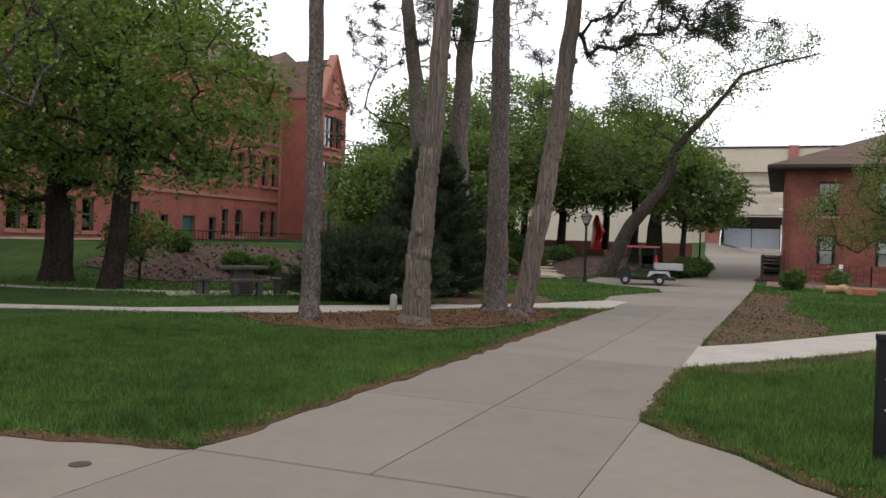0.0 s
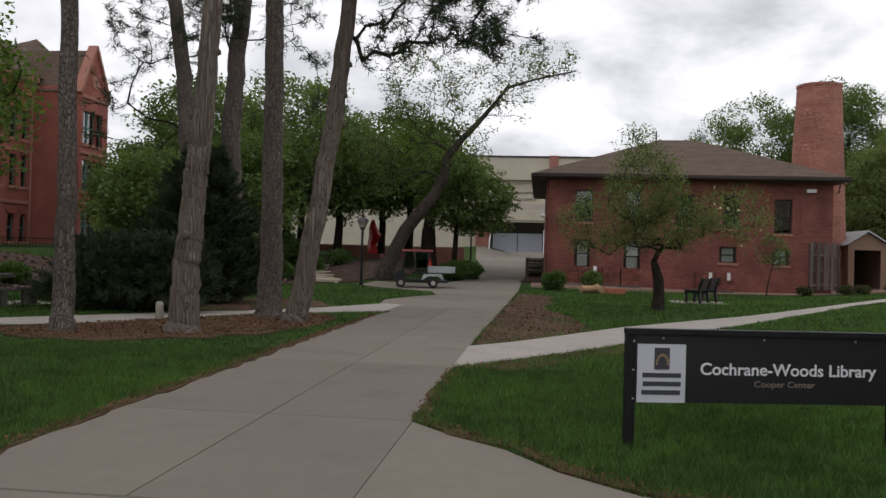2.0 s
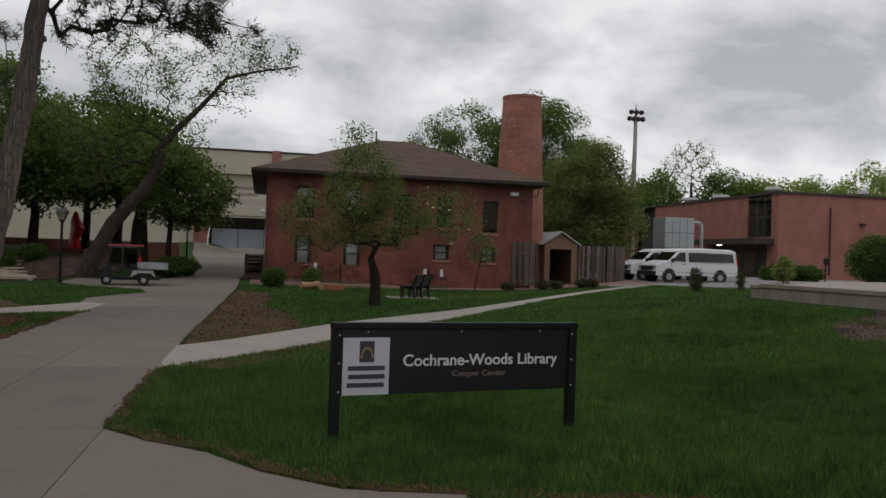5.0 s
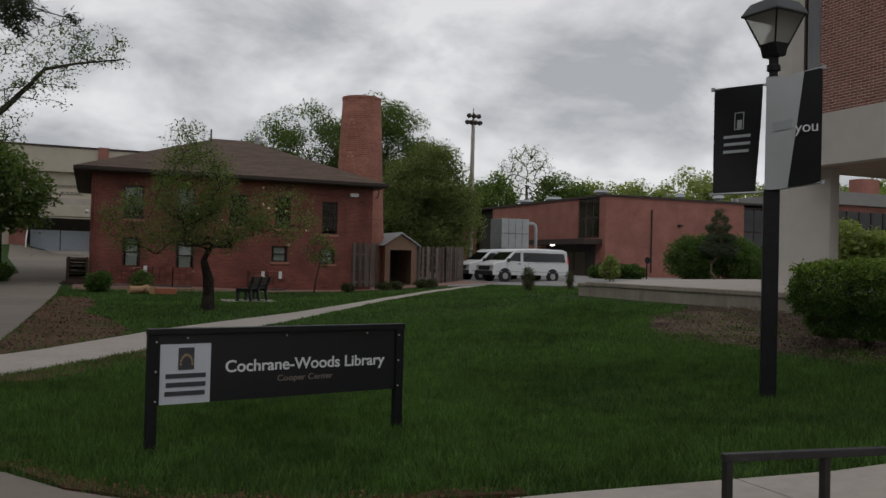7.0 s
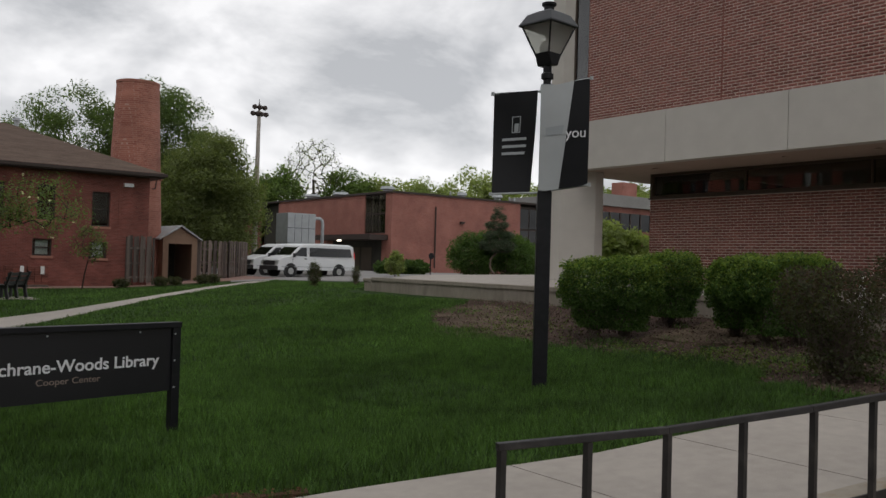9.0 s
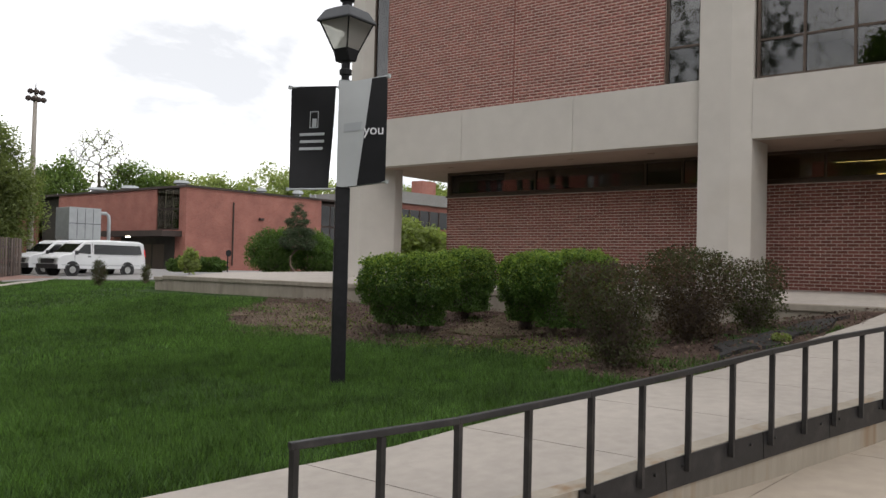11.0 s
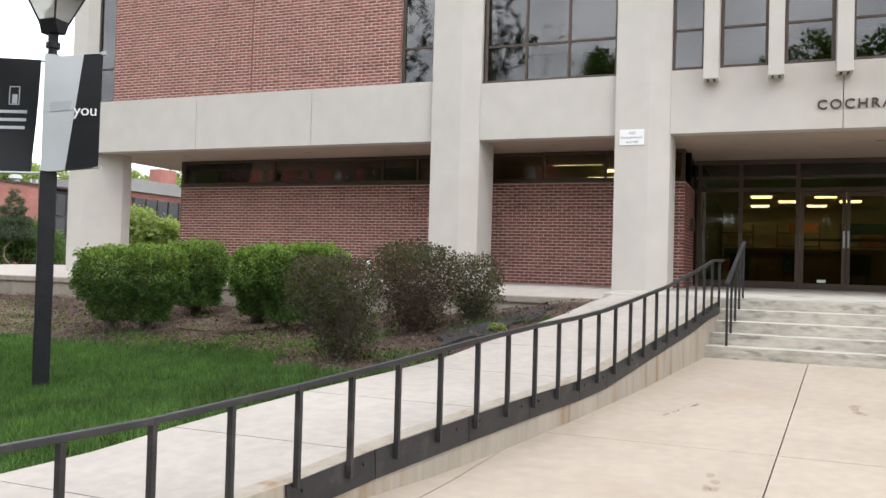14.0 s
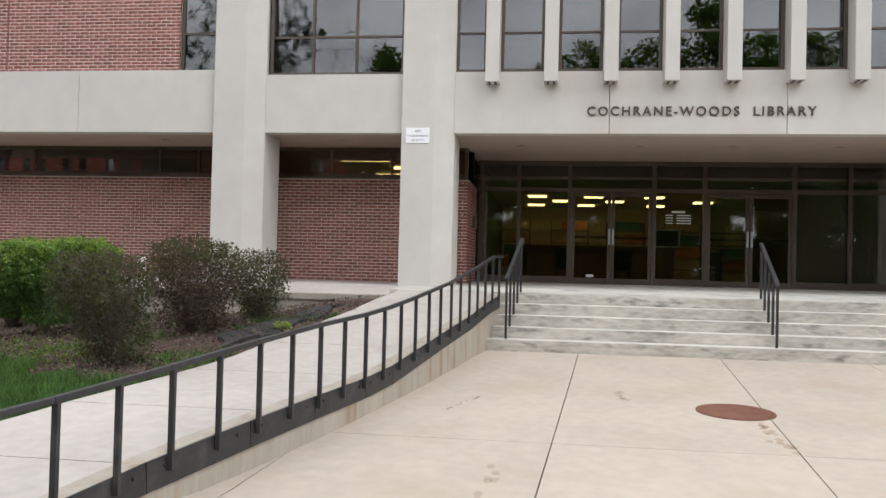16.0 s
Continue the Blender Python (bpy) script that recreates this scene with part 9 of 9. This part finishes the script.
def make_woodpile():
    o = anchored("wooden_bin", (-0.2, 43.4, 0.15), "dark wooden plank bin with loose boards beside the brick wall", "bin")
    z0, zt = 0.12, 1.42
    for i in range(9):
        y = 42.55 + i * 0.22
        part("side_board", Geo().box(-0.62, -0.58, y, y + 0.20, z0, zt - 0.05 * (i % 2) - 0.02 * (i % 3)), M_BIN, o)
    for i in range(7):
        part("back_board", Geo().box(-0.57, 0.28, 44.5, 44.53, z0 + i * 0.18, z0 + i * 0.18 + 0.165), M_BIN, o)
    for x, y in ((-0.58, 42.56), (0.22, 42.56), (-0.56, 44.4), (0.22, 44.4)):
        part("post", Geo().box(x + 0.005, x + 0.085, y, y + 0.08, z0, zt + 0.04), M_BIN, o)
    for i in range(4):
        part("top_board", Geo().box(-0.50 + i * 0.02, 0.30, 42.65 + i * 0.40, 42.98 + i * 0.40, zt - 0.04 + 0.015 * (i % 2), zt + 0.015 * (i % 2)), M_BIN, o)
    for i in range(4):
        part("loose_board", Geo().box(-0.98 + i * 0.11, 0.24, 42.25 + i * 0.03, 42.50 + i * 0.012, z0 + i * 0.085, z0 + 0.065 + i * 0.085), M_BIN, o)
    for i in range(3):
        part("shelf_board", Geo().box(-0.48, 0.20, 42.70, 44.3, z0 + 0.36 + i * 0.28, z0 + 0.40 + i * 0.28), M_BIN, o)


M_BIN = material("dark_stained_planks", (0.062, 0.036, 0.028), 0.85, vary=0.3, scale=8.0, bump=0.3, bump_scale=30, rand=0.3)
make_woodpile()

park = anchored("parking_sign", (30.6, 40.8, 0.7), "thin dark sign post with a small round plate", "sign")
part("post", Geo().tube([(30.6, 40.8, 0.6), (30.6, 40.8, 2.0)], [0.035, 0.035], 6), M_BLACK, park)
part("plate", Geo().wheel((30.6, 40.74, 2.05), 0.20, 0.03, "y", 14), M_BLACK, park)

M_IRON = material("worn_iron_lid", (0.055, 0.042, 0.033), 0.7, 0.3, vary=0.3, scale=12.0)
drain = anchored("drain_lid", (-3.6, 3.9, 0.0), "small rusty drain lid in the concrete", "drain lid")
part("lid", Geo().lathe((-4.31, 4.29, land(-4.31, 4.29) + 0.012), [(0.075, 0), (0.075, 0.012), (0.06, 0.014), (0.001, 0.015)], 20), M_IRON, drain)
solid("vent_pipe", Geo().lathe((12.9, 6.14, land(12.9, 6.14)), [(0.045, -0.05), (0.045, 0.84), (0.050, 0.86), (0.040, 0.92), (0.010, 0.96)], 14), M_WHITE, "white plastic vent pipe standing behind the bushes", "pipe", smooth=True)


def stain(name, path, width, count, mat, label, seed):
    """Loose flecks of a stain along a line on the court."""
    rng = np.random.default_rng(seed)
    v, f = [], []
    for _ in range(count):
        u = rng.random() * (len(path) - 1)
        k = min(int(u), len(path) - 2)
        w = u - k
        x = path[k][0] * (1 - w) + path[k + 1][0] * w + rng.normal() * width * 0.3
        y = path[k][1] * (1 - w) + path[k + 1][1] * w + rng.normal() * width * 0.28
        r = width * rng.uniform(0.15, 0.40)
        q = len(v)
        for i in range(7):
            a = 2 * math.pi * i / 7
            rr = r * rng.uniform(0.6, 1.2)
            px_, py_ = x + 1.7 * rr * math.cos(a), y + rr * math.sin(a)
            v.append((px_, py_, plaza_z(px_) + 0.002 + len(f) * 0.00001))
        f.append(tuple(range(q, q + 7)))
    tagged(new(name, fast_mesh(name, v, f, mat)), label, "stain", "", "stuff")




def stain_material(name, colour, cover):
    """A thin discolouring through which the concrete shows."""
    m = material(name, colour, 0.9, vary=0.15, scale=9.0)
    m.node_tree.nodes["Principled BSDF"].inputs["Alpha"].default_value = cover
    return m


M_STAIN_R = stain_material("rust_stain", (0.39, 0.245, 0.125), 0.24)
M_STAIN_B = stain_material("brown_stain", (0.37, 0.28, 0.185), 0.22)
M_STAIN_D = stain_material("dark_scuff", (0.17, 0.135, 0.11), 0.45)
stain("rust_stain", [(9.45, -2.14), (8.8, -2.17), (8.0, -2.2)], 0.14, 17, M_STAIN_R, "thin rust stain running from the manhole cover", 71)
stain("brown_stain", [(7.3, 0.29), (6.8, 0.31), (6.2, 0.36)], 0.12, 11, M_STAIN_B, "faint brown water stain on the court", 72)
stain("scuff_mark", [(9.25, 0.96), (9.6, 0.83), (10.1, 0.64)], 0.05, 16, M_STAIN_D, "dark scuff marks on the court", 73)
stain("brown_stain", [(10.9, -0.9), (10.2, -0.95)], 0.16, 7, M_STAIN_B, "faint brown water stain on the court", 74)

# ---- lawn blades, chips and litter ----
def on_paving(x, y):
    for poly in (DRIVE, APRON, CROSS, BRANCH):
        if inside(x, y, poly):
            return True
    return x > 1.4 and y < rail_y(x) + ramp_width(x) + 0.03


def in_bed(x, y):
    return any(inside(x, y, p) for p in BED_LIST)


def grass_field(name, x0, x1, y0, y1, count, height, width, seed, patchy=0.0):
    rng = np.random.default_rng(seed)
    xs, ys = rng.uniform(x0, x1, count), rng.uniform(y0, y1, count)
    keep = []
    cell = {}
    for i in range(count):
        x, y = xs[i], ys[i]
        k = (math.floor(x * 4), math.floor(y * 4))
        if k not in cell:
            cx, cy = (k[0] + 0.5) / 4, (k[1] + 0.5) / 4
            near = [on_paving(cx + a, cy + b) for a in (-0.13, 0.13) for b in (-0.13, 0.13)]
            bed = in_bed(cx, cy)
            cell[k] = (2 if all(near) else 1 if any(near) else 0, bed)
        st, bed = cell[k]
        if st == 2 or (st == 1 and on_paving(x, y)):
            continue
        weedy = noise.noise((x * 0.8, y * 0.8, 3.0)) + 0.25 * noise.noise((x * 3.0, y * 3.0, 1.0))
        if bed and rng.random() > (0.07 if y > 14 and -1.2 < x < 2 else 0.02 + (0.6 if weedy > (0.16 if x < 10.5 else 0.34) else 0.0)):
            continue
        if x >= 13.4 and y < 22:
            continue
        if noise.noise((x * 0.55, y * 0.55, 7.0)) + 0.3 * noise.noise((x * 2.1, y * 2.1, 2.0)) > 0.42 and rng.random() < 0.6:
            continue
        keep.append(i)
    xs, ys = xs[keep], ys[keep]
    n = len(xs)
    zs = np.array([ground_z(a, b) for a, b in zip(xs, ys)]) + np.where((xs > 8.0) & (ys > 2.2) & (ys < 17), 0.03, 0.0)
    lump = np.array([noise.noise((a * 1.6, b * 1.6, 0.0)) for a, b in zip(xs, ys)])
    hgt = height * rng.uniform(0.5, 1.2, n) * (1 + 0.55 * lump)
    ang = rng.uniform(0, 2 * np.pi, n)
    lean = rng.normal(0, 0.45, (n, 2)) * hgt[:, None]
    w = width * rng.uniform(0.6, 1.2, n)
    dx, dy = np.cos(ang) * w, np.sin(ang) * w
    v = np.empty((n, 3, 3), np.float32)
    v[:, 0] = np.stack([xs - dx, ys - dy, zs - 0.01], 1)
    v[:, 1] = np.stack([xs + dx, ys + dy, zs - 0.01], 1)
    v[:, 2] = np.stack([xs + lean[:, 0], ys + lean[:, 1], zs + hgt], 1)
    tagged(new(name, fast_mesh(name, v.reshape(-1, 3), np.arange(n * 3).reshape(n, 3), M_BLADE)), "short mown green grass blades", "grass", "", "stuff")


grass_field("grass", -1.2, 9.5, 4.4, 11.5, 260000, 0.085, 0.0055, 1)
grass_field("grass", -12.5, -3.7, 3.6, 12.5, 260000, 0.07, 0.0065, 2)
grass_field("grass", -1.2, 14.0, 11.5, 20.0, 130000, 0.08, 0.009, 3)
grass_field("grass", -14.0, -3.5, 12.5, 24.0, 60000, 0.06, 0.011, 4)
grass_field("grass", -1.0, 20.0, 20.0, 40.0, 90000, 0.07, 0.018, 5)
grass_field("grass", 2.0, 13.4, 1.4, 4.4, 80000, 0.075, 0.0055, 7)
grass_field("grass", 9.5, 13.9, 4.4, 11.5, 40000, 0.07, 0.007, 8)
grass_field("grass", -24.0, -3.0, 17.0, 36.0, 60000, 0.07, 0.02, 6)


def scatter_chips(name, poly, count, size, mat, label, seed, lift=0.035):
    rng = np.random.default_rng(seed)
    px = [p[0] for p in poly]
    py = [p[1] for p in poly]
    v, f = [], []
    while len(f) < count:
        x, y = rng.uniform(min(px), max(px)), rng.uniform(min(py), max(py))
        if not inside(x, y, poly):
            continue
        s, a = size * rng.uniform(0.4, 1.5), rng.uniform(0, 6.28)
        z = land(x, y) + lift + rng.uniform(0, 0.03)
        c, d = math.cos(a) * s, math.sin(a) * s
        t = rng.normal(0, 0.35, 2) * s
        k = len(v)
        v += [(x - c, y - d, z - t[0]), (x + d * 0.35, y - c * 0.35, z + t[1]), (x + c, y + d, z + t[0]), (x - d * 0.35, y + c * 0.35, z - t[1])]
        f.append((k, k + 1, k + 2, k + 3))
    tagged(new(name, fast_mesh(name, v, f, mat)), label, "litter", "", "stuff")


scatter_chips("mulch_chips", LIB_BED, 21000, 0.017, M_CHIP, "loose bark chips over the mulch bed", 31, 0.045)
scatter_chips("mulch_chips", BANK, 5000, 0.07, M_CHIP, "loose bark chips on the bank", 32, 0.07)
scatter_chips("needle_litter", PINE_BED, 9000, 0.022, M_LITTER, "fallen needles and bark under the pines", 33, 0.045)
scatter_chips("soil_clods", DIRT, 2500, 0.024, M_CLOD, "loose clods on the bare dirt", 34, 0.025)
for i, line in enumerate(([(-3.98, 5.2), (-3.92, 21.0)], [(-12.0, 3.2), (-5.44, 4.69), (-4.0, 5.03)], [(-1.0, 7.8), (-0.55, 7.3), (-0.05, 6.85), (0.35, 6.23), (0.85, 5.77), (1.6, 5.53), (2.35, 5.15), (2.98, 4.8)], [(-1.0, 8.0), (-1.0, 11.4)], [(-1.0, 11.3), (0.75, 13.7), (1.6, 15.2)])):
    pts = []
    for (x0, y0), (x1, y1) in zip(line, line[1:]):
        L = math.hypot(x1 - x0, y1 - y0)
        nx_, ny_ = -(y1 - y0) / L, (x1 - x0) / L
        pts.append([(x0 + nx_ * 0.10, y0 + ny_ * 0.10), (x1 + nx_ * 0.10, y1 + ny_ * 0.10), (x1 - nx_ * 0.10, y1 - ny_ * 0.10), (x0 - nx_ * 0.10, y0 - ny_ * 0.10)])
    for j, q in enumerate(pts):
        scatter_chips("edge_litter", q, int(160 * math.hypot(q[1][0] - q[0][0], q[1][1] - q[0][1])), 0.012, M_LITTER, "brown litter along the lawn edge", 40 + i * 10 + j, 0.036)

M_PALE = material("pale_litter", (0.22, 0.18, 0.135), 1.0, vary=0.2, scale=3.0, rand=0.4, spec=0.1)
scatter_chips("dry_litter", LIB_BED, 1800, 0.015, M_PALE, "pale dry leaves and stones on the mulch", 37, 0.055)
